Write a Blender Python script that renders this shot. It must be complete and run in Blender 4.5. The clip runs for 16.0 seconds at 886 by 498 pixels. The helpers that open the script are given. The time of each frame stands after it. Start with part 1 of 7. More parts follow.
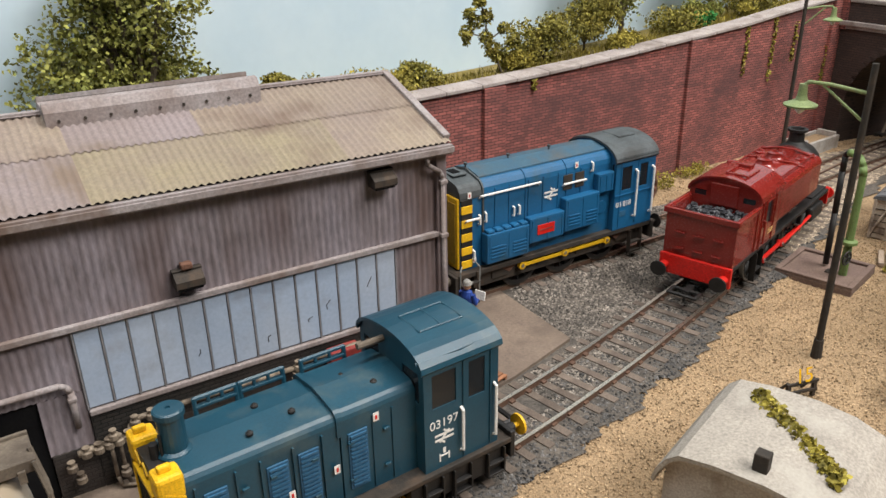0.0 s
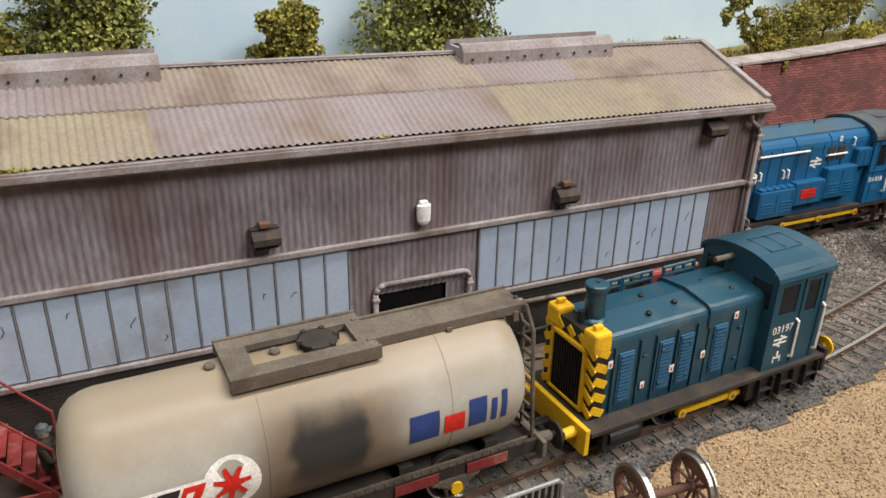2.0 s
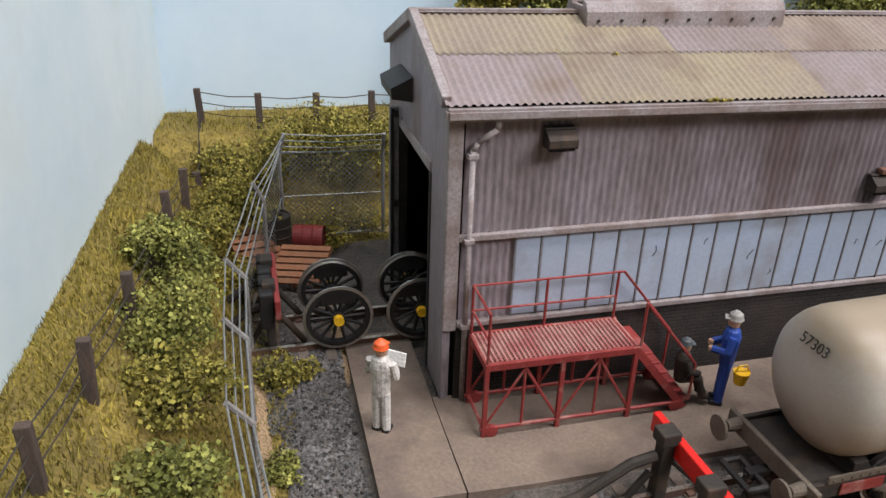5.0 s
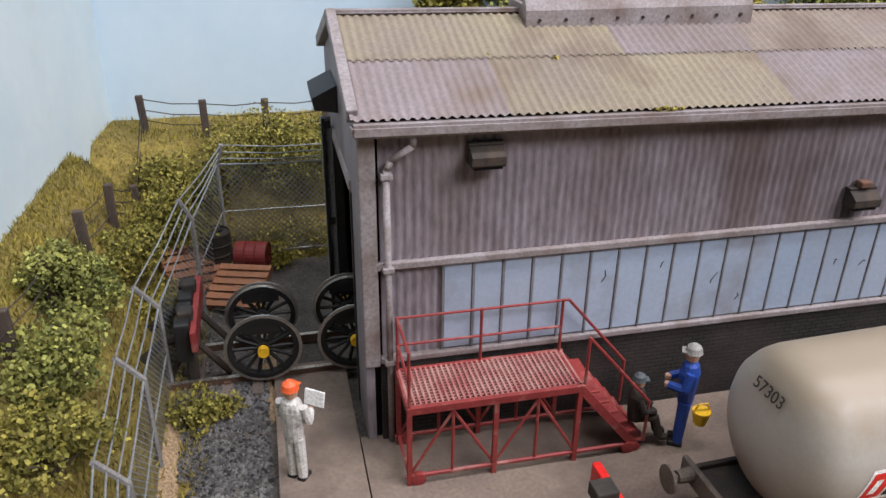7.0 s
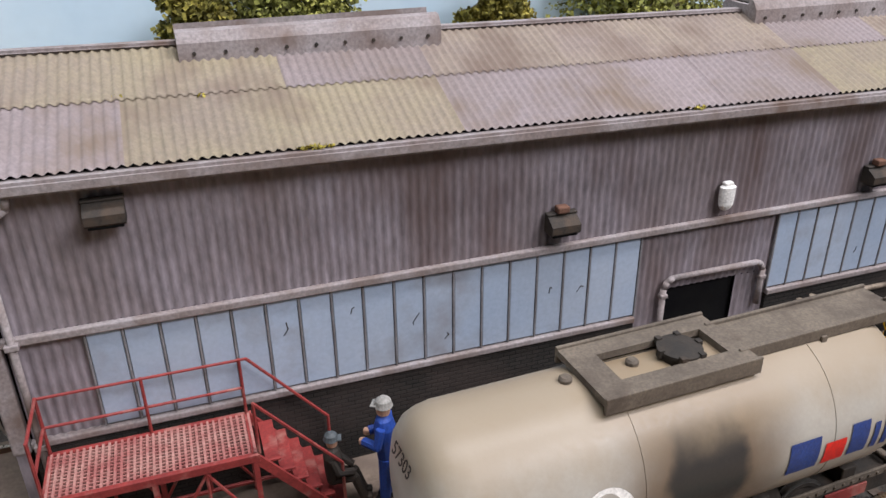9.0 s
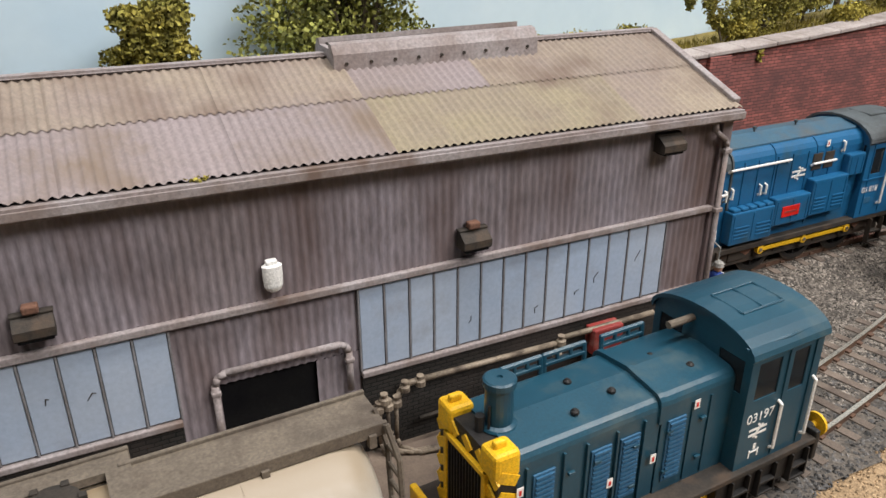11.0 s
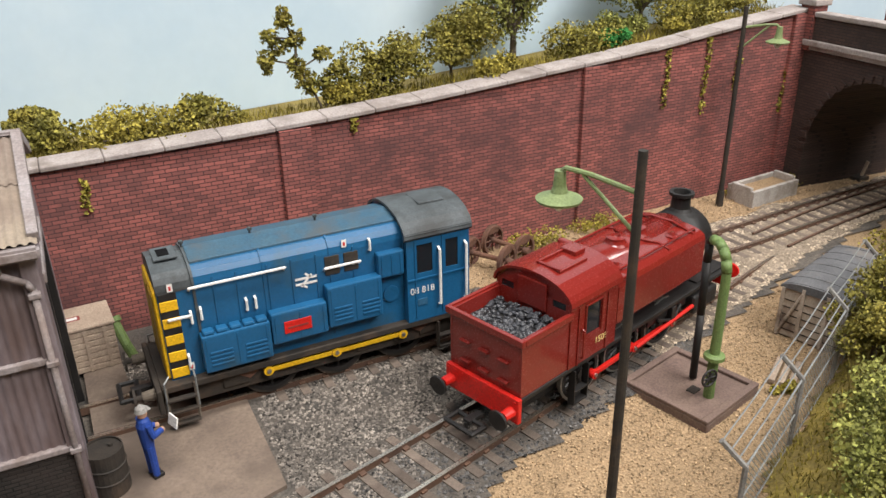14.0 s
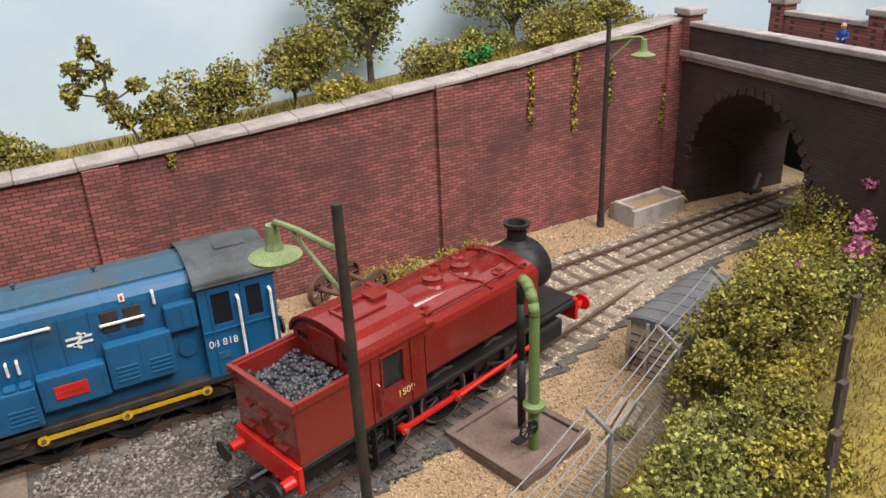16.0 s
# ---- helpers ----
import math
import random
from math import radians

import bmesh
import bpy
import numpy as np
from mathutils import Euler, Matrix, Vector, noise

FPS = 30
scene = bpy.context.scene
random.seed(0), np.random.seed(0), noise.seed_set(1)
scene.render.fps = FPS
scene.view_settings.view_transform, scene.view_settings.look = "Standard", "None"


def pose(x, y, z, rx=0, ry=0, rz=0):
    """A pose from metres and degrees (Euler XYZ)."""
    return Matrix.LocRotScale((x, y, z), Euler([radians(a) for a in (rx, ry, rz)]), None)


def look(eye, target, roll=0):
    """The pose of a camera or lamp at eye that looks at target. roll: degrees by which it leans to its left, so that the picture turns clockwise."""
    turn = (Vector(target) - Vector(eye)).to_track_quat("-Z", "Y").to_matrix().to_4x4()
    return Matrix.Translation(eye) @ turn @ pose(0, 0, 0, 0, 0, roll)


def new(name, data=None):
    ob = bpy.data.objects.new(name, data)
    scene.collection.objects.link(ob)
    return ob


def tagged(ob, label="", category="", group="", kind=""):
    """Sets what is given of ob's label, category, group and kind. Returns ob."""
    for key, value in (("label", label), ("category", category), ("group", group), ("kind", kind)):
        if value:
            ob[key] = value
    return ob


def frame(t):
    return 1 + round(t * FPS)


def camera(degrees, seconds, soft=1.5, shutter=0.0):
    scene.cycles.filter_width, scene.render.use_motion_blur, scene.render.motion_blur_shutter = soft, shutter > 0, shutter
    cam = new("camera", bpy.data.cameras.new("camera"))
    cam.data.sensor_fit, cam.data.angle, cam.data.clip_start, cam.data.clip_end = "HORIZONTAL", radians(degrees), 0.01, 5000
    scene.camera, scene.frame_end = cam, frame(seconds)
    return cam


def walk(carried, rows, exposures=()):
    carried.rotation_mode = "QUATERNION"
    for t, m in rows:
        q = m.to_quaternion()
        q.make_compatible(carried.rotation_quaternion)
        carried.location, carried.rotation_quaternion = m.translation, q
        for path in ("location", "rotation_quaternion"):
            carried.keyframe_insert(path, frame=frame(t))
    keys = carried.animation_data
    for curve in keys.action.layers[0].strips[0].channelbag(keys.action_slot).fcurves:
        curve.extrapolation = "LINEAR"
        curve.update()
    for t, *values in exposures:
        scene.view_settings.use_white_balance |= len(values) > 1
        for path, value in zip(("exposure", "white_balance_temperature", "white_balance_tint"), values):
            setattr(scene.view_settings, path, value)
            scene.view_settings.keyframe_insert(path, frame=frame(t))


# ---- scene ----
cam = camera(59.38, 16.0)
PATH = [
    (0, (0.05020, 0.01593, 0.14186), (0.17264, 0.20928, 0.04125), -0.97),
    (0.5, (0.02583, 0.01232, 0.14093), (0.14610, 0.20704, 0.04034), 0.39),
    (1, (0.00391, 0.01159, 0.14120), (0.11586, 0.21072, 0.03964), 0.58),
    (1.5, (-0.02103, 0.01369, 0.14185), (0.08331, 0.21635, 0.03918), 0.95),
    (2, (-0.04162, 0.01113, 0.14014), (0.05468, 0.21747, 0.03692), 1.18),
    (2.5, (-0.06246, 0.01013, 0.14062), (0.02716, 0.21856, 0.03562), 1.51),
    (3, (-0.09723, 0.01336, 0.13581), (-0.01547, 0.22475, 0.03032), 1.94),
    (3.5, (-0.12402, 0.01834, 0.13779), (-0.05009, 0.23224, 0.03157), 2.18),
    (4, (-0.15052, 0.02025, 0.13642), (-0.08344, 0.23629, 0.02998), 2.40),
    (4.5, (-0.17333, 0.03012, 0.13161), (-0.11170, 0.24681, 0.02323), 2.32),
    (7, (-0.14542, 0.05541, 0.12921), (-0.09420, 0.27296, 0.01718), 0.74),
    (7.5, (-0.12355, 0.05332, 0.12943), (-0.06911, 0.27026, 0.01775), -0.02),
    (8, (-0.11117, 0.05467, 0.13044), (-0.04995, 0.26997, 0.01908), -0.37),
    (10.5, (-0.01820, 0.05847, 0.13117), (0.07397, 0.26465, 0.02395), -0.49),
    (11, (0.01001, 0.05490, 0.13188), (0.10941, 0.25841, 0.02604), -0.10),
    (11.5, (0.03147, 0.05673, 0.13372), (0.13575, 0.25846, 0.02916), 0.02),
    (12, (0.05676, 0.05061, 0.13682), (0.16120, 0.25227, 0.03231), -0.01),
    (12.5, (0.08121, 0.04336, 0.13780), (0.18575, 0.24476, 0.03286), -0.20),
    (13, (0.11915, 0.03799, 0.14205), (0.22252, 0.23998, 0.03711), -0.50),
    (13.5, (0.15418, 0.03488, 0.14642), (0.25669, 0.23737, 0.04159), -0.88),
    (14, (0.18239, 0.03013, 0.14422), (0.28463, 0.23300, 0.03985), -1.12),
    (14.5, (0.20255, 0.02365, 0.14829), (0.30395, 0.22731, 0.04465), -1.80),
    (15, (0.22286, 0.02291, 0.14720), (0.32361, 0.22718, 0.04413), -2.29),
    (15.5, (0.23368, 0.02162, 0.14342), (0.33599, 0.22564, 0.04141), -2.61),
    (16, (0.24075, 0.02457, 0.14380), (0.34816, 0.22596, 0.04180), -2.63),
]
walk(cam, [(t, look(eye, target, roll)) for t, eye, target, roll in PATH], [(0, 0.0, 6500, 10), (3, 0.0, 6500, 10), (4.5, 0.04, 6300, 14), (7, 0.0, 6000, 16), (8, 0.0, 5900, 16), (10.5, 0.0, 6350, 12), (13, 0.04, 6500, 10), (14, 0.11, 6500, 11), (16, 0.05, 6450, 13)])

# ---- world and light ----
world = bpy.data.worlds.new("hall")
scene.world = world
world.use_nodes = True
world.node_tree.nodes["Background"].inputs[0].default_value = (0.95, 0.96, 1.0, 1)
world.node_tree.nodes["Background"].inputs[1].default_value = 0.022


def area_lamp(name, eye, target, sx, sy, watts, colour):
    data = bpy.data.lights.new(name, "AREA")
    data.shape, data.size, data.size_y, data.energy, data.color = "RECTANGLE", sx, sy, watts, colour
    ob = new(name, data)
    ob.matrix_world = look(eye, target)
    return ob


area_lamp("strip_lamp", (0.26, 0.02, 0.95), (0.26, 0.22, 0.0), 1.3, 0.12, 12.0, (1.0, 0.965, 0.92))
area_lamp("hall_lamp", (0.70, -0.70, 1.2), (0.28, 0.22, 0.0), 1.0, 0.5, 26.5, (1.0, 0.97, 0.93))

# ---- builders (millimetres) ----
MM = 0.001


def thing(name, label="", category="", x=0, y=0, z=0, rz=0, group="", kind=""):
    ob = new(name)
    ob.empty_display_size = 0.01
    ob.matrix_basis = pose(x * MM, y * MM, z * MM, 0, 0, rz)
    return tagged(ob, label, category, group, kind)


def part(name, bm, material, parent=None, label="", smooth=False):
    bmesh.ops.scale(bm, vec=(MM, MM, MM), verts=bm.verts)
    me = bpy.data.meshes.new(name)
    bm.to_mesh(me)
    bm.free()
    for m in material if isinstance(material, (list, tuple)) else [material]:
        me.materials.append(m)
    if smooth:
        for p in me.polygons:
            p.use_smooth = True
    ob = new(name, me)
    if parent is not None:
        ob.parent = parent
    return tagged(ob, label)


def raw(name, verts, faces, material, parent=None, label=""):
    me = bpy.data.meshes.new(name)
    me.from_pydata((np.asarray(verts, dtype=float) * MM).tolist(), [], faces if isinstance(faces, list) else np.asarray(faces).tolist())
    me.materials.append(material)
    ob = new(name, me)
    if parent is not None:
        ob.parent = parent
    return tagged(ob, label)


def B():
    return bmesh.new()


def join(bm, src, m=None):
    me = bpy.data.meshes.new("tmp")
    src.to_mesh(me)
    src.free()
    if m is not None:
        me.transform(m)
    bm.from_mesh(me)
    bpy.data.meshes.remove(me)
    return bm


def box(bm, x0, x1, y0, y1, z0, z1, bev=0.0, m=None):
    t = bmesh.new()
    bmesh.ops.create_cube(t, size=1.0, matrix=Matrix.Translation(((x0 + x1) / 2, (y0 + y1) / 2, (z0 + z1) / 2)) @ Matrix.Diagonal((x1 - x0, y1 - y0, z1 - z0, 1)))
    if bev:
        bmesh.ops.bevel(t, geom=t.edges[:], offset=bev, segments=2, affect="EDGES", profile=0.5)
    return join(bm, t, m)


def rod(bm, a, b, r, seg=8, r2=None):
    a, b = Vector(a), Vector(b)
    d = b - a
    t = bmesh.new()
    bmesh.ops.create_cone(t, cap_ends=True, segments=seg, radius1=r, radius2=r if r2 is None else r2, depth=d.length)
    return join(bm, t, Matrix.Translation((a + b) / 2) @ d.to_track_quat("Z", "Y").to_matrix().to_4x4())


def pipe(bm, pts, r, seg=6):
    for a, b in zip(pts, pts[1:]):
        rod(bm, a, b, r, seg)
    for p in pts[1:-1]:
        t = bmesh.new()
        bmesh.ops.create_icosphere(t, subdivisions=1, radius=r * 1.05, matrix=Matrix.Translation(p))
        join(bm, t)
    return bm


def lathe(bm, prof, seg=20, m=None):
    """prof: (radius, height) along z."""
    t = bmesh.new()
    rings = [[t.verts.new((max(r, 1e-4) * math.cos(2 * math.pi * i / seg), max(r, 1e-4) * math.sin(2 * math.pi * i / seg), h)) for i in range(seg)] for r, h in prof]
    for p, q in zip(rings, rings[1:]):
        for i in range(seg):
            t.faces.new((p[i], p[(i + 1) % seg], q[(i + 1) % seg], q[i]))
    t.faces.new(rings[0][::-1])
    t.faces.new(rings[-1])
    return join(bm, t, m)


def extrude(bm, prof, x0, x1, m=None):
    """A closed (y, z) outline drawn out along x."""
    t = bmesh.new()
    a = [t.verts.new((x0, y, z)) for y, z in prof]
    b = [t.verts.new((x1, y, z)) for y, z in prof]
    n = len(prof)
    for i in range(n):
        t.faces.new((a[i], a[(i + 1) % n], b[(i + 1) % n], b[i]))
    t.faces.new(a[::-1])
    t.faces.new(b)
    bmesh.ops.recalc_face_normals(t, faces=t.faces[:])
    return join(bm, t, m)


def arch_prof(half, z0, z1, top, n=10):
    """Upright sides to z1, then an arc up to top."""
    pts = [(-half, z0), (half, z0)]
    pts += [(half * math.cos(math.pi * i / n), z1 + (top - z1) * math.sin(math.pi * i / n)) for i in range(n + 1)]
    return pts


def flat_prof(half, z0, z1, r=2.0, crown=1.0):
    """Upright sides with rounded shoulders and a faintly crowned top."""
    pts = [(-half, z0), (half, z0)]
    for i in range(5):
        a = math.pi / 2 * i / 4
        pts.append((half - r + r * math.cos(a), z1 - r + r * math.sin(a)))
    pts.append((0, z1 + crown))
    for i in range(5):
        a = math.pi / 2 * (1 + i / 4)
        pts.append((-half + r + r * math.cos(a), z1 - r + r * math.sin(a)))
    return pts


def panel(bm, u0, u1, v0, v1, holes, thick, m):
    """A sheet in (u, v) with rectangular openings; thickness towards +w; m places (u, v, w)."""
    us = sorted({u0, u1, *[h[0] for h in holes], *[h[1] for h in holes]})
    vs = sorted({v0, v1, *[h[2] for h in holes], *[h[3] for h in holes]})
    for a, b in zip(us, us[1:]):
        for c, d in zip(vs, vs[1:]):
            if any(h[0] <= a and b <= h[1] and h[2] <= c and d <= h[3] for h in holes):
                continue
            box(bm, a, b, c, d, 0, thick, 0, m)
    bmesh.ops.remove_doubles(bm, verts=bm.verts, dist=1e-4)
    return bm


SIDE = Matrix(((1, 0, 0, 0), (0, 0, 1, 0), (0, 1, 0, 0), (0, 0, 0, 1)))  # (u, v, w) -> (x=u, y=w, z=v)
FRONT = Matrix(((0, 0, 1, 0), (1, 0, 0, 0), (0, 1, 0, 0), (0, 0, 0, 1)))  # (u, v, w) -> (x=w, y=u, z=v)


def at(m, x, y, z):
    return Matrix.Translation((x, y, z)) @ m


def writing(name, body, size, material, parent, m, label=""):
    """Raised lettering; m places it (metres)."""
    cu = bpy.data.curves.new(name, "FONT")
    cu.body, cu.size, cu.extrude, cu.align_x, cu.align_y = body, size * MM, 0.00004, "CENTER", "CENTER"
    t = new("tmp", cu)
    me = bpy.data.meshes.new_from_object(t.evaluated_get(bpy.context.evaluated_depsgraph_get()))
    bpy.data.objects.remove(t)
    bpy.data.curves.remove(cu)
    me.transform(m)
    me.materials.clear()
    me.materials.append(material)
    ob = new(name, me)
    ob.parent = parent
    return tagged(ob, label)


def near_side(x, y, z):
    """Lettering upright on a side that faces -y, at millimetres."""
    return Matrix.Translation((x * MM, y * MM, z * MM)) @ Matrix.Rotation(radians(90), 4, "X")


# ---- materials ----
def pmat(name, c1, c2, size=10.0, fine=0.8, rough=0.75, metal=0.0, bump=0.3, dirt=None, dirt_size=18.0, dirt_at=0.55, stretch=(1, 1, 1), rnd=0.0, island=0.0, spec=0.4, fine_amt=0.25, coat=0.0, rnd_mix=None):
    mt = bpy.data.materials.new(name)
    mt.use_nodes = True
    nt = mt.node_tree
    N, L = nt.nodes, nt.links.new
    bsdf = N["Principled BSDF"]
    bsdf.inputs["Roughness"].default_value, bsdf.inputs["Metallic"].default_value = rough, metal
    bsdf.inputs["Specular IOR Level"].default_value = spec
    bsdf.inputs["Coat Weight"].default_value = coat
    tc, mp = N.new("ShaderNodeTexCoord"), N.new("ShaderNodeMapping")
    mp.inputs["Scale"].default_value = tuple(1000 * s for s in stretch)
    L(tc.outputs["Object"], mp.inputs["Vector"])

    def noise_of(scale, detail=4.0):
        n = N.new("ShaderNodeTexNoise")
        n.inputs["Scale"].default_value, n.inputs["Detail"].default_value, n.inputs["Roughness"].default_value = scale, detail, 0.6
        L(mp.outputs["Vector"], n.inputs["Vector"])
        return n.outputs["Fac"]

    def remap(s, a, b, lo=0.0, hi=1.0):
        r = N.new("ShaderNodeMapRange")
        for k, v in zip(("From Min", "From Max", "To Min", "To Max"), (a, b, lo, hi)):
            r.inputs[k].default_value = v
        L(s, r.inputs["Value"])
        return r.outputs["Result"]

    def mix(f, a, b, kind="MIX"):
        x = N.new("ShaderNodeMix")
        x.data_type, x.blend_type = "RGBA", kind
        for s, v in ((x.inputs["Factor"], f), (x.inputs["A"], a), (x.inputs["B"], b)):
            if isinstance(v, (int, float)):
                s.default_value = v
            elif isinstance(v, tuple):
                s.default_value = (*v, 1)
            else:
                L(v, s)
        return x.outputs["Result"]

    col = mix(remap(noise_of(1 / size), 0.35, 0.65), c1, c2)
    f = noise_of(1 / fine, 3.0)
    g = N.new("ShaderNodeCombineColor")
    for k in range(3):
        L(remap(f, 0.3, 0.7, 1 - fine_amt, 1 + fine_amt), g.inputs[k])
    col = mix(1.0, col, g.outputs["Color"], "MULTIPLY")
    if dirt:
        col = mix(remap(noise_of(1 / dirt_size, 6.0), dirt_at - 0.08, dirt_at + 0.12), col, dirt)
    if rnd_mix:
        col = mix(remap(N.new("ShaderNodeObjectInfo").outputs["Random"], 0.25, 1.0, 0.0, 0.8), col, rnd_mix)
    if rnd or island:
        src = N.new("ShaderNodeObjectInfo").outputs["Random"] if rnd else N.new("ShaderNodeNewGeometry").outputs["Random Per Island"]
        k = rnd or island
        h = N.new("ShaderNodeCombineColor")
        for i in range(3):
            L(remap(src, 0, 1, 1 - k, 1 + k), h.inputs[i])
        col = mix(1.0, col, h.outputs["Color"], "MULTIPLY")
    L(col, bsdf.inputs["Base Color"])
    if bump:
        b = N.new("ShaderNodeBump")
        b.inputs["Strength"].default_value, b.inputs["Distance"].default_value = bump, 0.0003
        L(f, b.inputs["Height"])
        L(b.outputs["Normal"], bsdf.inputs["Normal"])
    L(remap(f, 0.2, 0.8, max(0.05, rough - 0.1), min(1.0, rough + 0.1)), bsdf.inputs["Roughness"])
    return mt


def brick_mat(name, c1, c2, mortar, w=3.0, h=1.0, stain=(0.05, 0.035, 0.03), stain_at=0.56, xz=True):
    mt = pmat(name, c1, c2, 14, 0.5, 0.85, bump=0.4)
    nt = mt.node_tree
    N, L = nt.nodes, nt.links.new
    bsdf = N["Principled BSDF"]
    tc, sep, com = N.new("ShaderNodeTexCoord"), N.new("ShaderNodeSeparateXYZ"), N.new("ShaderNodeCombineXYZ")
    L(tc.outputs["Object"], sep.inputs[0])
    L(sep.outputs["X" if xz else "Y"], com.inputs["X"])
    L(sep.outputs["Z"], com.inputs["Y"])
    mp = N.new("ShaderNodeMapping")
    mp.inputs["Scale"].default_value = (1000, 1000, 1000)
    L(com.outputs[0], mp.inputs["Vector"])
    br = N.new("ShaderNodeTexBrick")
    br.inputs["Scale"].default_value = 1.0
    br.inputs["Brick Width"].default_value, br.inputs["Row Height"].default_value = w, h
    br.inputs["Mortar Size"].default_value, br.inputs["Mortar Smooth"].default_value = 0.17, 0.3
    br.inputs["Bias"].default_value = -0.1
    br.inputs["Color1"].default_value, br.inputs["Color2"].default_value, br.inputs["Mortar"].default_value = (*c1, 1), (*c2, 1), (*mortar, 1)
    L(mp.outputs["Vector"], br.inputs["Vector"])
    st = N.new("ShaderNodeTexNoise")
    st.inputs["Scale"].default_value, st.inputs["Detail"].default_value, st.inputs["Roughness"].default_value = 0.03, 8, 0.65
    L(mp.outputs["Vector"], st.inputs["Vector"])
    r = N.new("ShaderNodeMapRange")
    for k, v in zip(("From Min", "From Max", "To Min", "To Max"), (stain_at - 0.1, stain_at + 0.15, 0.0, 0.85)):
        r.inputs[k].default_value = v
    L(st.outputs["Fac"], r.inputs["Value"])
    mx = N.new("ShaderNodeMix")
    mx.data_type = "RGBA"
    L(r.outputs["Result"], mx.inputs["Factor"])
    L(br.outputs["Color"], mx.inputs["A"])
    mx.inputs["B"].default_value = (*stain, 1)
    L(mx.outputs["Result"], bsdf.inputs["Base Color"])
    bp = N.new("ShaderNodeBump")
    bp.inputs["Strength"].default_value, bp.inputs["Distance"].default_value, bp.invert = 0.7, 0.0003, True
    L(br.outputs["Fac"], bp.inputs["Height"])
    L(bp.outputs["Normal"], bsdf.inputs["Normal"])
    return mt


CONCRETE = pmat("concrete", (0.21, 0.16, 0.122), (0.15, 0.113, 0.09), 24, 1.0, 0.9, bump=0.25, dirt=(0.09, 0.067, 0.053), dirt_size=32, dirt_at=0.55, fine_amt=0.2)
SAND = pmat("sand", (0.34, 0.235, 0.135), (0.27, 0.185, 0.105), 14, 0.7, 0.95, bump=1.0, fine_amt=0.45)
CINDER = pmat("cinder_ballast", (0.06, 0.054, 0.048), (0.115, 0.098, 0.082), 12, 0.8, 0.95, bump=1.0, fine_amt=0.5)
PALEBED = pmat("pale_ballast", (0.27, 0.215, 0.16), (0.19, 0.15, 0.11), 12, 0.8, 0.95, bump=1.0, fine_amt=0.5)
STONE = pmat("ballast_stone", (0.235, 0.205, 0.175), (0.105, 0.092, 0.08), 10, 0.6, 0.9, bump=0.2, island=0.9)
PALESTONE = pmat("pale_ballast_stone", (0.44, 0.36, 0.27), (0.31, 0.25, 0.185), 10, 0.6, 0.9, bump=0.2, island=0.6)
GRAIN = pmat("sand_grain", (0.42, 0.30, 0.18), (0.32, 0.22, 0.125), 12, 0.6, 0.95, bump=0.1, island=0.55)
DARKSTONE = pmat("dark_stone", (0.052, 0.05, 0.049), (0.12, 0.113, 0.107), 10, 0.6, 0.85, bump=0.2, island=0.85)
SLEEPER = pmat("sleeper", (0.15, 0.118, 0.095), (0.095, 0.072, 0.058), 6, 0.5, 0.85, bump=0.4, rnd=0.22)
RAILSIDE = pmat("rail_side", (0.15, 0.085, 0.055), (0.10, 0.06, 0.045), 8, 0.5, 0.7, 0.3)
RAILTOP = pmat("rail_top", (0.62, 0.55, 0.46), (0.50, 0.42, 0.34), 30, 0.5, 0.3, 0.9, bump=0.05)
WALLSHEET = pmat("corrugated_wall", (0.25, 0.22, 0.245), (0.195, 0.162, 0.168), 20, 1.2, 0.62, bump=0.2, dirt=(0.115, 0.075, 0.067), dirt_size=30, dirt_at=0.59, stretch=(1, 1, 0.3), fine_amt=0.24)
ROOFSHEET = pmat("lilac_roof", (0.245, 0.204, 0.207), (0.21, 0.17, 0.16), 42, 1.0, 0.75, bump=0.2, dirt=(0.175, 0.13, 0.10), dirt_size=20, dirt_at=0.57, fine_amt=0.16, rnd=0.05)
ROOFOLIVE = pmat("olive_roof", (0.255, 0.215, 0.14), (0.22, 0.178, 0.14), 26, 1.0, 0.75, bump=0.2, dirt=(0.17, 0.125, 0.095), dirt_size=18, dirt_at=0.58, fine_amt=0.16, rnd=0.05)
ROOFTAN = pmat("tan_roof", (0.258, 0.21, 0.16), (0.215, 0.17, 0.148), 30, 1.0, 0.75, bump=0.2, dirt=(0.16, 0.115, 0.09), dirt_size=18, dirt_at=0.56, fine_amt=0.16, rnd=0.05)
TRIM = pmat("weathered_trim", (0.30, 0.27, 0.27), (0.22, 0.18, 0.17), 16, 0.8, 0.75, bump=0.15, dirt=(0.15, 0.105, 0.085), dirt_size=14, dirt_at=0.58)
GLAZE = pmat("frosted_panel", (0.33, 0.40, 0.51), (0.38, 0.43, 0.51), 30, 1.2, 0.45, bump=0.12, dirt=(0.25, 0.25, 0.27), dirt_size=25, dirt_at=0.63, fine_amt=0.06, rnd=0.05)
MULLION = pmat("mullion", (0.215, 0.21, 0.22), (0.15, 0.14, 0.14), 8, 0.6, 0.7)
BLACKBRICK = brick_mat("sooty_brick", (0.026, 0.022, 0.019), (0.016, 0.014, 0.012), (0.004, 0.004, 0.0035), 3.2, 1.15)
REDBRICK = brick_mat("red_brick", (0.37, 0.118, 0.098), (0.185, 0.068, 0.06), (0.06, 0.03, 0.03), 4.2, 1.45, (0.085, 0.042, 0.042), 0.54)
BROWNBRICK = brick_mat("brown_brick", (0.075, 0.045, 0.037), (0.052, 0.034, 0.029), (0.03, 0.022, 0.02), 4.0, 1.4, (0.02, 0.016, 0.014), 0.55, False)
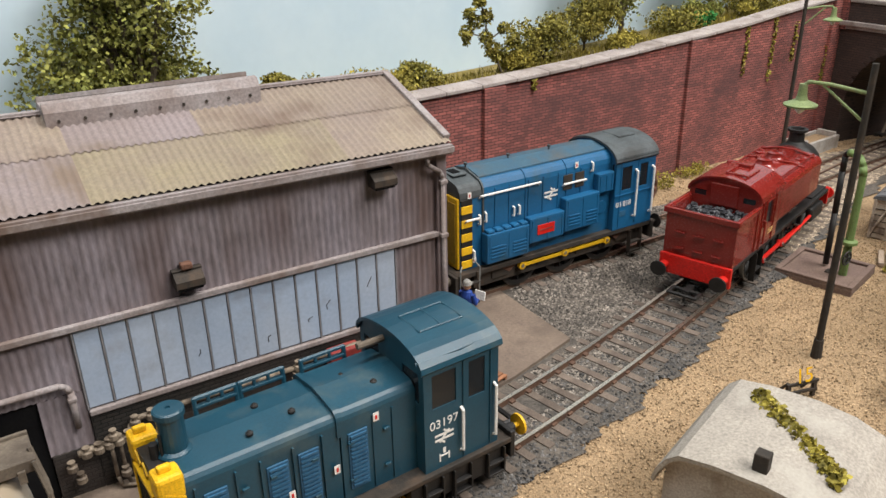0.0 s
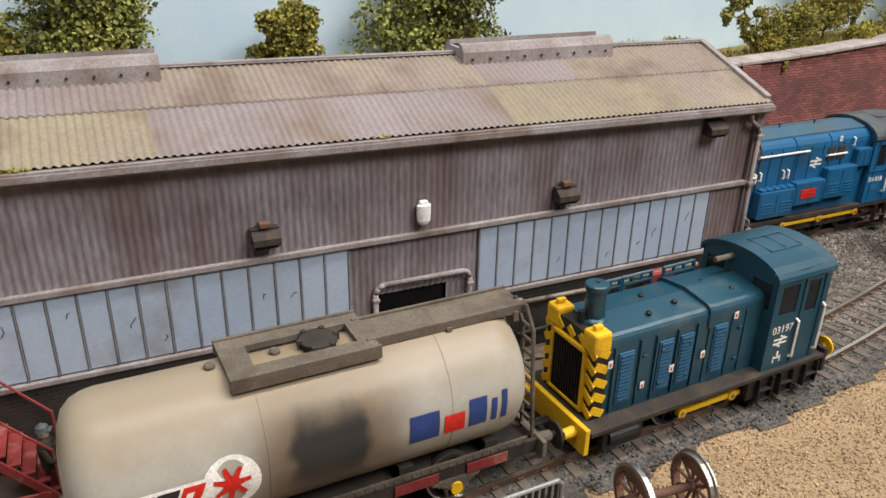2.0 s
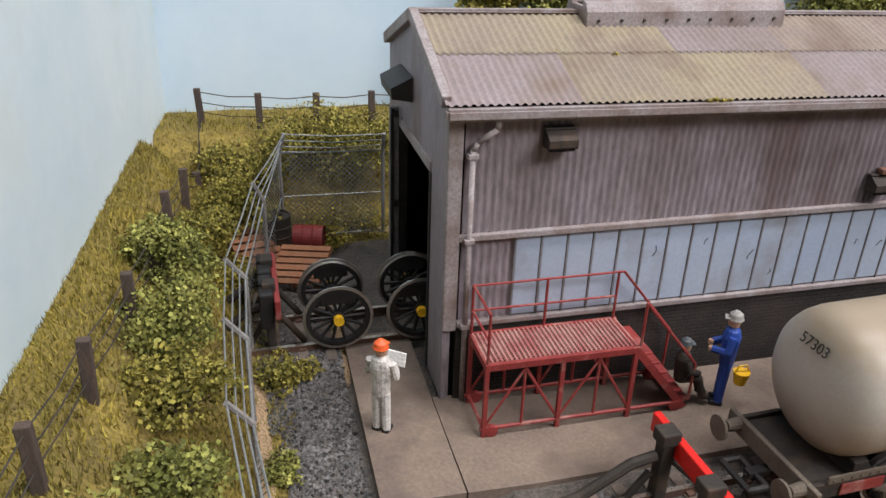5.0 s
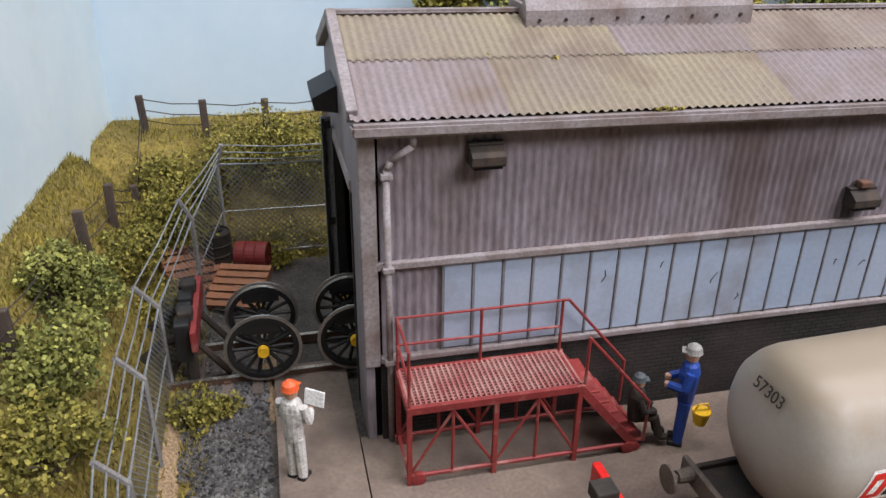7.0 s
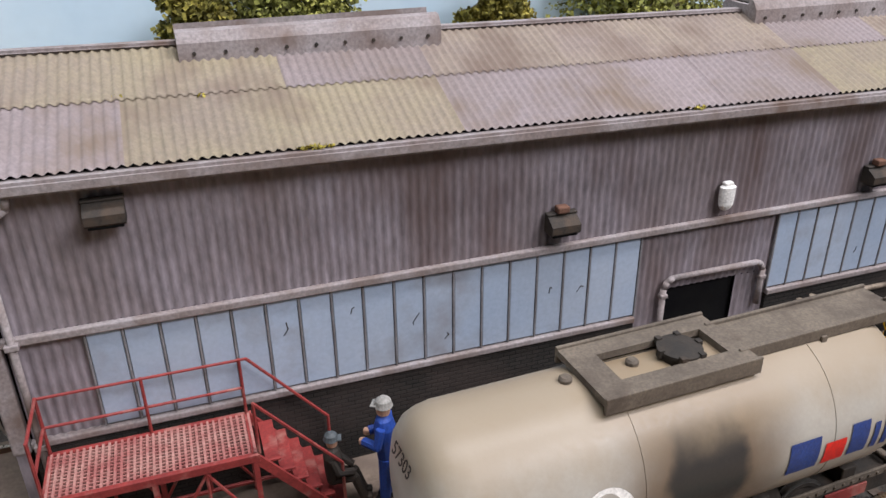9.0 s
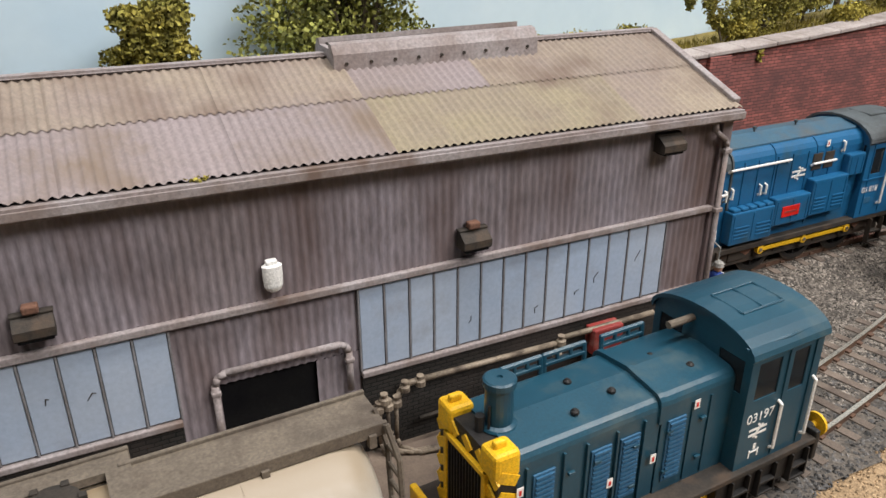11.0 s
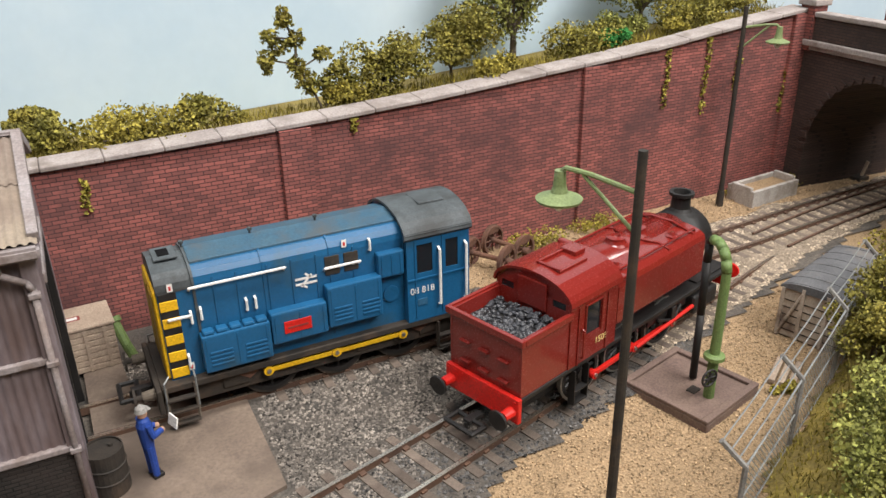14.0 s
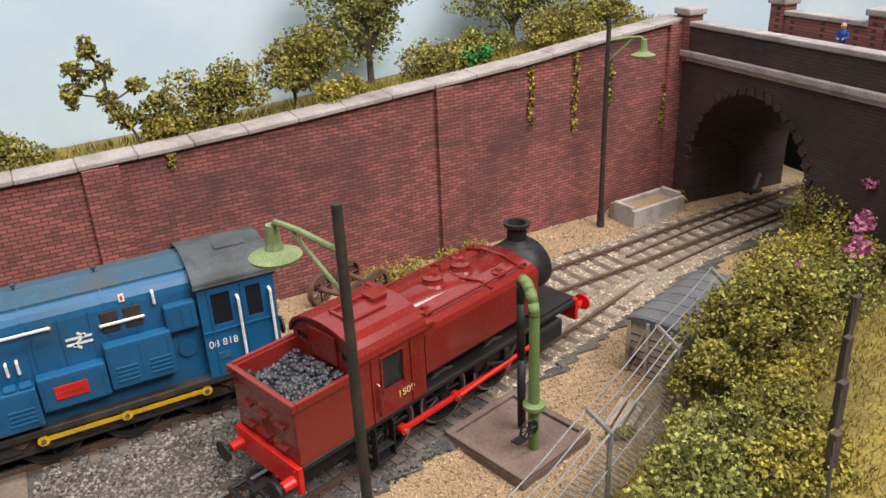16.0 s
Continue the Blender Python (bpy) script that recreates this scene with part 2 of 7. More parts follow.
COPING = pmat("coping_stone", (0.38, 0.335, 0.315), (0.28, 0.24, 0.225), 12, 0.8, 0.85, bump=0.3, dirt=(0.19, 0.155, 0.135), dirt_size=14, dirt_at=0.58)
BLACK = pmat("black_metal", (0.014, 0.0135, 0.0135), (0.023, 0.021, 0.02), 6, 0.5, 0.5, 0.0, spec=0.3)
# near-black: the shade inside openings is put into the colour
VOID = pmat("unlit_black", (0.005, 0.005, 0.006), (0.008, 0.008, 0.008), 9, 1, 0.9, spec=0.1)
SOOT = pmat("weathered_black", (0.027, 0.024, 0.021), (0.047, 0.037, 0.029), 7, 0.6, 0.75, dirt=(0.08, 0.053, 0.036), dirt_size=9, dirt_at=0.62, spec=0.3)
RAILBLUE = pmat("rail_blue", (0.0125, 0.102, 0.228), (0.0105, 0.085, 0.19), 20, 0.7, 0.36, bump=0.05, dirt=(0.035, 0.075, 0.10), dirt_size=22, dirt_at=0.62, fine_amt=0.1)
# pale dirt colour also paints in the hood's sheen from the sky board
TEAL = pmat("blue_green_paint", (0.011, 0.060, 0.094), (0.009, 0.048, 0.077), 18, 0.6, 0.36, bump=0.06, dirt=(0.05, 0.085, 0.098), dirt_size=10, dirt_at=0.62, fine_amt=0.14, spec=0.5)
PALEBLUE = pmat("louvre_blue", (0.03, 0.11, 0.20), (0.025, 0.09, 0.17), 10, 0.6, 0.5)
ROOFGREY = pmat("grimy_roof", (0.08, 0.093, 0.10), (0.05, 0.057, 0.06), 10, 0.6, 0.6, bump=0.1, dirt=(0.035, 0.036, 0.036), dirt_size=12, dirt_at=0.58)
YELLOW = pmat("warning_yellow", (0.80, 0.47, 0.012), (0.68, 0.38, 0.012), 8, 0.5, 0.5, bump=0.08, dirt=(0.30, 0.17, 0.03), dirt_size=10, dirt_at=0.67)
MAROON = pmat("maroon_paint", (0.205, 0.017, 0.012), (0.175, 0.015, 0.011), 25, 0.6, 0.24, bump=0.04, fine_amt=0.07, coat=0.5)
SCARLET = pmat("scarlet_paint", (0.62, 0.018, 0.012), (0.52, 0.014, 0.010), 12, 0.6, 0.4, bump=0.05)
RUSTRED = pmat("red_oxide", (0.25, 0.035, 0.03), (0.19, 0.025, 0.023), 8, 0.6, 0.6, bump=0.2, dirt=(0.33, 0.16, 0.13), dirt_size=7, dirt_at=0.62)
WHITE = pmat("white_paint", (0.80, 0.79, 0.76), (0.72, 0.70, 0.67), 8, 0.6, 0.5)
CREAM = pmat("cream_letter", (0.75, 0.55, 0.22), (0.70, 0.5, 0.2), 8, 0.6, 0.5)
LOGOBLUE = pmat("logo_blue", (0.02, 0.05, 0.20), (0.02, 0.04, 0.16), 8, 0.6, 0.5)
TIMBER = pmat("pallet_timber", (0.34, 0.155, 0.08), (0.27, 0.12, 0.06), 6, 0.5, 0.8, rnd=0.2)
OLDWOOD = pmat("old_post", (0.085, 0.06, 0.045), (0.055, 0.04, 0.034), 5, 0.5, 0.9, stretch=(1, 1, 0.3))
POSTGREY = pmat("concrete_post", (0.25, 0.24, 0.225), (0.17, 0.16, 0.15), 6, 0.6, 0.85)
GALV = pmat("galvanised_wire", (0.30, 0.31, 0.30), (0.22, 0.23, 0.23), 8, 0.6, 0.5, 0.4)
PALEWOOD = pmat("pale_crate", (0.42, 0.33, 0.25), (0.33, 0.25, 0.19), 8, 0.6, 0.85)
LAMPGREEN = pmat("lamp_green", (0.21, 0.265, 0.115), (0.17, 0.22, 0.09), 6, 0.5, 0.5, dirt=(0.25, 0.27, 0.16), dirt_size=6, dirt_at=0.62)
BOTTLE = pmat("crane_green", (0.15, 0.22, 0.07), (0.12, 0.18, 0.06), 6, 0.5, 0.6)
GREYPAINT = pmat("grey_paint", (0.44, 0.41, 0.38), (0.36, 0.33, 0.30), 10, 0.6, 0.8, dirt=(0.26, 0.22, 0.18), dirt_size=10, dirt_at=0.58)
SLATEROOF = pmat("faded_roof_felt", (0.36, 0.325, 0.28), (0.29, 0.26, 0.225), 14, 0.8, 0.85, dirt=(0.42, 0.39, 0.34), dirt_size=16, dirt_at=0.6)
SLABSTONE = pmat("stone_slab", (0.18, 0.125, 0.10), (0.14, 0.095, 0.08), 12, 0.7, 0.9, bump=0.3)
COAL = pmat("coal", (0.03, 0.03, 0.033), (0.05, 0.052, 0.06), 3, 0.5, 0.35, bump=0.3, island=0.6)
CROSSGREY = pmat("weathered_walkway", (0.145, 0.118, 0.09), (0.095, 0.077, 0.06), 10, 0.6, 0.85, dirt=(0.06, 0.045, 0.035), dirt_size=12, dirt_at=0.6)
PIPEMETAL = pmat("grimy_pipe", (0.27, 0.22, 0.165), (0.15, 0.115, 0.085), 6, 0.6, 0.6, 0.2, dirt=(0.06, 0.045, 0.035), dirt_size=6, dirt_at=0.56)
STEEL = pmat("bright_steel", (0.50, 0.48, 0.45), (0.38, 0.36, 0.33), 8, 0.5, 0.35, 0.9)
RUST = pmat("rust", (0.17, 0.085, 0.055), (0.11, 0.06, 0.045), 5, 0.5, 0.85, 0.2)
LEAFDARK = pmat("leaf_olive", (0.15, 0.14, 0.024), (0.28, 0.235, 0.045), 9, 0.9, 0.8, bump=0, island=0.6)
LEAFGREEN = pmat("leaf_green", (0.13, 0.145, 0.03), (0.28, 0.27, 0.065), 9, 0.9, 0.8, bump=0, island=0.65)
LEAFYELLOW = pmat("leaf_yellow", (0.34, 0.28, 0.045), (0.22, 0.185, 0.032), 9, 0.9, 0.8, bump=0, island=0.55)
PINK = pmat("blossom", (0.50, 0.16, 0.28), (0.42, 0.12, 0.24), 6, 0.6, 0.8, bump=0, island=0.35)
TWIG = pmat("twig", (0.11, 0.085, 0.06), (0.075, 0.06, 0.045), 4, 0.4, 0.9)
GRASS = pmat("grass_blade", (0.30, 0.24, 0.04), (0.18, 0.15, 0.03), 16, 1.2, 0.85, bump=0, island=0.5)
TURF = pmat("turf_soil", (0.24, 0.18, 0.04), (0.14, 0.105, 0.03), 12, 1.0, 0.95, bump=0.8, fine_amt=0.45)
SKYBOARD = pmat("painted_sky", (0.45, 0.575, 0.67), (0.56, 0.66, 0.72), 90, 4.0, 0.8, bump=0.02, fine_amt=0.015)
SKYPALE = pmat("painted_pale_sky", (0.49, 0.59, 0.63), (0.59, 0.66, 0.67), 70, 4.0, 0.8, bump=0.02, dirt=(0.52, 0.58, 0.56), dirt_size=40, dirt_at=0.62, fine_amt=0.02)
CAPGREY = pmat("cap_grey", (0.30, 0.29, 0.27), (0.23, 0.22, 0.20), 3, 0.5, 0.7)
GRUBBY = pmat("grubby_white", (0.66, 0.64, 0.60), (0.52, 0.49, 0.45), 3, 0.5, 0.6, dirt=(0.10, 0.09, 0.085), dirt_size=3, dirt_at=0.6)
OVERALL = pmat("blue_overall", (0.02, 0.06, 0.30), (0.015, 0.05, 0.24), 4, 0.5, 0.6)
FLESH = pmat("painted_tan", (0.50, 0.30, 0.20), (0.45, 0.26, 0.17), 4, 0.5, 0.6)
ORANGE = pmat("orange_helmet", (0.75, 0.13, 0.03), (0.70, 0.11, 0.03), 4, 0.5, 0.45)
GLASS = bpy.data.materials.new("glass")
GLASS.use_nodes = True
GLASS.node_tree.nodes["Principled BSDF"].inputs["Base Color"].default_value = (0.02, 0.025, 0.03, 1)
GLASS.node_tree.nodes["Principled BSDF"].inputs["Roughness"].default_value = 0.08
GLASS.node_tree.nodes["Principled BSDF"].inputs["Transmission Weight"].default_value = 0.35

# ---- the ground ----
TRACK = [(-125, 151), (-86, 152.2), (0, 156.3), (66, 160.3), (110, 162.3), (156, 166), (215, 177.5), (283, 195.5), (340, 212), (397, 228.8), (459, 246.5), (520, 257.5), (580, 262), (720, 266)]
SHEDLINE = [(-178, 245), (-60, 246), (120, 247), (320, 247.5), (430, 252), (500, 257), (560, 259.5), (720, 263)]


def curve_points(ctrl, step):
    """Points and headings at even steps on a smooth line."""
    pts = []
    for i in range(len(ctrl) - 1):
        p0, p1, p2, p3 = (Vector((*ctrl[max(0, min(len(ctrl) - 1, i + k))], 0)) for k in (-1, 0, 1, 2))
        for s in range(24):
            t = s / 24
            pts.append(0.5 * (2 * p1 + (p2 - p0) * t + (2 * p0 - 5 * p1 + 4 * p2 - p3) * t * t + (3 * p1 - p0 - 3 * p2 + p3) * t ** 3))
    pts.append(Vector((*ctrl[-1], 0)))
    out, left = [], 0.0
    for a, b in zip(pts, pts[1:]):
        d = (b - a).length
        while left < d:
            p = a + (b - a) * (left / d)
            out.append((p.x, p.y, math.atan2(b.y - a.y, b.x - a.x)))
            left += step
        left -= d
    return out


NEAR_LINE, BACK_LINE = curve_points(TRACK, 7.8), curve_points(SHEDLINE, 7.8)


def line_y(line, x):
    i = max(1, min(len(line) - 1, bisect(line, (x,))))
    (xa, ya, _), (xb, yb, _) = line[i - 1], line[i]
    return ya + (yb - ya) * max(0.0, min(1.0, (x - xa) / (xb - xa)))


def bisect(a, key):
    lo, hi = 0, len(a)
    while lo < hi:
        mid = (lo + hi) // 2
        lo, hi = (mid + 1, hi) if a[mid][0] < key[0] else (lo, mid)
    return lo


def on_sleeper(x, y):
    """True on top of a sleeper or close to a rail."""
    for a in (NEAR_LINE, BACK_LINE):
        i = bisect(a, (x,))
        for px, py, h in a[max(0, i - 4):i + 4]:
            c, d = math.cos(h), math.sin(h)
            along, across = abs((x - px) * c + (y - py) * d), abs((y - py) * c - (x - px) * d)
            if along < 1.75 and across < 15.4 or along < 4 and abs(across - 8.6) < 1.0:
                return True
    return False


def rise(y):
    """The yard climbs gently towards the retaining wall."""
    return 4.5 * min(1, max(0, (y - 205) / 95))


FENCE_R = [(262, 106), (300, 124), (340, 143), (375, 158), (410, 173), (450, 189), (520, 205), (620, 215)]


def ground_z(x, y):
    z = -3.5 + rise(y)
    fy = float(np.interp(x, [p[0] for p in FENCE_R], [p[1] for p in FENCE_R]))
    if x > 255 and y < fy:
        z += 22 * min(1, (fy - y) / 55) ** 0.8 * min(1, (x - 255) / 30)
    if y < 320 and x < -176:
        z += 39 * min(1, (-176 - x) / 32) ** 0.85
    if x < 60 and y > 308:
        z = max(z, -3.5 + 39 * min(1, (y - 308) / 34) ** 0.85)
    z += 0.5 * noise.noise(Vector((x * 0.07, y * 0.07, 0)))
    for line, top, live in ((NEAR_LINE, -1.95, x > -120), (BACK_LINE, 0.3, x > 214 or x < -152)):
        if live:
            k = max(0.0, min(1.0, (27 - abs(y - line_y(line, x))) / 9))
            z = max(z, z + (top - z) * k)
    return z


nx, ny = 200, 100
gx, gy = np.linspace(-260, 760, nx), np.linspace(-90, 392, ny)
gv = [(x, y, ground_z(x, y)) for y in gy for x in gx]
gf = [(j * nx + i, j * nx + i + 1, (j + 1) * nx + i + 1, (j + 1) * nx + i) for j in range(ny - 1) for i in range(nx - 1)]
ground = raw("ground", gv, gf, SAND)
tagged(ground, "pale sandy ground of the model yard", "ground", kind="structure")
for p in ground.data.polygons:
    p.use_smooth = True


def sheet(name, material, keep, dz, label, category="ground", step=3.0, x0=-260, x1=760, y0=-90, y1=392):
    """A second skin that follows the ground where keep(x, y) holds."""
    xs, ys = np.arange(x0, x1, step), np.arange(y0, y1, step)
    idx, vs, fs = {}, [], []

    def vid(i, j):
        if (i, j) not in idx:
            x, y = xs[i], ys[j]
            idx[i, j] = len(vs)
            vs.append((x, y, ground_z(x, y) + dz))
        return idx[i, j]

    for i in range(len(xs) - 1):
        for j in range(len(ys) - 1):
            if keep(xs[i] + step / 2, ys[j] + step / 2):
                fs.append((vid(i, j), vid(i + 1, j), vid(i + 1, j + 1), vid(i, j + 1)))
    ob = raw(name, vs, fs, material)
    return tagged(ob, label, category, kind="structure")


def wob(x, y, a=5.0, s=0.06):
    return a * noise.noise(Vector((x * s, y * s, 3.0)))


def in_ballast(x, y):
    w = wob(x, y)
    if x > 60 and line_y(NEAR_LINE, x) - 21 + w < y < 268 + w + 0.02 * (x - 250):
        return True
    if -180 < x <= 60 and 125 < y < 172:
        return True
    if -171 + 0.6 * w - (7 if y > 236 else 0) < x < -140 and 125 < y < 300:
        return True
    return x < 200 and 205 < y < 306 and x > -176


def in_turf(x, y):
    fy = float(np.interp(x, [p[0] for p in FENCE_R], [p[1] for p in FENCE_R]))
    if x > 262 and y < fy - 3 + wob(x, y, 4):
        return True
    if x < -169 + wob(x, y, 4) and y < 320:
        return True
    return x < 60 and y > 306


sheet("ballast_bed", CINDER, in_ballast, 0.75, "dark cinder ballast between the tracks", "ballast")
sheet("turf", TURF, in_turf, 0.5, "mossy turf on the banks", "turf")


def scatter(n, region, keep, size, material, name, label, seed, lift=0.6, flat=0.7):
    """Loose angular stones over the ground, one object."""
    rng = np.random.default_rng(seed)
    x0, x1, y0, y1 = region
    base = np.array([(1, 0, 0), (-1, 0, 0), (0, 1, 0), (0, -1, 0), (0, 0, 1), (0, 0, -1)], float)
    tri = np.array([(0, 2, 4), (2, 1, 4), (1, 3, 4), (3, 0, 4), (2, 0, 5), (1, 2, 5), (3, 1, 5), (0, 3, 5)])
    vs, fs, k = [], [], 0
    while k < n:
        x, y = rng.uniform(x0, x1), rng.uniform(y0, y1)
        if not keep(x, y):
            n -= 0.25
            continue
        s = size * rng.uniform(0.55, 1.25)
        v = base * rng.uniform(0.6, 1.2, (6, 3)) * s + rng.uniform(-0.25, 0.25, (6, 3)) * s
        a = rng.uniform(0, 6.28)
        c, d = math.cos(a), math.sin(a)
        v = np.c_[v[:, 0] * c - v[:, 1] * d, v[:, 0] * d + v[:, 1] * c, v[:, 2] * flat]
        vs.append(v + (x, y, ground_z(x, y) + lift))
        fs.append(tri + 6 * k)
        k += 1
    ob = raw(name, np.vstack(vs), np.vstack(fs), material)
    return tagged(ob, label, "gravel", kind="stuff")


def clear_of_concrete(x, y):
    if -152 < x < 219 and line_y(NEAR_LINE, x) + 15 < y < 244:
        return False
    return not (x < 186 and 168 < y < 300 and x > -152)


def by_far_track(x, y):
    return x > 352 + wob(x, y, 14) and min(abs(y - line_y(NEAR_LINE, x)), abs(y - line_y(BACK_LINE, x))) < 18 + wob(x, y, 3)


def loose(x, y):
    return in_ballast(x, y) and clear_of_concrete(x, y) and not on_sleeper(x, y)


sheet("pale_ballast_bed", PALEBED, lambda x, y: in_ballast(x, y) and by_far_track(x, y), 1.0, "pale buff ballast under the far tracks", "ballast", 2.0, 330, 720, 190, 292)
scatter(36000, (150, 420, 150, 285), lambda x, y: loose(x, y) and not by_far_track(x, y) and y > line_y(NEAR_LINE, x) - 4 + wob(x, y, 8), 0.62, STONE, "ballast_stones", "loose grey and brown ballast stones", 4, 0.75)
scatter(9000, (345, 620, 190, 285), lambda x, y: loose(x, y) and by_far_track(x, y), 0.66, PALESTONE, "pale_ballast_stones", "loose pale buff ballast stones", 14, 1.0)
scatter(9000, (60, 380, 130, 220), lambda x, y: loose(x, y) and y < line_y(NEAR_LINE, x) + 6 + wob(x, y, 8), 0.66, DARKSTONE, "dark_shoulder_stones", "dark blue-grey ballast stones along the track shoulder", 15, 0.75)
scatter(9000, (-178, 160, 120, 300), loose, 0.7, DARKSTONE, "cinder_stones", "loose dark cinder stones", 5, 0.75)
scatter(8000, (-178, -148, 128, 240), lambda x, y: in_ballast(x, y) and clear_of_concrete(x, y), 0.85, DARKSTONE, "coarse_cinders", "coarse dark cinder stones beside the slab", 8)
scatter(20000, (60, 430, 100, 215), lambda x, y: not in_ballast(x, y) and y < line_y(NEAR_LINE, x) and not in_turf(x, y), 0.42, GRAIN, "sand_grains", "coarse pale sand grains", 6, 0.3)
scatter(2500, (300, 560, 262, 300), lambda x, y: not in_ballast(x, y), 0.6, GRAIN, "sand_grains_by_wall", "coarse pale sand along the wall", 7, 0.3)


def slab_poly(name, pts, z_top, thick, material, label):
    bm = B()
    top = [bm.verts.new((x, y, z_top + rise(y))) for x, y in pts]
    bot = [bm.verts.new((x, y, z_top + rise(y) - thick)) for x, y in pts]
    bm.faces.new(top)
    bm.faces.new(bot[::-1])
    n = len(pts)
    for i in range(n):
        bm.faces.new((top[i], bot[i], bot[(i + 1) % n], top[(i + 1) % n]))
    bmesh.ops.recalc_face_normals(bm, faces=bm.faces[:])
    return tagged(part(name, bm, material), label, "pavement", kind="structure")


slab_poly("pavement_front", [(-130, 171), (-112, 170.5), (0, 173), (66, 176), (110, 178), (150, 181), (186, 187.5), (217.5, 196), (217.5, 241.5), (173, 241.5), (173, 208), (-130, 208)], 0.0, 3, CONCRETE, "brown-grey concrete apron along the shed")
slab_poly("pavement_end", [(-150.5, 171.5), (-130.4, 171.2), (-130.4, 241), (-150, 241)], -0.1, 3, CONCRETE, "brown-grey concrete path at the shed end")
slab_poly("pavement_track", [(173.4, 241.9), (213, 241.9), (205, 258), (186, 264), (184, 302), (173.4, 302)], -0.1, 3, CONCRETE, "concrete floor round the embedded rails")


# ---- track ----
def build_track(name, line, z_top, skip, label):
    t = thing(name, label, "railway track", kind="structure")
    sl = B()
    box(sl, -1.45, 1.45, -15.2, 15.2, -3.6, -1.75, 0.2)
    first = part("sleeper", sl, SLEEPER, t)
    chair = B()
    for s in (-1, 1):
        box(chair, -1.0, 1.0, s * 8.25 - 1.6, s * 8.25 + 1.6, -1.8, -1.0, 0.2)
    chairs = part("rail_chair", chair, RAILSIDE, first)
    made = False
    for x, y, h in line:
        if skip(x):
            continue
        m = pose(x * MM, y * MM, z_top * MM, 0, 0, math.degrees(h) + random.uniform(-1.2, 1.2))
        if not made:
            first.matrix_basis, made = m, True
            continue
        o = new("sleeper", first.data)
        o.parent, o.matrix_basis = t, m
        c = new("rail_chair", chairs.data)
        c.parent = o
    for s in (-1, 1):
        for nm, mat, w, z0, z1 in (("rail", RAILSIDE, 0.55, -2.9, -0.15), ("rail_head", RAILTOP, 0.6, -0.15, 0.0)):
            vs, fs = [], []
            for i, (x, y, h) in enumerate(line):
                cx, cy = x - math.sin(h) * s * 8.6, y + math.cos(h) * s * 8.6
                for o, z in ((-w, z0), (w, z0), (w, z1), (-w, z1)):
                    vs.append((cx - math.sin(h) * o, cy + math.cos(h) * o, z + z_top))
                if i:
                    for k in range(4):
                        a, b = (i - 1) * 4 + k, (i - 1) * 4 + (k + 1) % 4
                        fs.append((a, b, b + 4, a + 4))
            r = raw(nm, vs, fs, mat, t)
    return t


build_track("track_near", NEAR_LINE, 1.0, lambda x: False, "weathered track with brown sleepers curving past the shed")
build_track("track_back", BACK_LINE, 3.2, lambda x: -150 < x < 222, "track that runs through the shed to the tunnel")
turn = curve_points([(452, 244), (500, 251), (560, 256), (640, 260)], 6)
rails = B()
for s in (-1, 1):
    pipe(rails, [(x - math.sin(h) * s * 8.6, y + math.cos(h) * s * 8.6, 2.2) for x, y, h in turn], 0.6, 5)
tagged(part("turnout_rails", rails, RAILSIDE), "rusty turnout rails crossing between two tracks", "rails", kind="structure")

# ---- sky boards and hall ----
bm = B()
box(bm, -240, 900, 372, 378, -30, 420)
tagged(part("backdrop", bm, SKYBOARD), "sky-blue painted backdrop board", "backdrop", kind="structure")
bm = B()
box(bm, -3, 3, -190, 92, -30, 420, 0, pose(-217, 281, 0, 0, 0, -5.6))
tagged(part("backdrop_end", bm, SKYPALE), "pale blue painted end board", "backdrop", kind="structure")

# ---- retaining wall ----
WALL_TOP = [(20, 62), (183, 65.3), (224, 66.3), (253, 67.2), (305, 69.4), (361, 73.4), (392, 75.6), (430, 78.6), (480, 84.3), (522, 88)]


def wall_top(x):
    return float(np.interp(x, [p[0] for p in WALL_TOP], [p[1] for p in WALL_TOP]))


wall = thing("wall_retaining", "weathered red brick retaining wall with stone coping", "wall", kind="structure")
bm = B()
xs = [20, 183, 224, 253, 305, 361, 392, 430, 480, 522]
for a, b in zip(xs, xs[1:]):
    t = bmesh.new()
    v = [t.verts.new(p) for p in ((a, 300, -4), (b, 300, -4), (b, 300, wall_top(b)), (a, 300, wall_top(a)), (a, 308, -4), (b, 308, -4), (b, 308, wall_top(b)), (a, 308, wall_top(a)))]
    for f in ((0, 1, 2, 3), (5, 4, 7, 6), (3, 2, 6, 7), (1, 0, 4, 5)) + (((0, 3, 7, 4),) if a == 20 else ()) + (((2, 1, 5, 6),) if b == 522 else ()):
        t.faces.new([v[i] for i in f])
    join(bm, t)
bmesh.ops.remove_doubles(bm, verts=bm.verts[:], dist=0.01)
part("brickwork", bm, REDBRICK, wall)
bm = B()
for x, w in ((92, 12), (252.5, 12), (387, 12), (512, 10)):
    box(bm, x, x + w, 298, 300.4, -3, wall_top(x + 6) - 0.3, 0.3)
    part("pilaster", bm, REDBRICK, wall)
    bm = B()
bm.free()
n = 26
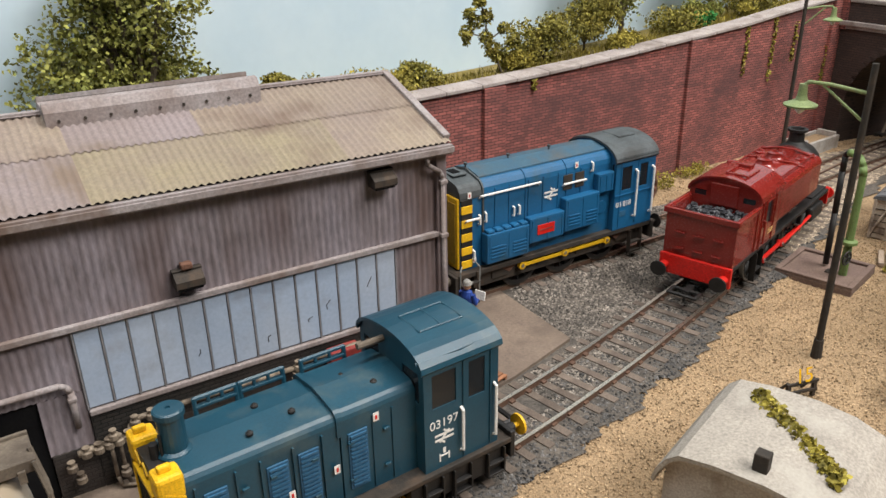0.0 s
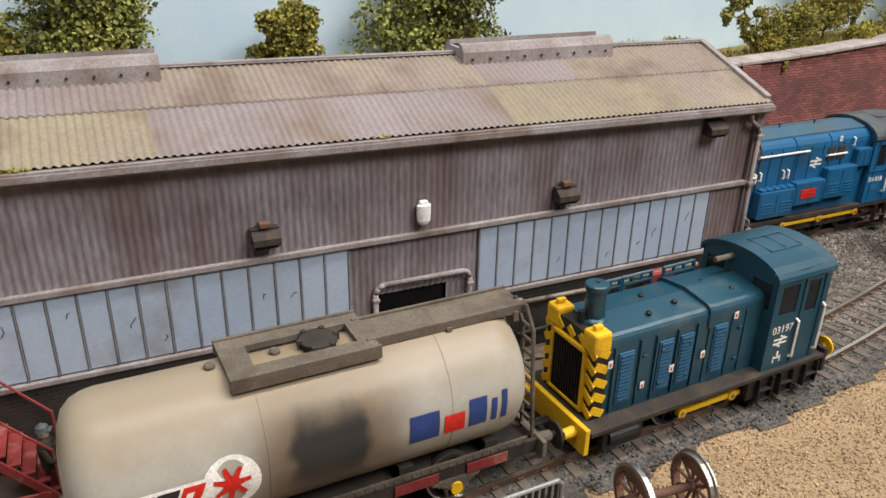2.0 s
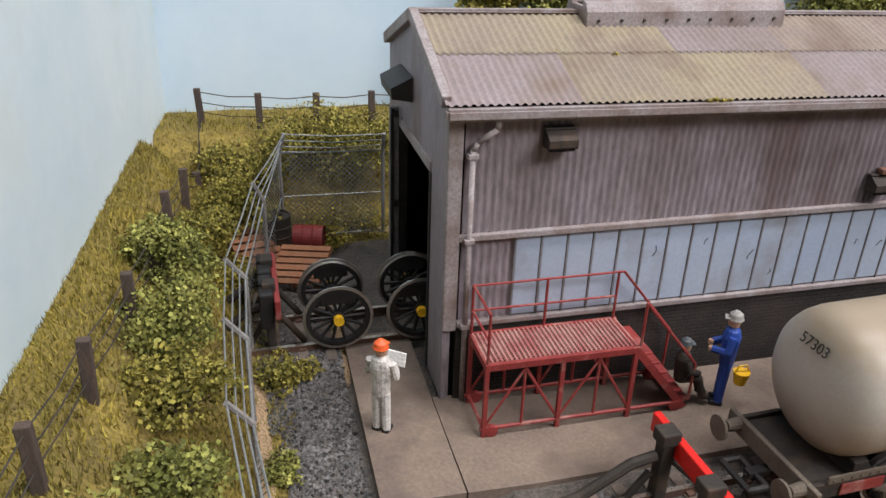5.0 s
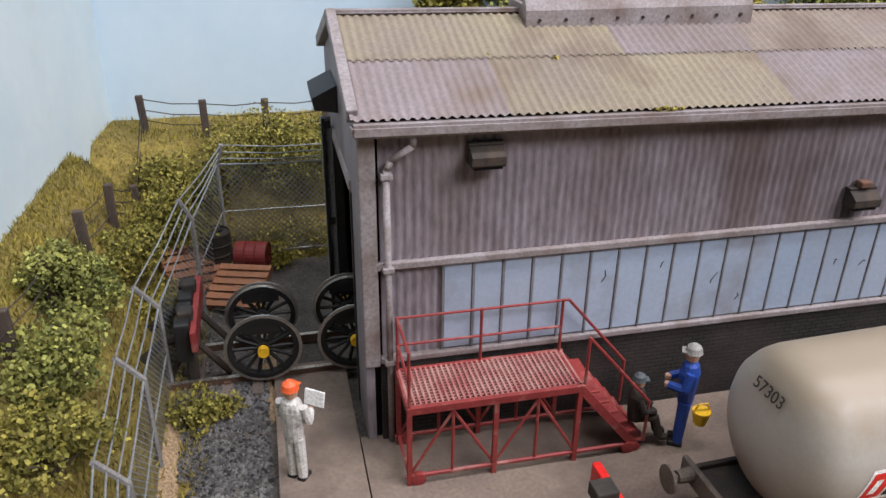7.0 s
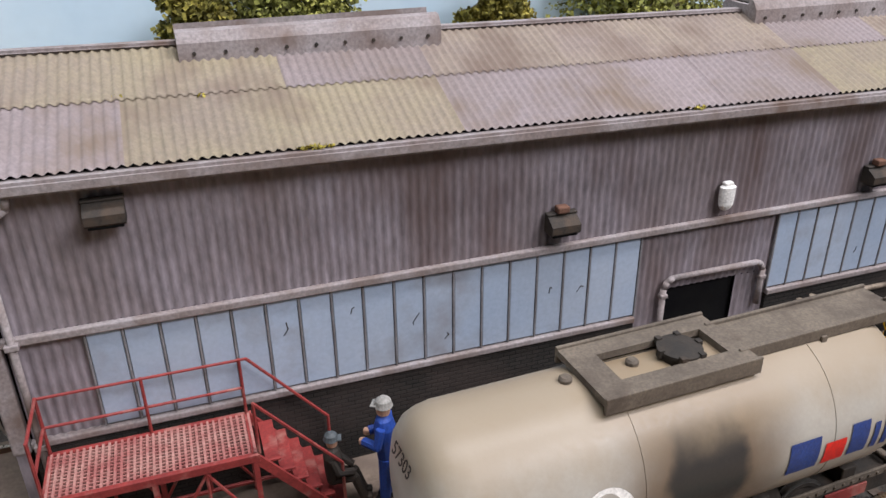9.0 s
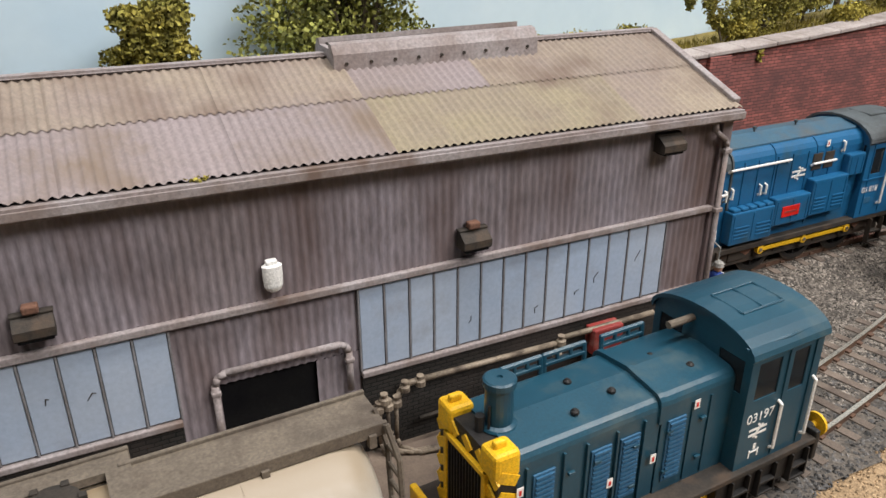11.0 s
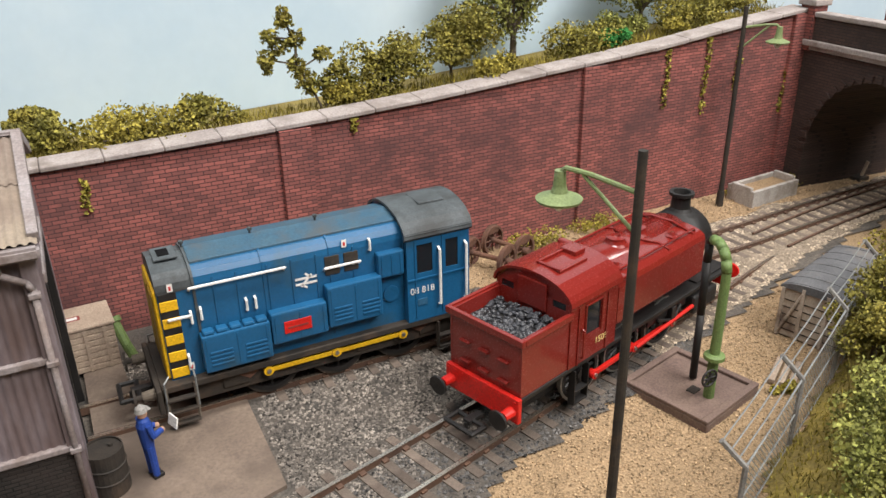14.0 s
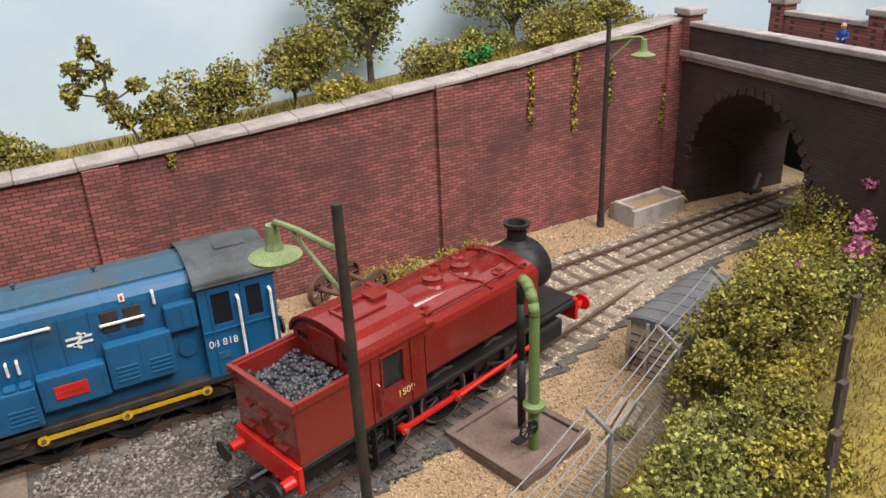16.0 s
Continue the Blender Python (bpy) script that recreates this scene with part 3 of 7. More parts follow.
for i in range(n):
    a, b = 20 + i * 502 / n, 20 + (i + 1) * 502 / n - 0.12
    t = bmesh.new()
    lift = random.uniform(-0.15, 0.15)
    v = [t.verts.new(p) for p in ((a, 298.4, wall_top(a) + lift), (b, 298.4, wall_top(b) + lift), (b, 298.4, wall_top(b) + 1.9 + lift), (a, 298.4, wall_top(a) + 1.9 + lift), (a, 310, wall_top(a) + lift), (b, 310, wall_top(b) + lift), (b, 310, wall_top(b) + 2.3 + lift), (a, 310, wall_top(a) + 2.3 + lift))]
    for f in ((0, 1, 2, 3), (5, 4, 7, 6), (3, 2, 6, 7), (1, 0, 4, 5), (0, 3, 7, 4), (2, 1, 5, 6)):
        t.faces.new([v[k] for k in f])
    bmesh.ops.bevel(t, geom=t.edges[:], offset=0.35, segments=1, affect="EDGES")
    part("coping_stone", t, COPING, wall)
# earth behind the wall
bm = B()
for a, b in zip(xs, xs[1:]):
    t = bmesh.new()
    v = [t.verts.new(p) for p in ((a, 308.2, wall_top(a) - 1), (b, 308.2, wall_top(b) - 1), (b, 371.5, wall_top(b) - 9), (a, 371.5, wall_top(a) - 9))]
    t.faces.new(v)
    join(bm, t)
tagged(part("embankment", bm, TURF), "rough turf behind the retaining wall", "embankment", kind="structure")

# ---- bridge ----
bridge = thing("bridge", "dark brick road bridge with stone string course and parapets", "bridge", 521, 296, 3, 96.5, kind="structure")
# local: x runs along the face (-y in the yard is -x here), y points to the yard's far end negative
BL = 150


def arch_wall(bm, x0, x1, z0, z1, cx, half, spring, rise_z, y0, y1, n=14):
    pts = [(cx - half, z0), (cx - half, spring)]
    pts += [(cx - half * math.cos(math.pi * i / n), spring + rise_z * math.sin(math.pi * i / n)) for i in range(1, n)]
    pts += [(cx + half, spring), (cx + half, z0)]
    xs = [x0] + [p[0] for p in pts] + [x1]
    t = bmesh.new()

    def quad(a, b, c, d):
        f = [t.verts.new(p) for p in (a, b, c, d)]
        t.faces.new(f)
    for y in (y0, y1):
        quad((x0, y, z0), (cx - half, y, z0), (cx - half, y, z1), (x0, y, z1))
        quad((cx + half, y, z0), (x1, y, z0), (x1, y, z1), (cx + half, y, z1))
        for p, q in zip(pts[1:-1], pts[2:-1]):
            quad((p[0], y, p[1]), (q[0], y, q[1]), (q[0], y, z1), (p[0], y, z1))
    for p, q in zip(pts, pts[1:]):
        quad((p[0], y0, p[1]), (q[0], y0, q[1]), (q[0], y1, q[1]), (p[0], y1, p[1]))
    quad((x0, y0, z1), (x1, y0, z1), (x1, y1, z1), (x0, y1, z1))
    quad((x0, y0, z0), (x0, y1, z0), (x0, y1, z1), (x0, y0, z1))
    quad((x1, y0, z0), (x1, y1, z0), (x1, y1, z1), (x1, y0, z1))
    bmesh.ops.remove_doubles(t, verts=t.verts, dist=0.001)
    bmesh.ops.recalc_face_normals(t, faces=t.faces[:])
    return join(bm, t)


bridge.matrix_basis = pose(521 * MM, 298 * MM, 0, 0, 0, 0)
# built with x across the line of the bridge, y along the span
SPAN = Matrix.Rotation(radians(-96.5), 4, "Z")
bm = B()
t = bmesh.new()
arch_wall(t, -6, 170, -4, 73, 47, 36.5, 20, 42, 0, 62)
join(bm, t, SPAN @ Matrix.Diagonal((1, 1, 1, 1)))
part("arch_wall", bm, BROWNBRICK, bridge)
bm = B()
for i in range(23):
    a = math.pi * (i + 0.5) / 23
    p = (47 - 38.2 * math.cos(a), -0.5, 20 + 43.8 * math.sin(a))
    box(bm, -1.8, 1.8, -0.4, 0.5, -1.9, 1.9, 0.2, SPAN @ Matrix.Translation(p) @ Matrix.Rotation(math.pi / 2 - a, 4, "Y"))
part("arch_ring", bm, BROWNBRICK, bridge)
bm = B()
box(bm, -6, 170, -2.6, 0, 72.3, 75.2, 0.5, SPAN)
box(bm, -6, 170, -1.4, 0, 70.5, 72.3, 0.3, SPAN)
part("string_course", bm, COPING, bridge)
for y0 in (-0.4, 56):
    bm = B()
    box(bm, 4, 170, y0, y0 + 5, 74.4, 86, 0.2, SPAN)
    part("parapet", bm, BROWNBRICK if y0 < 0 else REDBRICK, bridge)
    bm = B()
    box(bm, 4, 170, y0 - 1, y0 + 6, 86, 88.4, 0.5, SPAN)
    part("parapet_coping", bm, COPING, bridge)
for x0, y0 in ((-5, -1.6), (-5, 55), (52, 55)):
    bm = B()
    box(bm, x0, x0 + 9, y0, y0 + 8, 70 if y0 < 0 else 74.4, 91, 0.3, SPAN)
    p = part("pier", bm, REDBRICK, bridge)
    bm = B()
    box(bm, x0 - 1.2, x0 + 10.2, y0 - 1.2, y0 + 9.2, 91, 94, 0.6, SPAN)
    part("pier_cap", bm, COPING, p)
bm = B()
box(bm, -6, 170, 5, 55, 73.1, 74.4, 0, SPAN)
part("road_deck", bm, CONCRETE, bridge)
# added board; its near-black colour stands for the unlit tunnel
bm = B()
box(bm, 606, 612, 262, 310, -4, 66)
tagged(part("tunnel_end_board", bm, VOID), "added black board standing in for the tunnel's shade", "board", kind="structure")

# ---- engine shed ----
SX0, SX1, SY0, SY1 = -128, 172, 207, 281


def eave_z(x):
    return 79.3 - 0.0155 * (x - 22)


def ridge_z(x):
    return eave_z(x) + 14.3


def corrugated(bm, x0, x1, z0, z1, y, pitch=2.05, depth=0.62):
    """Upright wavy sheet whose crests lie at y."""
    n = max(2, int(round((x1 - x0) / pitch * 4)))
    t = bmesh.new()
    f0 = z0 if callable(z0) else (lambda x: z0)
    f1 = z1 if callable(z1) else (lambda x: z1)
    rows = []
    for i in range(n + 1):
        x = x0 + (x1 - x0) * i / n
        d = y + depth * (0.5 - 0.5 * math.cos(2 * math.pi * (x - x0) / pitch))
        rows.append((t.verts.new((x, d, f0(x))), t.verts.new((x, d, f1(x)))))
    for p, q in zip(rows, rows[1:]):
        t.faces.new((p[0], q[0], q[1], p[1]))
    return join(bm, t)


shed = thing("engine_shed", "long weathered grey corrugated engine shed with pale blue glazing", "shed")
bm = B()
corrugated(bm, SX0 + 4, SX1 - 2, 49.4, eave_z, SY0 - 0.1, depth=0.5)
part("upper_cladding", bm, WALLSHEET, shed, "purple-grey corrugated wall sheets with rusty streaks", True)
for a, b in ((SX0 + 4, -109.8), (19.6, 62), (153.6, SX1 - 2)):
    bm = B()
    corrugated(bm, a, b, 24.5 if a != 19.6 else 30.6, 47.6, SY0 - 0.1, depth=0.5)
    if a == 19.6:
        corrugated(bm, 19.6, 28.6, 14, 30.6, SY0 - 0.1, depth=0.5)
        corrugated(bm, 51, 62, 14, 30.6, SY0 - 0.1, depth=0.5)
    part("lower_cladding", bm, WALLSHEET, shed, smooth=True)
# black lining behind the cladding; the shed's inner shade is its colour
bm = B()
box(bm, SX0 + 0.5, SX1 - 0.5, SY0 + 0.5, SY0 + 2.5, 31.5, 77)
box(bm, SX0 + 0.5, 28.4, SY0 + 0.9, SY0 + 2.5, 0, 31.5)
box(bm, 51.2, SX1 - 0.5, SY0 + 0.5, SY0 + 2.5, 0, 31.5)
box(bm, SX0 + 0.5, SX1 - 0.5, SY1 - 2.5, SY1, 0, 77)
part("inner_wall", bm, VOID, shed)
bm = B()
box(bm, SX0 + 3, SX1 - 1, SY0 - 1.3, SY0 + 0.4, 47.6, 49.4, 0.3)
part("band", bm, TRIM, shed)
for a, b in ((SX0 + 3.5, 19.6), (62, SX1 - 1)):
    bm = B()
    box(bm, a, b, SY0 - 1.4, SY0 + 0.6, 22.9, 24.5, 0.3)
    part("sill_band", bm, TRIM, shed)
    bm = B()
    box(bm, a, b, SY0 - 0.8, SY0 + 0.6, -2, 22.9, 0.2)
    part("brick_base", bm, BLACKBRICK, shed)
for a, b, k in ((-109.8, 19.6, 18), (62, 153.6, 14)):
    win = part("window", box(B(), a, b, SY0 - 0.05, SY0 + 0.45, 24.5, 47.6), MULLION, shed)
    w = (b - a) / k
    for i in range(k):
        bm = B()
        box(bm, a + i * w + 0.35, a + (i + 1) * w - 0.35, SY0 - 0.45, SY0 - 0.02, 25.0, 47.3, 0.12)
        pane = part("pane", bm, GLAZE, win)
        if random.random() < 0.45:
            x, z = a + (i + random.uniform(0.25, 0.7)) * w, random.uniform(28, 41)
            part("scratch", pipe(B(), [(x, SY0 - 0.46, z), (x + random.uniform(-0.3, 1.2), SY0 - 0.46, z + random.uniform(0.6, 1.6)), (x + random.uniform(0.4, 2.0), SY0 - 0.46, z + random.uniform(1.2, 3.2))], 0.13, 4), SOOT, pane)
    for i in range(k + 1):
        bm = B()
        box(bm, a + i * w - 0.24, a + i * w + 0.24, SY0 - 0.7, SY0, 24.6, 47.5, 0.12)
        part("mullion", bm, MULLION, win)
# roof sheets, two rows of several panels
ncol = 9
for row, (f0, f1, up) in enumerate(((0.0, 0.52, 0.0), (0.50, 1.0, 0.28))):
    for c in range(ncol):
        a, b = SX0 - 1.5 + c * (SX1 - SX0 + 3) / ncol, SX0 - 1.5 + (c + 1) * (SX1 - SX0 + 3) / ncol
        t = bmesh.new()
        nn = int((b - a) / 2.05 * 4)
        rows = []
        for i in range(nn + 1):
            x = a + (b - a) * i / nn
            d = 0.34 * math.cos(2 * math.pi * x / 2.05)
            ze, zr = eave_z(x), ridge_z(x)
            y_e, y_r = SY0 - 2.2, (SY0 + SY1) / 2
            rows.append([t.verts.new((x, y_e + (y_r - y_e) * f, ze + (zr - ze) * f + d + 0.9 + up * (1 - (f - f0) / (f1 - f0)))) for f in (f0, f1)])
        for p, q in zip(rows, rows[1:]):
            t.faces.new((p[0], q[0], q[1], p[1]))
        part("roof_sheet", t, {"L": ROOFSHEET, "O": ROOFOLIVE, "T": ROOFTAN}[("LOOLLLOOT", "OOLTTTLTT")[row][c]], shed, "tan and lilac weathered corrugated roof sheet", True)
bm = B()
t = bmesh.new()
v = [t.verts.new(p) for p in ((SX0 - 1.5, 244, ridge_z(SX0) + 0.4), (SX1 + 1.5, 244, ridge_z(SX1) + 0.4), (SX1 + 1.5, SY1 + 2, eave_z(SX1) + 0.4), (SX0 - 1.5, SY1 + 2, eave_z(SX0) + 0.4))]
t.faces.new(v)
part("rear_roof", t, ROOFSHEET, shed)


def sloped_bar(name, x0, x1, y0, y1, dz0, dz1, base, material, bev=0.4):
    t = bmesh.new()
    v = [t.verts.new(p) for p in ((x0, y0, base(x0) + dz0), (x1, y0, base(x1) + dz0), (x1, y0, base(x1) + dz1), (x0, y0, base(x0) + dz1), (x0, y1, base(x0) + dz0), (x1, y1, base(x1) + dz0), (x1, y1, base(x1) + dz1), (x0, y1, base(x0) + dz1))]
    for f in ((0, 1, 2, 3), (5, 4, 7, 6), (3, 2, 6, 7), (1, 0, 4, 5), (0, 3, 7, 4), (2, 1, 5, 6)):
        t.faces.new([v[k] for k in f])
    bmesh.ops.bevel(t, geom=t.edges[:], offset=bev, segments=2, affect="EDGES")
    return part(name, t, material, shed)


sloped_bar("gutter", SX0 - 1.6, SX1 + 1.6, SY0 - 4.2, SY0 - 0.6, -2.5, 0.3, eave_z, TRIM, 0.6)
sloped_bar("fascia", SX0, SX1, SY0 - 0.8, SY0 + 0.4, -3.6, -1.8, eave_z, TRIM, 0.2)
sloped_bar("ridge_cap", SX0 - 1.5, SX1 + 1.5, 242.3, 246, 0.3, 1.6, ridge_z, TRIM, 0.6)
for a, b in ((-83, -22.5), (69.5, 127.5)):
    zr = ridge_z((a + b) / 2)
    v = part("ridge_vent", extrude(B(), [(236.6, zr - 2.4), (236.8, zr + 2.4), (238.4, zr + 4.6), (240.2, zr + 5.0), (240.4, zr + 3.4), (247.6, zr + 3.4), (247.8, zr + 5.0), (249.6, zr + 4.6), (251.2, zr + 2.4), (251.4, zr - 2.4)], a, b), TRIM, shed, "grey ridge ventilator with rivets")
    for i in range(9):
        x = a + (b - a) * (i + 0.5) / 9
        bm = B()
        rod(bm, (x, 236.3, zr + 0.2), (x, 237.2, zr + 0.2), 0.42, 8)
        part("rivet", bm, SOOT, v)
    bm = B()
    box(bm, a + 1.5, b - 1.5, 240.6, 247.4, zr + 3.3, zr + 3.8, 0.1)
    part("vent_slot", bm, SOOT, v, "dark slot along the ventilator top")
# gable ends with tall doorways
for x, s in ((SX0, -1), (SX1, 1)):
    bm = B()
    e, r = eave_z(x), ridge_z(x)
    xa, xb = (x, x + 2) if s < 0 else (x - 2, x)
    for ya, yb in ((SY0 - 0.2, SY0 + 17), (SY1 - 17, SY1)):
        box(bm, xa, xb, ya, yb, 0, 62)
    t = bmesh.new()
    prof = [(SY0 - 0.2, 62), (SY1, 62), (SY1, e), ((SY0 + SY1) / 2, r), (SY0 - 0.2, e)]
    extrude(bm, prof, xa, xb)
    t.free()
    part("gable_wall", bm, WALLSHEET, shed)
    bm = B()
    box(bm, xa - 0.6, xb + 0.6, SY0 + 16, SY1 - 16, 60, 63, 0.4)
    part("door_lintel", bm, TRIM, shed)
    for ya, yb in ((SY0 + 15.5, SY0 + 17.5), (SY1 - 17.5, SY1 - 15.5)):
        bm = B()
        box(bm, xa - 0.4, xb + 0.4, ya, yb, 0, 60, 0.3)
        part("door_post", bm, BLACK, shed)
    for d in (-1, 1):
        bm = B()
        m = Matrix.Translation((x + s * 0.9, 244, r + 0.2)) @ Matrix.Rotation(d * math.atan2(14.3, 39.5), 4, "X")
        if d > 0:
            box(bm, -1.2, 1.2, -39.5, 0, -1.4, 1.75, 0.3, m)
        else:
            box(bm, -1.2, 1.2, 0, 39.5, -1.4, 1.75, 0.3, m)
        part("barge_board", bm, TRIM, shed)
# hood over the end doorway and a door leaf folded back
part("door_hood", extrude(B(), [(-0.2, 72.0), (-6.0, 73.0), (-6.4, 76.0), (-0.2, 79.0)], 0, 17, Matrix.Translation((SX0, 246, 0)) @ Matrix(((0, 1, 0, 0), (1, 0, 0, 0), (0, 0, 1, 0), (0, 0, 0, 1)))), BLACK, shed, "dark hood over the end doorway")
leaf_ = part("door_leaf", box(B(), SX0 - 3.4, SX0 - 0.6, 263.0, 264.6, 2.5, 66, 0.2), MULLION, shed, "dark panelled door leaf standing open")
for z in (4, 34, 63):
    part("door_rail", box(B(), SX0 - 3.2, SX0 - 0.8, 262.2, 263.1, z, z + 2, 0.1), BLACK, leaf_)
for x in (SX0 - 3.3,):
    part("door_stile", box(B(), x, x + 0.9, 262.1, 263.1, 2.7, 65.8, 0.1), BLACK, leaf_)
# corner pier and pipes
for x0 in (SX0 - 0.3, SX1 - 3.4):
    bm = B()
    box(bm, x0, x0 + 3.7, SY0 - 1.2, SY0 + 1, 22, eave_z(x0) - 2, 0.4)
    part("corner_post", bm, TRIM if x0 < 0 else WALLSHEET, shed)
for x0, d in ((SX0 + 5.5, 1), (SX1 - 1.6, -1)):
    bm = B()
    z = eave_z(x0)
    pipe(bm, [(x0 + d * 6, SY0 - 2.4, z - 2), (x0 + d * 5.5, SY0 - 2.4, z - 5), (x0 + d * 1, SY0 - 2.0, z - 8), (x0, SY0 - 1.8, z - 10), (x0, SY0 - 1.8, 0)], 0.75, 8)
    dp = part("downpipe", bm, TRIM, shed, smooth=True)
    for zz in (z - 12, 47.5, 23):
        bm = B()
        box(bm, x0 - 1.3, x0 + 1.3, SY0 - 2.8, SY0 - 0.9, zz, zz + 1.3, 0.2)
        part("pipe_clip", bm, TRIM, dp)
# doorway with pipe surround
# flat black panel: the dark behind the doorway is painted, not built
d = part("door", box(B(), 28.6, 51, SY0 + 0.9, SY0 + 1.4, 0, 30.6), VOID, shed, "black panel standing in for the dark open doorway")
for a, b in ((19.6, 28.4), (51.2, 62)):
    part("brick_base", box(B(), a, b, SY0 - 0.5, SY0 + 0.6, -2, 14, 0.2), BLACKBRICK, shed)
bm = B()
pipe(bm, [(27.4, SY0 - 1.2, 8), (27.4, SY0 - 1.2, 31.6), (28.3, SY0 - 1.2, 33.4), (30, SY0 - 1.2, 34.2), (56.4, SY0 - 1.2, 34.2), (58.0, SY0 - 1.2, 33.4), (58.8, SY0 - 1.2, 31.8), (58.8, SY0 - 1.2, 21)], 0.85, 8)
fr_ = part("pipe_surround", bm, TRIM, shed, "weathered grey pipe round the doorway", True)
for x, z in ((27.4, 29.5), (58.8, 29.5)):
    part("pipe_collar", box(B(), x - 1.1, x + 1.1, SY0 - 2.2, SY0 - 0.4, z - 0.6, z + 0.6, 0.3), TRIM, fr_)

# wall lamps, box, pipes on the shed
for x, z, top in ((-101, 73.4, 0), (-4, 55.6, 1), (91.6, 54.8, 1), (149.6, 70.6, 0)):
    l = thing("bulkhead_lamp", "black box wall lamp with rusty knob on the shed cladding" if top else "black wedge wall lamp high on the shed cladding", "wall lamp", x, SY0 - 0.1, z, group="shed wall lamps")
    part("housing", extrude(B(), [(0, 2.3), (-1.4, 2.3), (-4.4, 0.3), (-4.4, -1.5), (-3.9, -2.0), (0, -2.2)], -3.7, 3.7), SOOT, l)
    part("lens", box(B(), -3.2, 3.2, -3.9, -0.6, -2.6, -2.0, 0.2), VOID, l)
    part("top_plate", box(B(), -3.9, 3.9, -1.9, 0, 2.2, 2.7, 0.15), SOOT, l)
    if top:
        part("knob", box(B(), -1.5, 1.5, -2.6, -0.2, 2.7, 4.4, 0.35), RUST, l, "rusty knob")
l = thing("alarm_box", "small white box fixed to the shed wall", "alarm box", 42.6, SY0 - 0.1, 55.6)
l.scale = (0.78, 0.8, 0.8)
bm = B()
lathe(bm, [(1.2, -4.6), (2.1, -4.0), (2.8, -2.8), (3.0, 0), (3.0, 3.2), (2.4, 3.6)], 16, Matrix.Translation((0, -1.8, 0)) @ Matrix.Diagonal((0.95, 0.62, 1, 1)))
part("casing", bm, WHITE, l, smooth=False)
bm = B()
box(bm, -1.6, 1.6, -2.6, -0.4, 3.3, 4.8, 0.4)
part("cap", bm, WHITE, l)
l = thing("service_pipes", "grimy pipes and valves along the shed foot", "pipes", 0, 0, 0)
part("pipe", pipe(B(), [(70, 203.6, 15.2), (70.6, 203.6, 18), (72.5, 203.6, 19.6), (76, 203.6, 19.8), (117, 203.6, 19.2), (119, 203.6, 20.4), (150, 203.6, 20.6)], 0.8, 8), PIPEMETAL, l, smooth=True)
part("cross_pipe", pipe(B(), [(57, 203.8, 14.4), (62, 203.6, 15), (70, 203.4, 15.2)], 0.95, 8), PIPEMETAL, l, smooth=True)
for k, x in enumerate((65, 67.2, 69.4)):
    part("drop_pipe", pipe(B(), [(x, 203.4, 15), (x, 203.4, 4), (x + 0.6, 202.6, 1.4 + 0.2 * k), (x + 5, 201 - k, 0.9), (x + 22, 198.5 - k, 0.9)], 0.55, 7), PIPEMETAL, l, smooth=True)
part("return_pipe", pipe(B(), [(76, 203.6, 8), (92, 203.6, 8.4), (112, 203.6, 8.8)], 0.6, 7), SOOT, l, smooth=True)
for x, y, z in ((59, 203.4, 14), (62, 203, 14.4), (64.6, 202.8, 15), (67, 202.6, 15.2), (69.4, 202.8, 15.4), (66, 202.6, 17.2), (71.8, 203.2, 18.8), (76, 203, 19.4), (118, 203, 19.6), (67.2, 202.6, 5), (117, 203, 16), (55, 203.6, 11), (56.5, 203.4, 7)):
    part("valve", lathe(B(), [(0.5, -1.0), (1.35, -0.8), (1.35, 0.6), (0.7, 0.9), (0.7, 1.7), (1.0, 1.8), (1.0, 2.1)], 10, Matrix.Translation((x, y, z))), PIPEMETAL, l)
bm = B()
box(bm, 128, 138, 201.5, 206, 13, 21, 0.5)
part("hydrant_box", bm, RUSTRED, l)


# ---- rolling stock ----
def wheel(parent, x, y, z, r, face, rim=STEEL, body=BLACK, spokes=10, name="wheel"):
    """A spoked railway wheel whose axle lies along y; face is -1 or 1."""
    m = Matrix.Translation((x, y, z)) @ Matrix.Rotation(radians(90), 4, "X")
    bm = B()
    n = 28
    t = bmesh.new()
    prof = [(r, -1.1), (r, 1.0), (r * 0.86, 1.0), (r * 0.86, -1.1)]
    rings = [[t.verts.new((a * math.cos(2 * math.pi * i / n), a * math.sin(2 * math.pi * i / n), h)) for i in range(n)] for a, h in prof]
    for k in range(4):
        p, q = rings[k], rings[(k + 1) % 4]
        for i in range(n):
            t.faces.new((p[i], p[(i + 1) % n], q[(i + 1) % n], q[i]))
    bmesh.ops.recalc_face_normals(t, faces=t.faces[:])
    join(bm, t, m)
    w = part(name, bm, body, parent)
    for i in range(spokes):
        a = 2 * math.pi * i / spokes
        part("spoke", rod(B(), m @ Vector((r * 0.15 * math.cos(a), r * 0.15 * math.sin(a), 0)), m @ Vector((r * 0.9 * math.cos(a), r * 0.9 * math.sin(a), 0)), r * 0.055, 5), body, w)
    part("hub", rod(B(), m @ Vector((0, 0, -1.4)), m @ Vector((0, 0, 1.4)), r * 0.2, 10), body, w)
    bm = B()
    lathe(bm, [(r * 0.98, -0.9), (r * 1.09, -0.85), (r * 1.09, -0.45), (r * 1.01, -0.3), (r * 1.01, 0.9), (r * 0.97, 1.0)], 28, m @ Matrix.Diagonal((1, 1, face, 1)))
    for f in [f for f in bm.faces if len(f.verts) > 4]:
        bm.faces.remove(f)
    part("tyre", bm, rim, w)
    return w


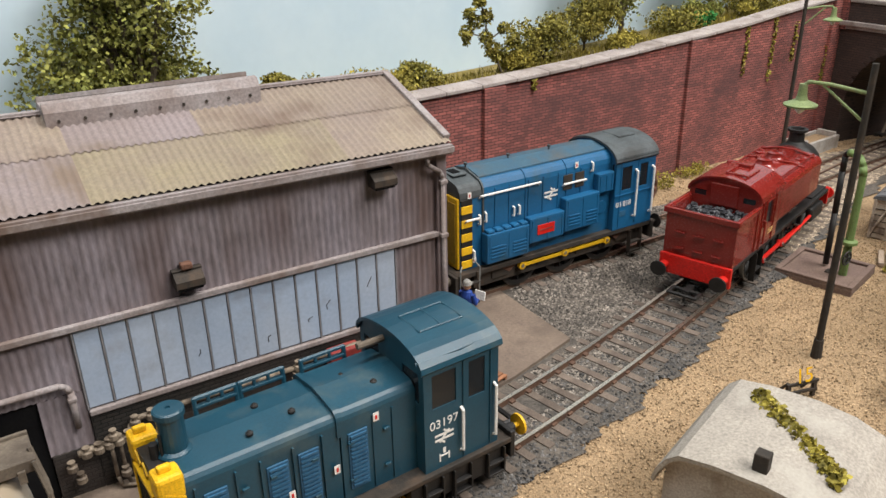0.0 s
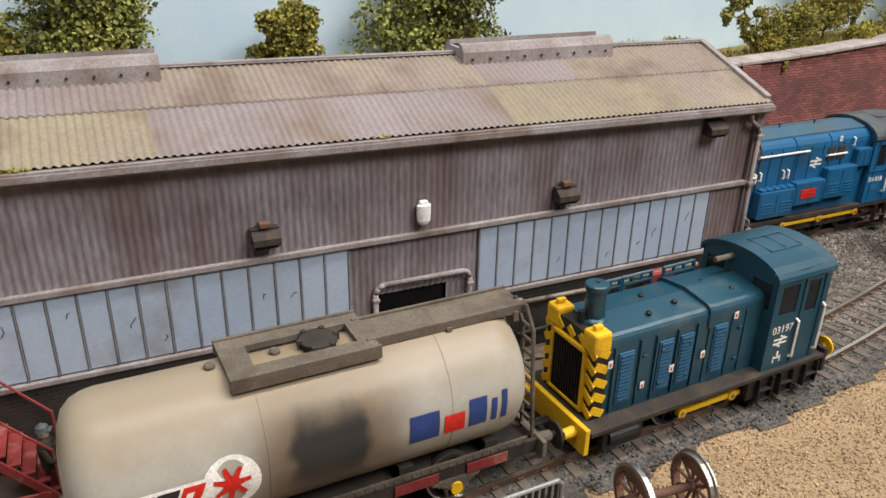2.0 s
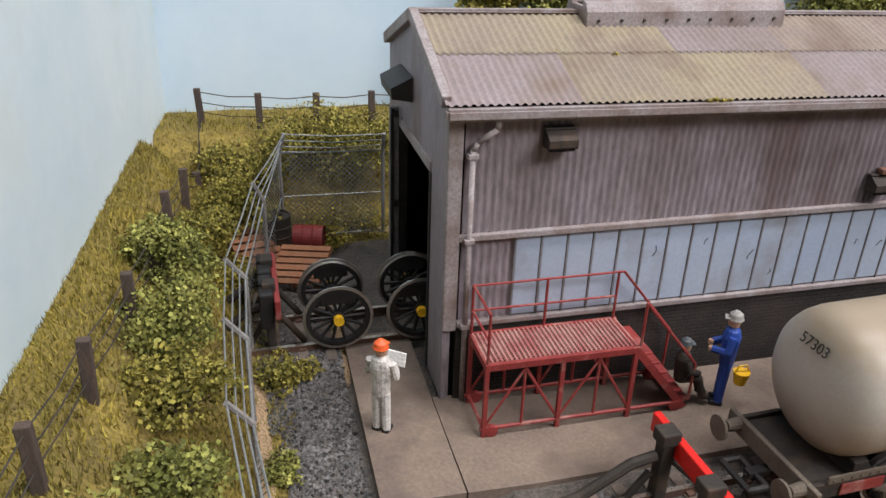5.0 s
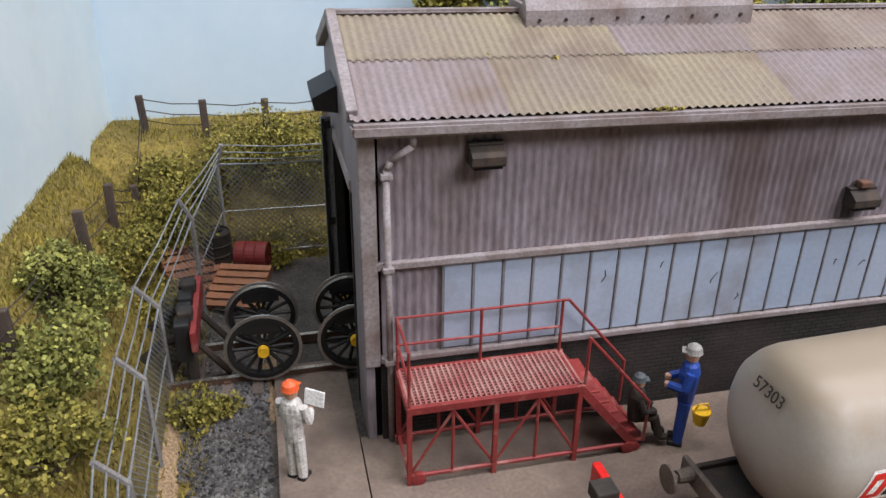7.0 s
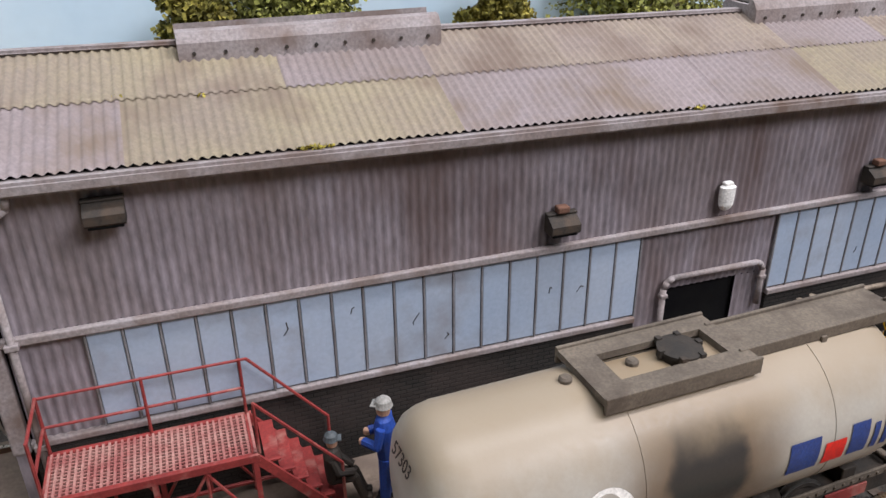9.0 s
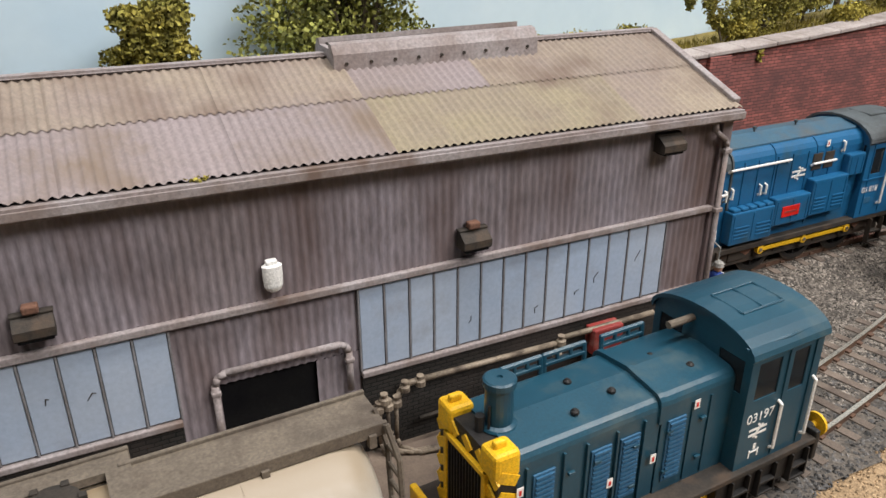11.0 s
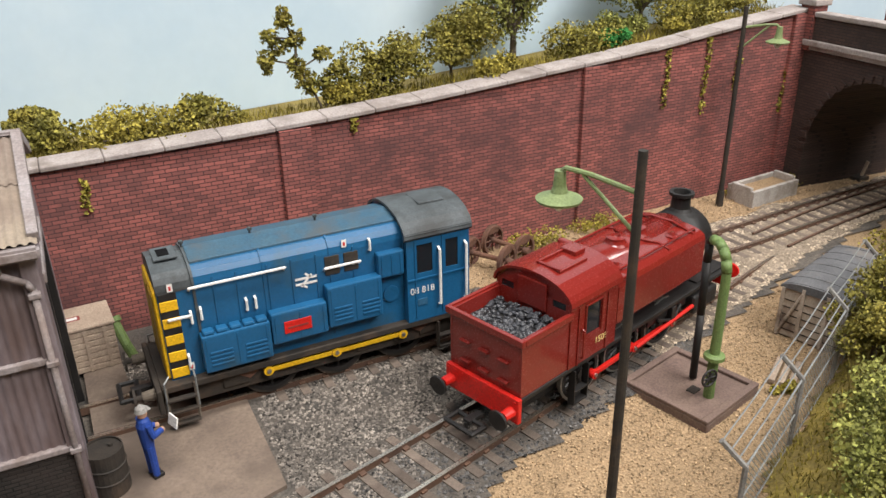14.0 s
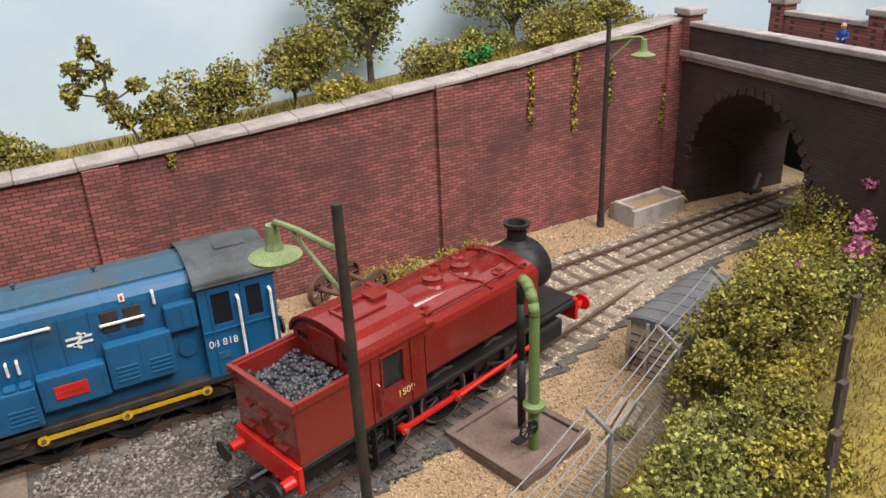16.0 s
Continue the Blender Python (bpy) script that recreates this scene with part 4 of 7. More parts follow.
def buffers(parent, x, d, z, ys, housing, head=BLACK, length=6.0):
    for y in ys:
        bm = B()
        rod(bm, (x, y, z), (x + d * length * 0.6, y, z), 1.7, 12, 1.4)
        b = part("buffer", bm, housing, parent)
        bm = B()
        rod(bm, (x + d * length * 0.6, y, z), (x + d * length, y, z), 0.8, 8)
        rod(bm, (x + d * (length - 0.7), y, z), (x + d * length, y, z), 3.1, 18)
        part("buffer_head", bm, head, b)


def coupling(parent, x, d, z):
    bm = B()
    box(bm, min(x, x + d * 6), max(x, x + d * 6), -1.2, 1.2, z - 0.8, z + 0.8, 0.2)
    part("coupling_bar", bm, BLACK, parent)
    bm = B()
    pipe(bm, [(x + d * 4, -5, z), (x + d * 9, -5, z), (x + d * 9, 5, z), (x + d * 4, 5, z), (x + d * 4, -5, z)], 0.8, 6)
    rod(bm, (x + d * 6, 0, z), (x + d * 6, 0, z - 4), 0.6)
    part("coupling_loop", bm, BLACK, parent)


def rods(parent, xs, y, z, material, thick=0.6):
    bm = B()
    for a, b in zip(xs, xs[1:]):
        box(bm, a, b, y - thick, y + thick, z - 0.75, z + 0.75, 0.15)
    r = part("coupling_rod", bm, material, parent)
    for x in xs:
        bm = B()
        rod(bm, (x, y - 1.0, z), (x, y + 1.0, z), 1.55, 12)
        part("crank_boss", bm, material, r)
        bm = B()
        rod(bm, (x, y - 1.4, z), (x, y - 0.9, z), 0.7, 8)
        part("crank_pin", bm, STEEL, r)


def rail_bar(parent, pts, r, material, name="handrail", label=""):
    return part(name, pipe(B(), pts, r, 6), material, parent, label)


def logo_arrows(parent, x, y, z, s):
    """Plain white double arrow on a side facing -y."""
    bm = B()
    for dz in (0.55, -0.55):
        box(bm, x - 3 * s, x + 3 * s, y - 0.06, y, z + dz * 1.35 * s - 0.33 * s, z + dz * 1.35 * s + 0.33 * s)
    for a, b in (((-1.5, -1.5), (1.6, 1.6)), ((1.4, 0.75), (-0.2, 2.1)), ((-1.4, -0.75), (0.2, -2.1))):
        p, q = Vector((x + a[0] * s, y - 0.03, z + a[1] * s)), Vector((x + b[0] * s, y - 0.03, z + b[1] * s))
        d = q - p
        ang = math.atan2(d.z, d.x)
        box(bm, -d.length / 2, d.length / 2, -0.04, 0.04, -0.3 * s, 0.3 * s, 0, Matrix.Translation((p + q) / 2) @ Matrix.Rotation(-ang, 4, "Y"))
    part("emblem", bm, WHITE, parent, "plain white double arrow shape")


def flash(parent, x, y, z, w=1.5, h=2.3):
    bm = B()
    box(bm, x - w / 2, x + w / 2, y - 0.12, y, z - h / 2, z + h / 2)
    f = part("warning_plate", bm, WHITE, parent, "tiny white and red warning plate")
    bm = B()
    box(bm, x - w * 0.2, x + w * 0.2, y - 0.18, y - 0.1, z - h * 0.3, z + h * 0.2)
    part("warning_mark", bm, SCARLET, f)


def cab_shell(parent, x0, x1, half, z0, z1, top, material, side_holes, end_holes, roof_mat, over=0.8):
    for s in (-1, 1):
        bm = B()
        panel(bm, x0, x1, z0, z1, side_holes, 0.7, at(SIDE, 0, s * half - (0 if s < 0 else 0.7), 0))
        part("cab_side", bm, material, parent)
        for h in side_holes:
            if h[2] > z0 + 1:
                bm = B()
                box(bm, h[0], h[1], s * half + (0.25 if s < 0 else -0.45), s * half + (0.45 if s < 0 else -0.25), h[2], h[3])
                o = part("cab_window", bm, GLASS, parent)
                o.visible_shadow = False
    for x, holes in ((x0, end_holes[0]), (x1 - 0.7, end_holes[1])):
        bm = B()
        panel(bm, -half + 0.7, half - 0.7, z0, z1, holes, 0.7, at(FRONT, x, 0, 0))
        n = 10
        prof = [(half - 0.02, z1)] + [(half * math.cos(math.pi * i / n), z1 + (top - z1) * math.sin(math.pi * i / n)) for i in range(1, n)] + [(-half + 0.02, z1)]
        extrude(bm, prof, x, x + 0.7)
        part("cab_end", bm, material, parent)
        for h in holes:
            bm = B()
            box(bm, x + 0.25, x + 0.45, h[0], h[1], h[2], h[3])
            o = part("end_window", bm, GLASS, parent)
            o.visible_shadow = False
    n = 14
    h2 = half + over
    outer = [(h2 * math.cos(math.pi * i / n), z1 - 0.3 + (top + 0.9 - z1) * math.sin(math.pi * i / n)) for i in range(n + 1)]
    inner = [(y * 0.96, z - 0.8) for y, z in outer[::-1]]
    bm = B()
    extrude(bm, outer + inner, x0 - over, x1 + over)
    return part("cab_roof", bm, roof_mat, parent)


# -- small blue-green shunter --
sh = thing("diesel_shunter", "small blue-green diesel shunter with wasp-striped nose", "locomotive", 63.0, 160.6, 1.0, 3.2)
bm = B()
box(bm, 1, 92, -16, 16, 9.6, 11.2, 0.3)
part("running_plate", bm, SOOT, sh)
bm = B()
box(bm, 4, 90, -10, 10, 4.5, 9.6, 0.3)
box(bm, 60, 90, -15.2, -9, 2.5, 9.6, 0.3)
part("main_frame", bm, BLACK, sh)
for s in (-1, 1):
    for x in (64, 73, 84):
        bm = B()
        for z in (1.8, 5.2):
            box(bm, x, x + 5, s * 15.6 - 1, s * 15.6 + 1, z, z + 0.6, 0.1)
        box(bm, x - 0.4, x, s * 15.6 - 1, s * 15.6 + 1, 1.8, 9.6)
        box(bm, x + 5, x + 5.4, s * 15.6 - 1, s * 15.6 + 1, 1.8, 9.6)
        part("footstep", bm, BLACK, sh)
for x, nm in ((-1, "front_beam"), (91.6, "rear_beam")):
    bm = B()
    box(bm, x, x + 1.6, -16, 16, 4.6, 12.8, 0.3)
    part(nm, bm, YELLOW if x < 0 else BLACK, sh)
buffers(sh, -1, -1, 9.6, (-11, 11), YELLOW)
buffers(sh, 93, 1, 9.6, (-11, 11), BLACK, YELLOW)
coupling(sh, -1, -1, 6)
coupling(sh, 93, 1, 6)
bm = B()
extrude(bm, flat_prof(10.6, 11.2, 36.0, 2.6, 0.9), 8, 44)
hood = part("engine_hood", bm, TEAL, sh, smooth=False)
bm = B()
extrude(bm, flat_prof(10.9, 11.2, 36.6, 2.6, 1.0), 44.3, 65)
part("rear_hood", bm, TEAL, sh)
bm = B()
extrude(bm, flat_prof(11.1, 30, 37.0, 2.6, 1.1), 43.4, 44.8)
part("hood_joint", bm, TEAL, sh)
for i, x in enumerate((12, 26, 33.5, 46)):
    bm = B()
    box(bm, x, x + 5.2, -11.0 - (0.3 if x > 44 else 0), -10.5, 14, 30, 0.15)
    lv = part("louvre_panel", bm, PALEBLUE, sh)
    for k in range(13):
        z = 15 + k * 1.15
        bm = B()
        box(bm, x + 0.5, x + 4.7, -11.45 - (0.3 if x > 44 else 0), -11.0, z, z + 0.55, 0, Matrix.Identity(4))
        part("slat", bm, PALEBLUE, lv)
for x in (10.2, 19, 24.6, 32.2, 39.4, 52.6, 58):
    bm = B()
    box(bm, x, x + 0.45, -11.25, -10.6, 12, 32.5)
    part("door_seam", bm, TEAL, hood)
for x, z in ((20.8, 18), (31, 20.5), (53.5, 32), (8.6, 28), (42.5, 22)):
    flash(sh, x, -11.45, z)
for x in (20, 26.5, 36.5, 45.8, 55.5):
    for z in (16.5, 27):
        bm = B()
        box(bm, x, x + 1.6, -11.7, -11, z, z + 0.7, 0.15)
        part("door_latch", bm, TEAL, hood)
for x, y in ((30, 3), (36, -4), (52, 2), (57, -5), (25, -6)):
    bm = B()
    lathe(bm, [(0.9, 0), (0.9, 0.5), (0.4, 1.0)], 8, Matrix.Translation((x, y, 36.6)))
    part("filler_cap", bm, BLACK, sh)
# nose: frame, grille, stripes
nose = part("nose", extrude(B(), flat_prof(10.9, 11.0, 35.6, 2.0, 0.4), 4.0, 8.2), BLACK, sh)
bm = B()
box(bm, 3.4, 4.1, -6.8, 6.8, 13, 30.5, 0.2)
g = part("radiator_grille", bm, VOID, sh)
bm = B()
for y in np.linspace(-6.2, 6.2, 12):
    box(bm, 3.2, 3.5, y - 0.15, y + 0.15, 13.4, 30.2)
part("grille_bar", bm, BLACK, g)
bm = B()
for a, b, c, d in ((-7.8, -6.6, 12.4, 31.6), (6.6, 7.8, 12.4, 31.6), (-7.8, 7.8, 12.2, 13.2), (-7.8, 7.8, 30.4, 31.6)):
    box(bm, 2.9, 4.0, a, b, c, d, 0.2)
part("grille_frame", bm, YELLOW, sh)
for s in (-1, 1):
    for k in range(5):
        z = 12.5 + k * 4.6
        bm = B()
        box(bm, -0.25, 0.25, -2.2, 2.2, -1.1, 1.1, 0, Matrix.Translation((3.75, s * 9.2, z + 1)) @ Matrix.Rotation(-s * 0.55, 4, "X"))
        part("front_stripe", bm, YELLOW, nose)
        bm = B()
        box(bm, -2.3, 2.3, -0.2, 0.2, -1.15, 1.15, 0, Matrix.Translation((6.1, s * 11.0, z + 1)) @ Matrix.Rotation(0.5, 4, "Y"))
        part("side_stripe", bm, YELLOW, nose)
for k in range(3):
    bm = B()
    box(bm, -0.2, 0.2, -1.6, 1.6, -1, 1, 0, Matrix.Translation((3.8, -5 + k * 5, 33.4)) @ Matrix.Rotation(0.7, 4, "X"))
    part("front_stripe", bm, YELLOW, nose)
for s in (-1, 1):
    bm = B()
    box(bm, 3.2, 9, s * 8.2 - 2.8, s * 8.2 + 2.8, 31.5, 37.6, 0.9)
    part("lamp_box", bm, YELLOW, sh)
    bm = B()
    box(bm, 4.4, 7.2, s * 8.2 - 0.7, s * 8.2 + 0.7, 37.5, 39.2, 0.4)
    part("lamp_bracket", bm, YELLOW, sh)
bm = B()
lathe(bm, [(3.9, 0), (3.6, 0.5), (2.9, 1.0), (2.8, 8.8), (3.3, 9.1), (3.3, 10.4), (2.9, 10.7), (0.6, 10.8), (0.5, 10.4)], 24, Matrix.Translation((10.4, -0.8, 36.2)))
part("exhaust_pipe", bm, TEAL, sh, smooth=False)
bm = B()
rod(bm, (6.2, -0.6, 36), (6.2, -0.6, 39.5), 1.0)
rod(bm, (7.4, -2.0, 36), (7.4, -2.0, 42), 0.3)
part("whistle", bm, BLACK, sh)
for a, b in ((19, 29), (30, 41), (46, 58)):
    bm = B()
    pipe(bm, [(a, 11, 34), (a, 11.4, 38.6), (b, 11.4, 38.6), (b, 11, 34)], 0.6, 6)
    for k in (0.33, 0.66):
        rod(bm, (a + (b - a) * k, 11.3, 36.4), (a + (b - a) * k, 11.4, 38.6), 0.5)
    box(bm, a, b, 10.6, 12, 36.0, 36.8, 0.2)
    part("hood_rail", bm, TEAL, sh)
roof = cab_shell(sh, 65, 88, 14.6, 11.2, 41.2, 46.2, TEAL, [(67.4, 74.6, 29.5, 39), (78.5, 83.6, 28.5, 39)], ([(-12.6, -5.5, 31, 39.4), (5.5, 12.6, 31, 39.4)], [(-12, -3, 31, 39.4), (3, 12, 31, 39.4)]), TEAL)
bm = B()
for a, b in (((70, -6), (83, -6)), ((70, 3), (83, 3)), ((70, -6), (70, 3)), ((76.5, -6), (76.5, 3)), ((83, -6), (83, 3))):
    rod(bm, (a[0], a[1], 46.9 - 0.015 * a[1] ** 2), (b[0], b[1], 46.9 - 0.015 * b[1] ** 2), 0.35, 6)
part("roof_hatch", bm, TEAL, roof)
bm = B()
pipe(bm, [(63.8, -13.2, 43.0), (76, -13.9, 43.2), (89, -13.2, 43.0)], 0.45, 6)
part("rain_strip", bm, TEAL, roof)
bm = B()
rod(bm, (57.5, 3, 42.5), (66, 3, 42.5), 0.9)
part("horn", bm, CROSSGREY, sh)
bm = B()
for x in (76.6, 85.2):
    box(bm, x, x + 0.5, -14.95, -14.5, 12, 40)
part("door_edge", bm, TEAL, sh)
for x, z0, z1 in ((76.0, 14, 27), (86.6, 14, 30)):
    rail_bar(sh, [(x, -14.6, z0), (x, -15.7, z0 + 0.6), (x, -15.7, z1 - 0.6), (x, -14.6, z1)], 0.4, WHITE, "handrail", "white cab handrail")
writing("number", "03197", 3.5, WHITE, sh, near_side(70.8, -14.7, 24.6), "white running number")
logo_arrows(sh, 70.8, -14.65, 20.6, 0.95)
bm = B()
box(bm, 69.2, 72.4, -14.72, -14.6, 14.6, 15.0)
box(bm, 69.2, 69.6, -14.72, -14.6, 13.2, 15.4)
box(bm, 72.0, 72.4, -14.72, -14.6, 13.2, 15.4)
box(bm, 70.4, 71.2, -14.72, -14.6, 15.4, 17.0)
part("depot_mark", bm, WHITE, sh, "small plain pale mark")
for x in (35, 55, 75.5):
    for s in (-1, 1):
        wheel(sh, x, s * 9.2, 6.6, 6.9, s)
rods(sh, (36.5, 56.5, 77), -12.4, 4.6, YELLOW)
bm = B()
for x in (35, 55, 75):
    rod(bm, (x, -9, 6.6), (x, 9, 6.6), 1.0)
    box(bm, x - 3.5, x + 3.5, -10.6, -10.2, 8, 9.4)
part("axles", bm, BLACK, sh)
bm = B()
box(bm, 6, 20, -15, -12.5, 3, 9.5, 0.4)
rod(bm, (8, -13.5, 6.5), (18, -13.5, 6.5), 2.6, 12)
part("air_tank", bm, BLACK, sh)
# seated driver shape inside the cab
bm = B()
lathe(bm, [(1.2, 0), (2.8, 1), (3.0, 6), (2.2, 9), (1.0, 9.6), (1.6, 11), (1.6, 13), (0.6, 14)], 12, Matrix.Translation((71.5, -4, 22)))
part("driver_shape", bm, OVERALL, sh, "plain blue painted figure shape")

# -- tank wagon --
tw = thing("tank_wagon", "grey bogie-less oil tank wagon with brown grime", "tank wagon", -6.2, 158.2, 1.2, 2.3)
tw.scale = (0.972, 1.0, 1.055)
TANK = pmat("tank_barrel", (0.41, 0.395, 0.355), (0.35, 0.33, 0.29), 40, 0.9, 0.42, bump=0.06, dirt=(0.33, 0.285, 0.22), dirt_size=55, dirt_at=0.6, fine_amt=0.05)


def add_barrel_tones(mt):
    """Oil stain round the filler and browner colour towards the belly and crown, with shapes of their own."""
    nt = mt.node_tree
    N, L = nt.nodes, nt.links.new
    bsdf = N["Principled BSDF"]
    src = bsdf.inputs["Base Color"].links[0].from_socket
    tc, sep = N.new("ShaderNodeTexCoord"), N.new("ShaderNodeSeparateXYZ")
    no = N.new("ShaderNodeTexNoise")
    no.inputs["Scale"].default_value, no.inputs["Detail"].default_value = 120, 5
    L(tc.outputs["Object"], sep.inputs[0])
    L(tc.outputs["Object"], no.inputs["Vector"])

    def math_node(op, a, b=0.0):
        n = N.new("ShaderNodeMath")
        n.operation, n.use_clamp = op, op == "MULTIPLY"
        for i, v in enumerate((a, b)):
            if isinstance(v, (int, float)):
                n.inputs[i].default_value = v
            else:
                L(v, n.inputs[i])
        return n.outputs[0]

    def ramp(v, a, b):
        r = N.new("ShaderNodeMapRange")
        r.interpolation_type = "SMOOTHSTEP"
        r.inputs["From Min"].default_value, r.inputs["From Max"].default_value = a, b
        L(v, r.inputs["Value"])
        return r.outputs["Result"]

    def over(col, fac, c):
        m = N.new("ShaderNodeMix")
        m.data_type = "RGBA"
        L(fac, m.inputs["Factor"])
        L(col, m.inputs["A"])
        m.inputs["B"].default_value = (*c, 1)
        return m.outputs["Result"]

    wobble = math_node("MULTIPLY", no.outputs["Fac"], 0.008)
    x = math_node("ADD", sep.outputs["X"], wobble)
    dist = math_node("ABSOLUTE", math_node("SUBTRACT", x, 0.0035))
    brown = math_node("MULTIPLY", ramp(dist, 0.026, 0.008), 0.92)
    col = over(src, brown, (0.115, 0.078, 0.048))
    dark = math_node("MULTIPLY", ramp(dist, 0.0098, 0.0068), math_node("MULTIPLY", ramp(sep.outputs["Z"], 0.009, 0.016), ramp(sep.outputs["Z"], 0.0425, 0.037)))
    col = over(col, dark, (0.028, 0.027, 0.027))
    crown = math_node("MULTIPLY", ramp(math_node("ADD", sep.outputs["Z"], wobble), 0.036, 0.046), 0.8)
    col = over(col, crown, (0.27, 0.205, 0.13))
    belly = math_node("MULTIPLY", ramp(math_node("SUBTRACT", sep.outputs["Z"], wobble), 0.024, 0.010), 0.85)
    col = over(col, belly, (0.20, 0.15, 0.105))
    L(col, bsdf.inputs["Base Color"])


add_barrel_tones(TANK)
TR, TZ = 16.4, 28.0
XA = Matrix.Translation((0, 0, TZ)) @ Matrix.Rotation(radians(90), 4, "Y")
bm = B()
prof = [(0.01, -54)] + [(TR - 3.5 + 3.5 * math.sin(a) if a > 0.3 else (TR - 3.5) * (a / 0.3) * 1.0 + 3.5 * math.sin(a), -52.8 + 2.9 - 2.9 * math.cos(a) - 0.0) for a in np.linspace(0.08, math.pi / 2, 9)]
prof = [(0.01, -54.2), (6, -53.9), (10.5, -53.1), (13.4, -51.8), (15.2, -49.8), (16.0, -47.6), (TR, -45), (TR, 45), (16.0, 47.6), (15.2, 49.8), (13.4, 51.8), (10.5, 53.1), (6, 53.9), (0.01, 54.2)]
lathe(bm, prof, 56, XA)
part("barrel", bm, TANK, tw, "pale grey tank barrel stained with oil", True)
for x in (-14, 30):
    bm = B()
    lathe(bm, [(TR - 1, x - 0.25), (TR + 0.12, x - 0.2), (TR + 0.12, x + 0.2), (TR - 1, x + 0.25)], 56, XA)
    part("barrel_seam", bm, TANK, tw)


def on_barrel(bm, x0, x1, a0, a1, slant=0.0, lift=0.12, n=8):
    """A patch that hugs the near side of the barrel; angles in degrees from straight towards -y, upwards."""
    t = bmesh.new()
    prev = None
    for i in range(n + 1):
        a = radians(a0 + (a1 - a0) * i / n)
        y, z = -(TR + lift) * math.cos(a), TZ + (TR + lift) * math.sin(a)
        o = slant * i / n
        row = (t.verts.new((x0 + o, y, z)), t.verts.new((x1 + o, y, z)))
        if prev:
            t.faces.new((prev[0], prev[1], row[1], row[0]))
        prev = row
    return join(bm, t)


emb = part("white_panel", on_barrel(B(), -45.5, -29, -14, 10, 3.2), WHITE, tw, "white slanted panel with plain coloured blocks")
for x0, mat in ((-44.5, SCARLET), (-39.4, BLACK), (-34.3, SCARLET)):
    part("colour_block", on_barrel(B(), x0, x0 + 4.5, -11, 7.5, 2.5, 0.2), mat, emb)
    part("pale_mark", on_barrel(B(), x0 + 1.5, x0 + 3.0, -7, 3, 1.5, 0.27), WHITE, emb)
t = bmesh.new()
for rad, nm, mat, lift in ((6.2, "white_disc", WHITE, 0.14), (3.2, "red_shape", SCARLET, 0.24)):
    t = bmesh.new()
    c = t.verts.new((-22.3, -(TR + lift) * math.cos(radians(0)), TZ + (TR + lift) * math.sin(radians(0))))
    ring = []
    for i in range(28):
        a = 2 * math.pi * i / 28
        rr = rad if nm == "white_disc" else rad * (1.25 if i % 4 < 2 else 0.6)
        ang = radians(0) + rr * math.sin(a) / TR
        ring.append(t.verts.new((-22.3 + rr * math.cos(a), -(TR + lift) * math.cos(ang), TZ + (TR + lift) * math.sin(ang))))
    for i in range(28):
        t.faces.new((c, ring[i], ring[(i + 1) % 28]))
    part(nm, t, mat, tw, "plain emblem shape")
for x0, w, mat, a1 in ((18.6, 7.6, LOGOBLUE, 20), (27.6, 5.4, SCARLET, 13), (34.2, 4.8, LOGOBLUE, 21), (40.4, 1.5, LOGOBLUE, 17), (43.2, 1.5, LOGOBLUE, 22)):
    part("name_block", on_barrel(B(), x0, x0 + w, -13, a1 - 9, 0, 0.16), mat, tw, "plain coloured block")
part("number_bar", on_barrel(B(), -38, -28, -38, -33, 0, 0.16), SOOT, tw)
writing("number", "57303", 3.4, BLACK, tw, Matrix.Translation((-53.9 * MM, 0.5 * MM, 37.4 * MM)) @ Matrix.Rotation(radians(-90), 4, "Z") @ Matrix.Rotation(radians(68), 4, "X"), "black wagon number on the tank end")
# walkway on the crown
bm = B()
box(bm, 13, 56, -5.0, 5.0, 44.3, 45.4, 0.3)
box(bm, 13, 56, -5.4, -4.6, 43.6, 46.1, 0.2)
box(bm, 13, 56, 4.6, 5.4, 43.6, 46.1, 0.2)
part("walkway", bm, CROSSGREY, tw, "grey-brown walkway board")
bm = B()
panel(bm, -19, 15, -8.5, 8.5, [(-13, 11, -4.2, 4.2)], 1.4, Matrix.Translation((0, 0, 44.4)))
box(bm, -19.2, 15.2, -9, -8.2, 43, 46.3, 0.2)
box(bm, -19.2, 15.2, 8.2, 9, 43, 46.3, 0.2)
part("hatch_platform", bm, CROSSGREY, tw)
bm = B()
box(bm, -13, 11, -4.2, 4.2, 43.0, 43.9)
part("hatch_well", bm, SOOT, tw)
bm = B()
lathe(bm, [(4.0, 0), (4.0, 1.4), (4.4, 1.5), (4.4, 2.2), (1.2, 2.6)], 22, Matrix.Translation((3, 0, 44)))
lid_ = part("manhole_lid", bm, SOOT, tw)
for i in range(6):
    a = i * math.pi / 3
    part("lid_bolt", box(B(), 3 + 4.4 * math.cos(a) - 0.6, 3 + 4.4 * math.cos(a) + 0.6, 4.4 * math.sin(a) - 0.6, 4.4 * math.sin(a) + 0.6, 45, 46.6, 0.1), SOOT, lid_)
for x in (-7, -21.5):
    bm = B()
    lathe(bm, [(1.3, 0), (1.3, 1.6), (0.9, 2.0)], 12, Matrix.Translation((x, 1, 43.4)))
    part("vent_valve", bm, CROSSGREY, tw)
for x in (14, 34, 53):
    for s in (-1, 1):
        bm = B()
        box(bm, x - 0.7, x + 0.7, s * 5.2 - 0.7, s * 5.2 + 0.7, 42, 44.5, 0.1)
        part("walkway_bracket", bm, CROSSGREY, tw)
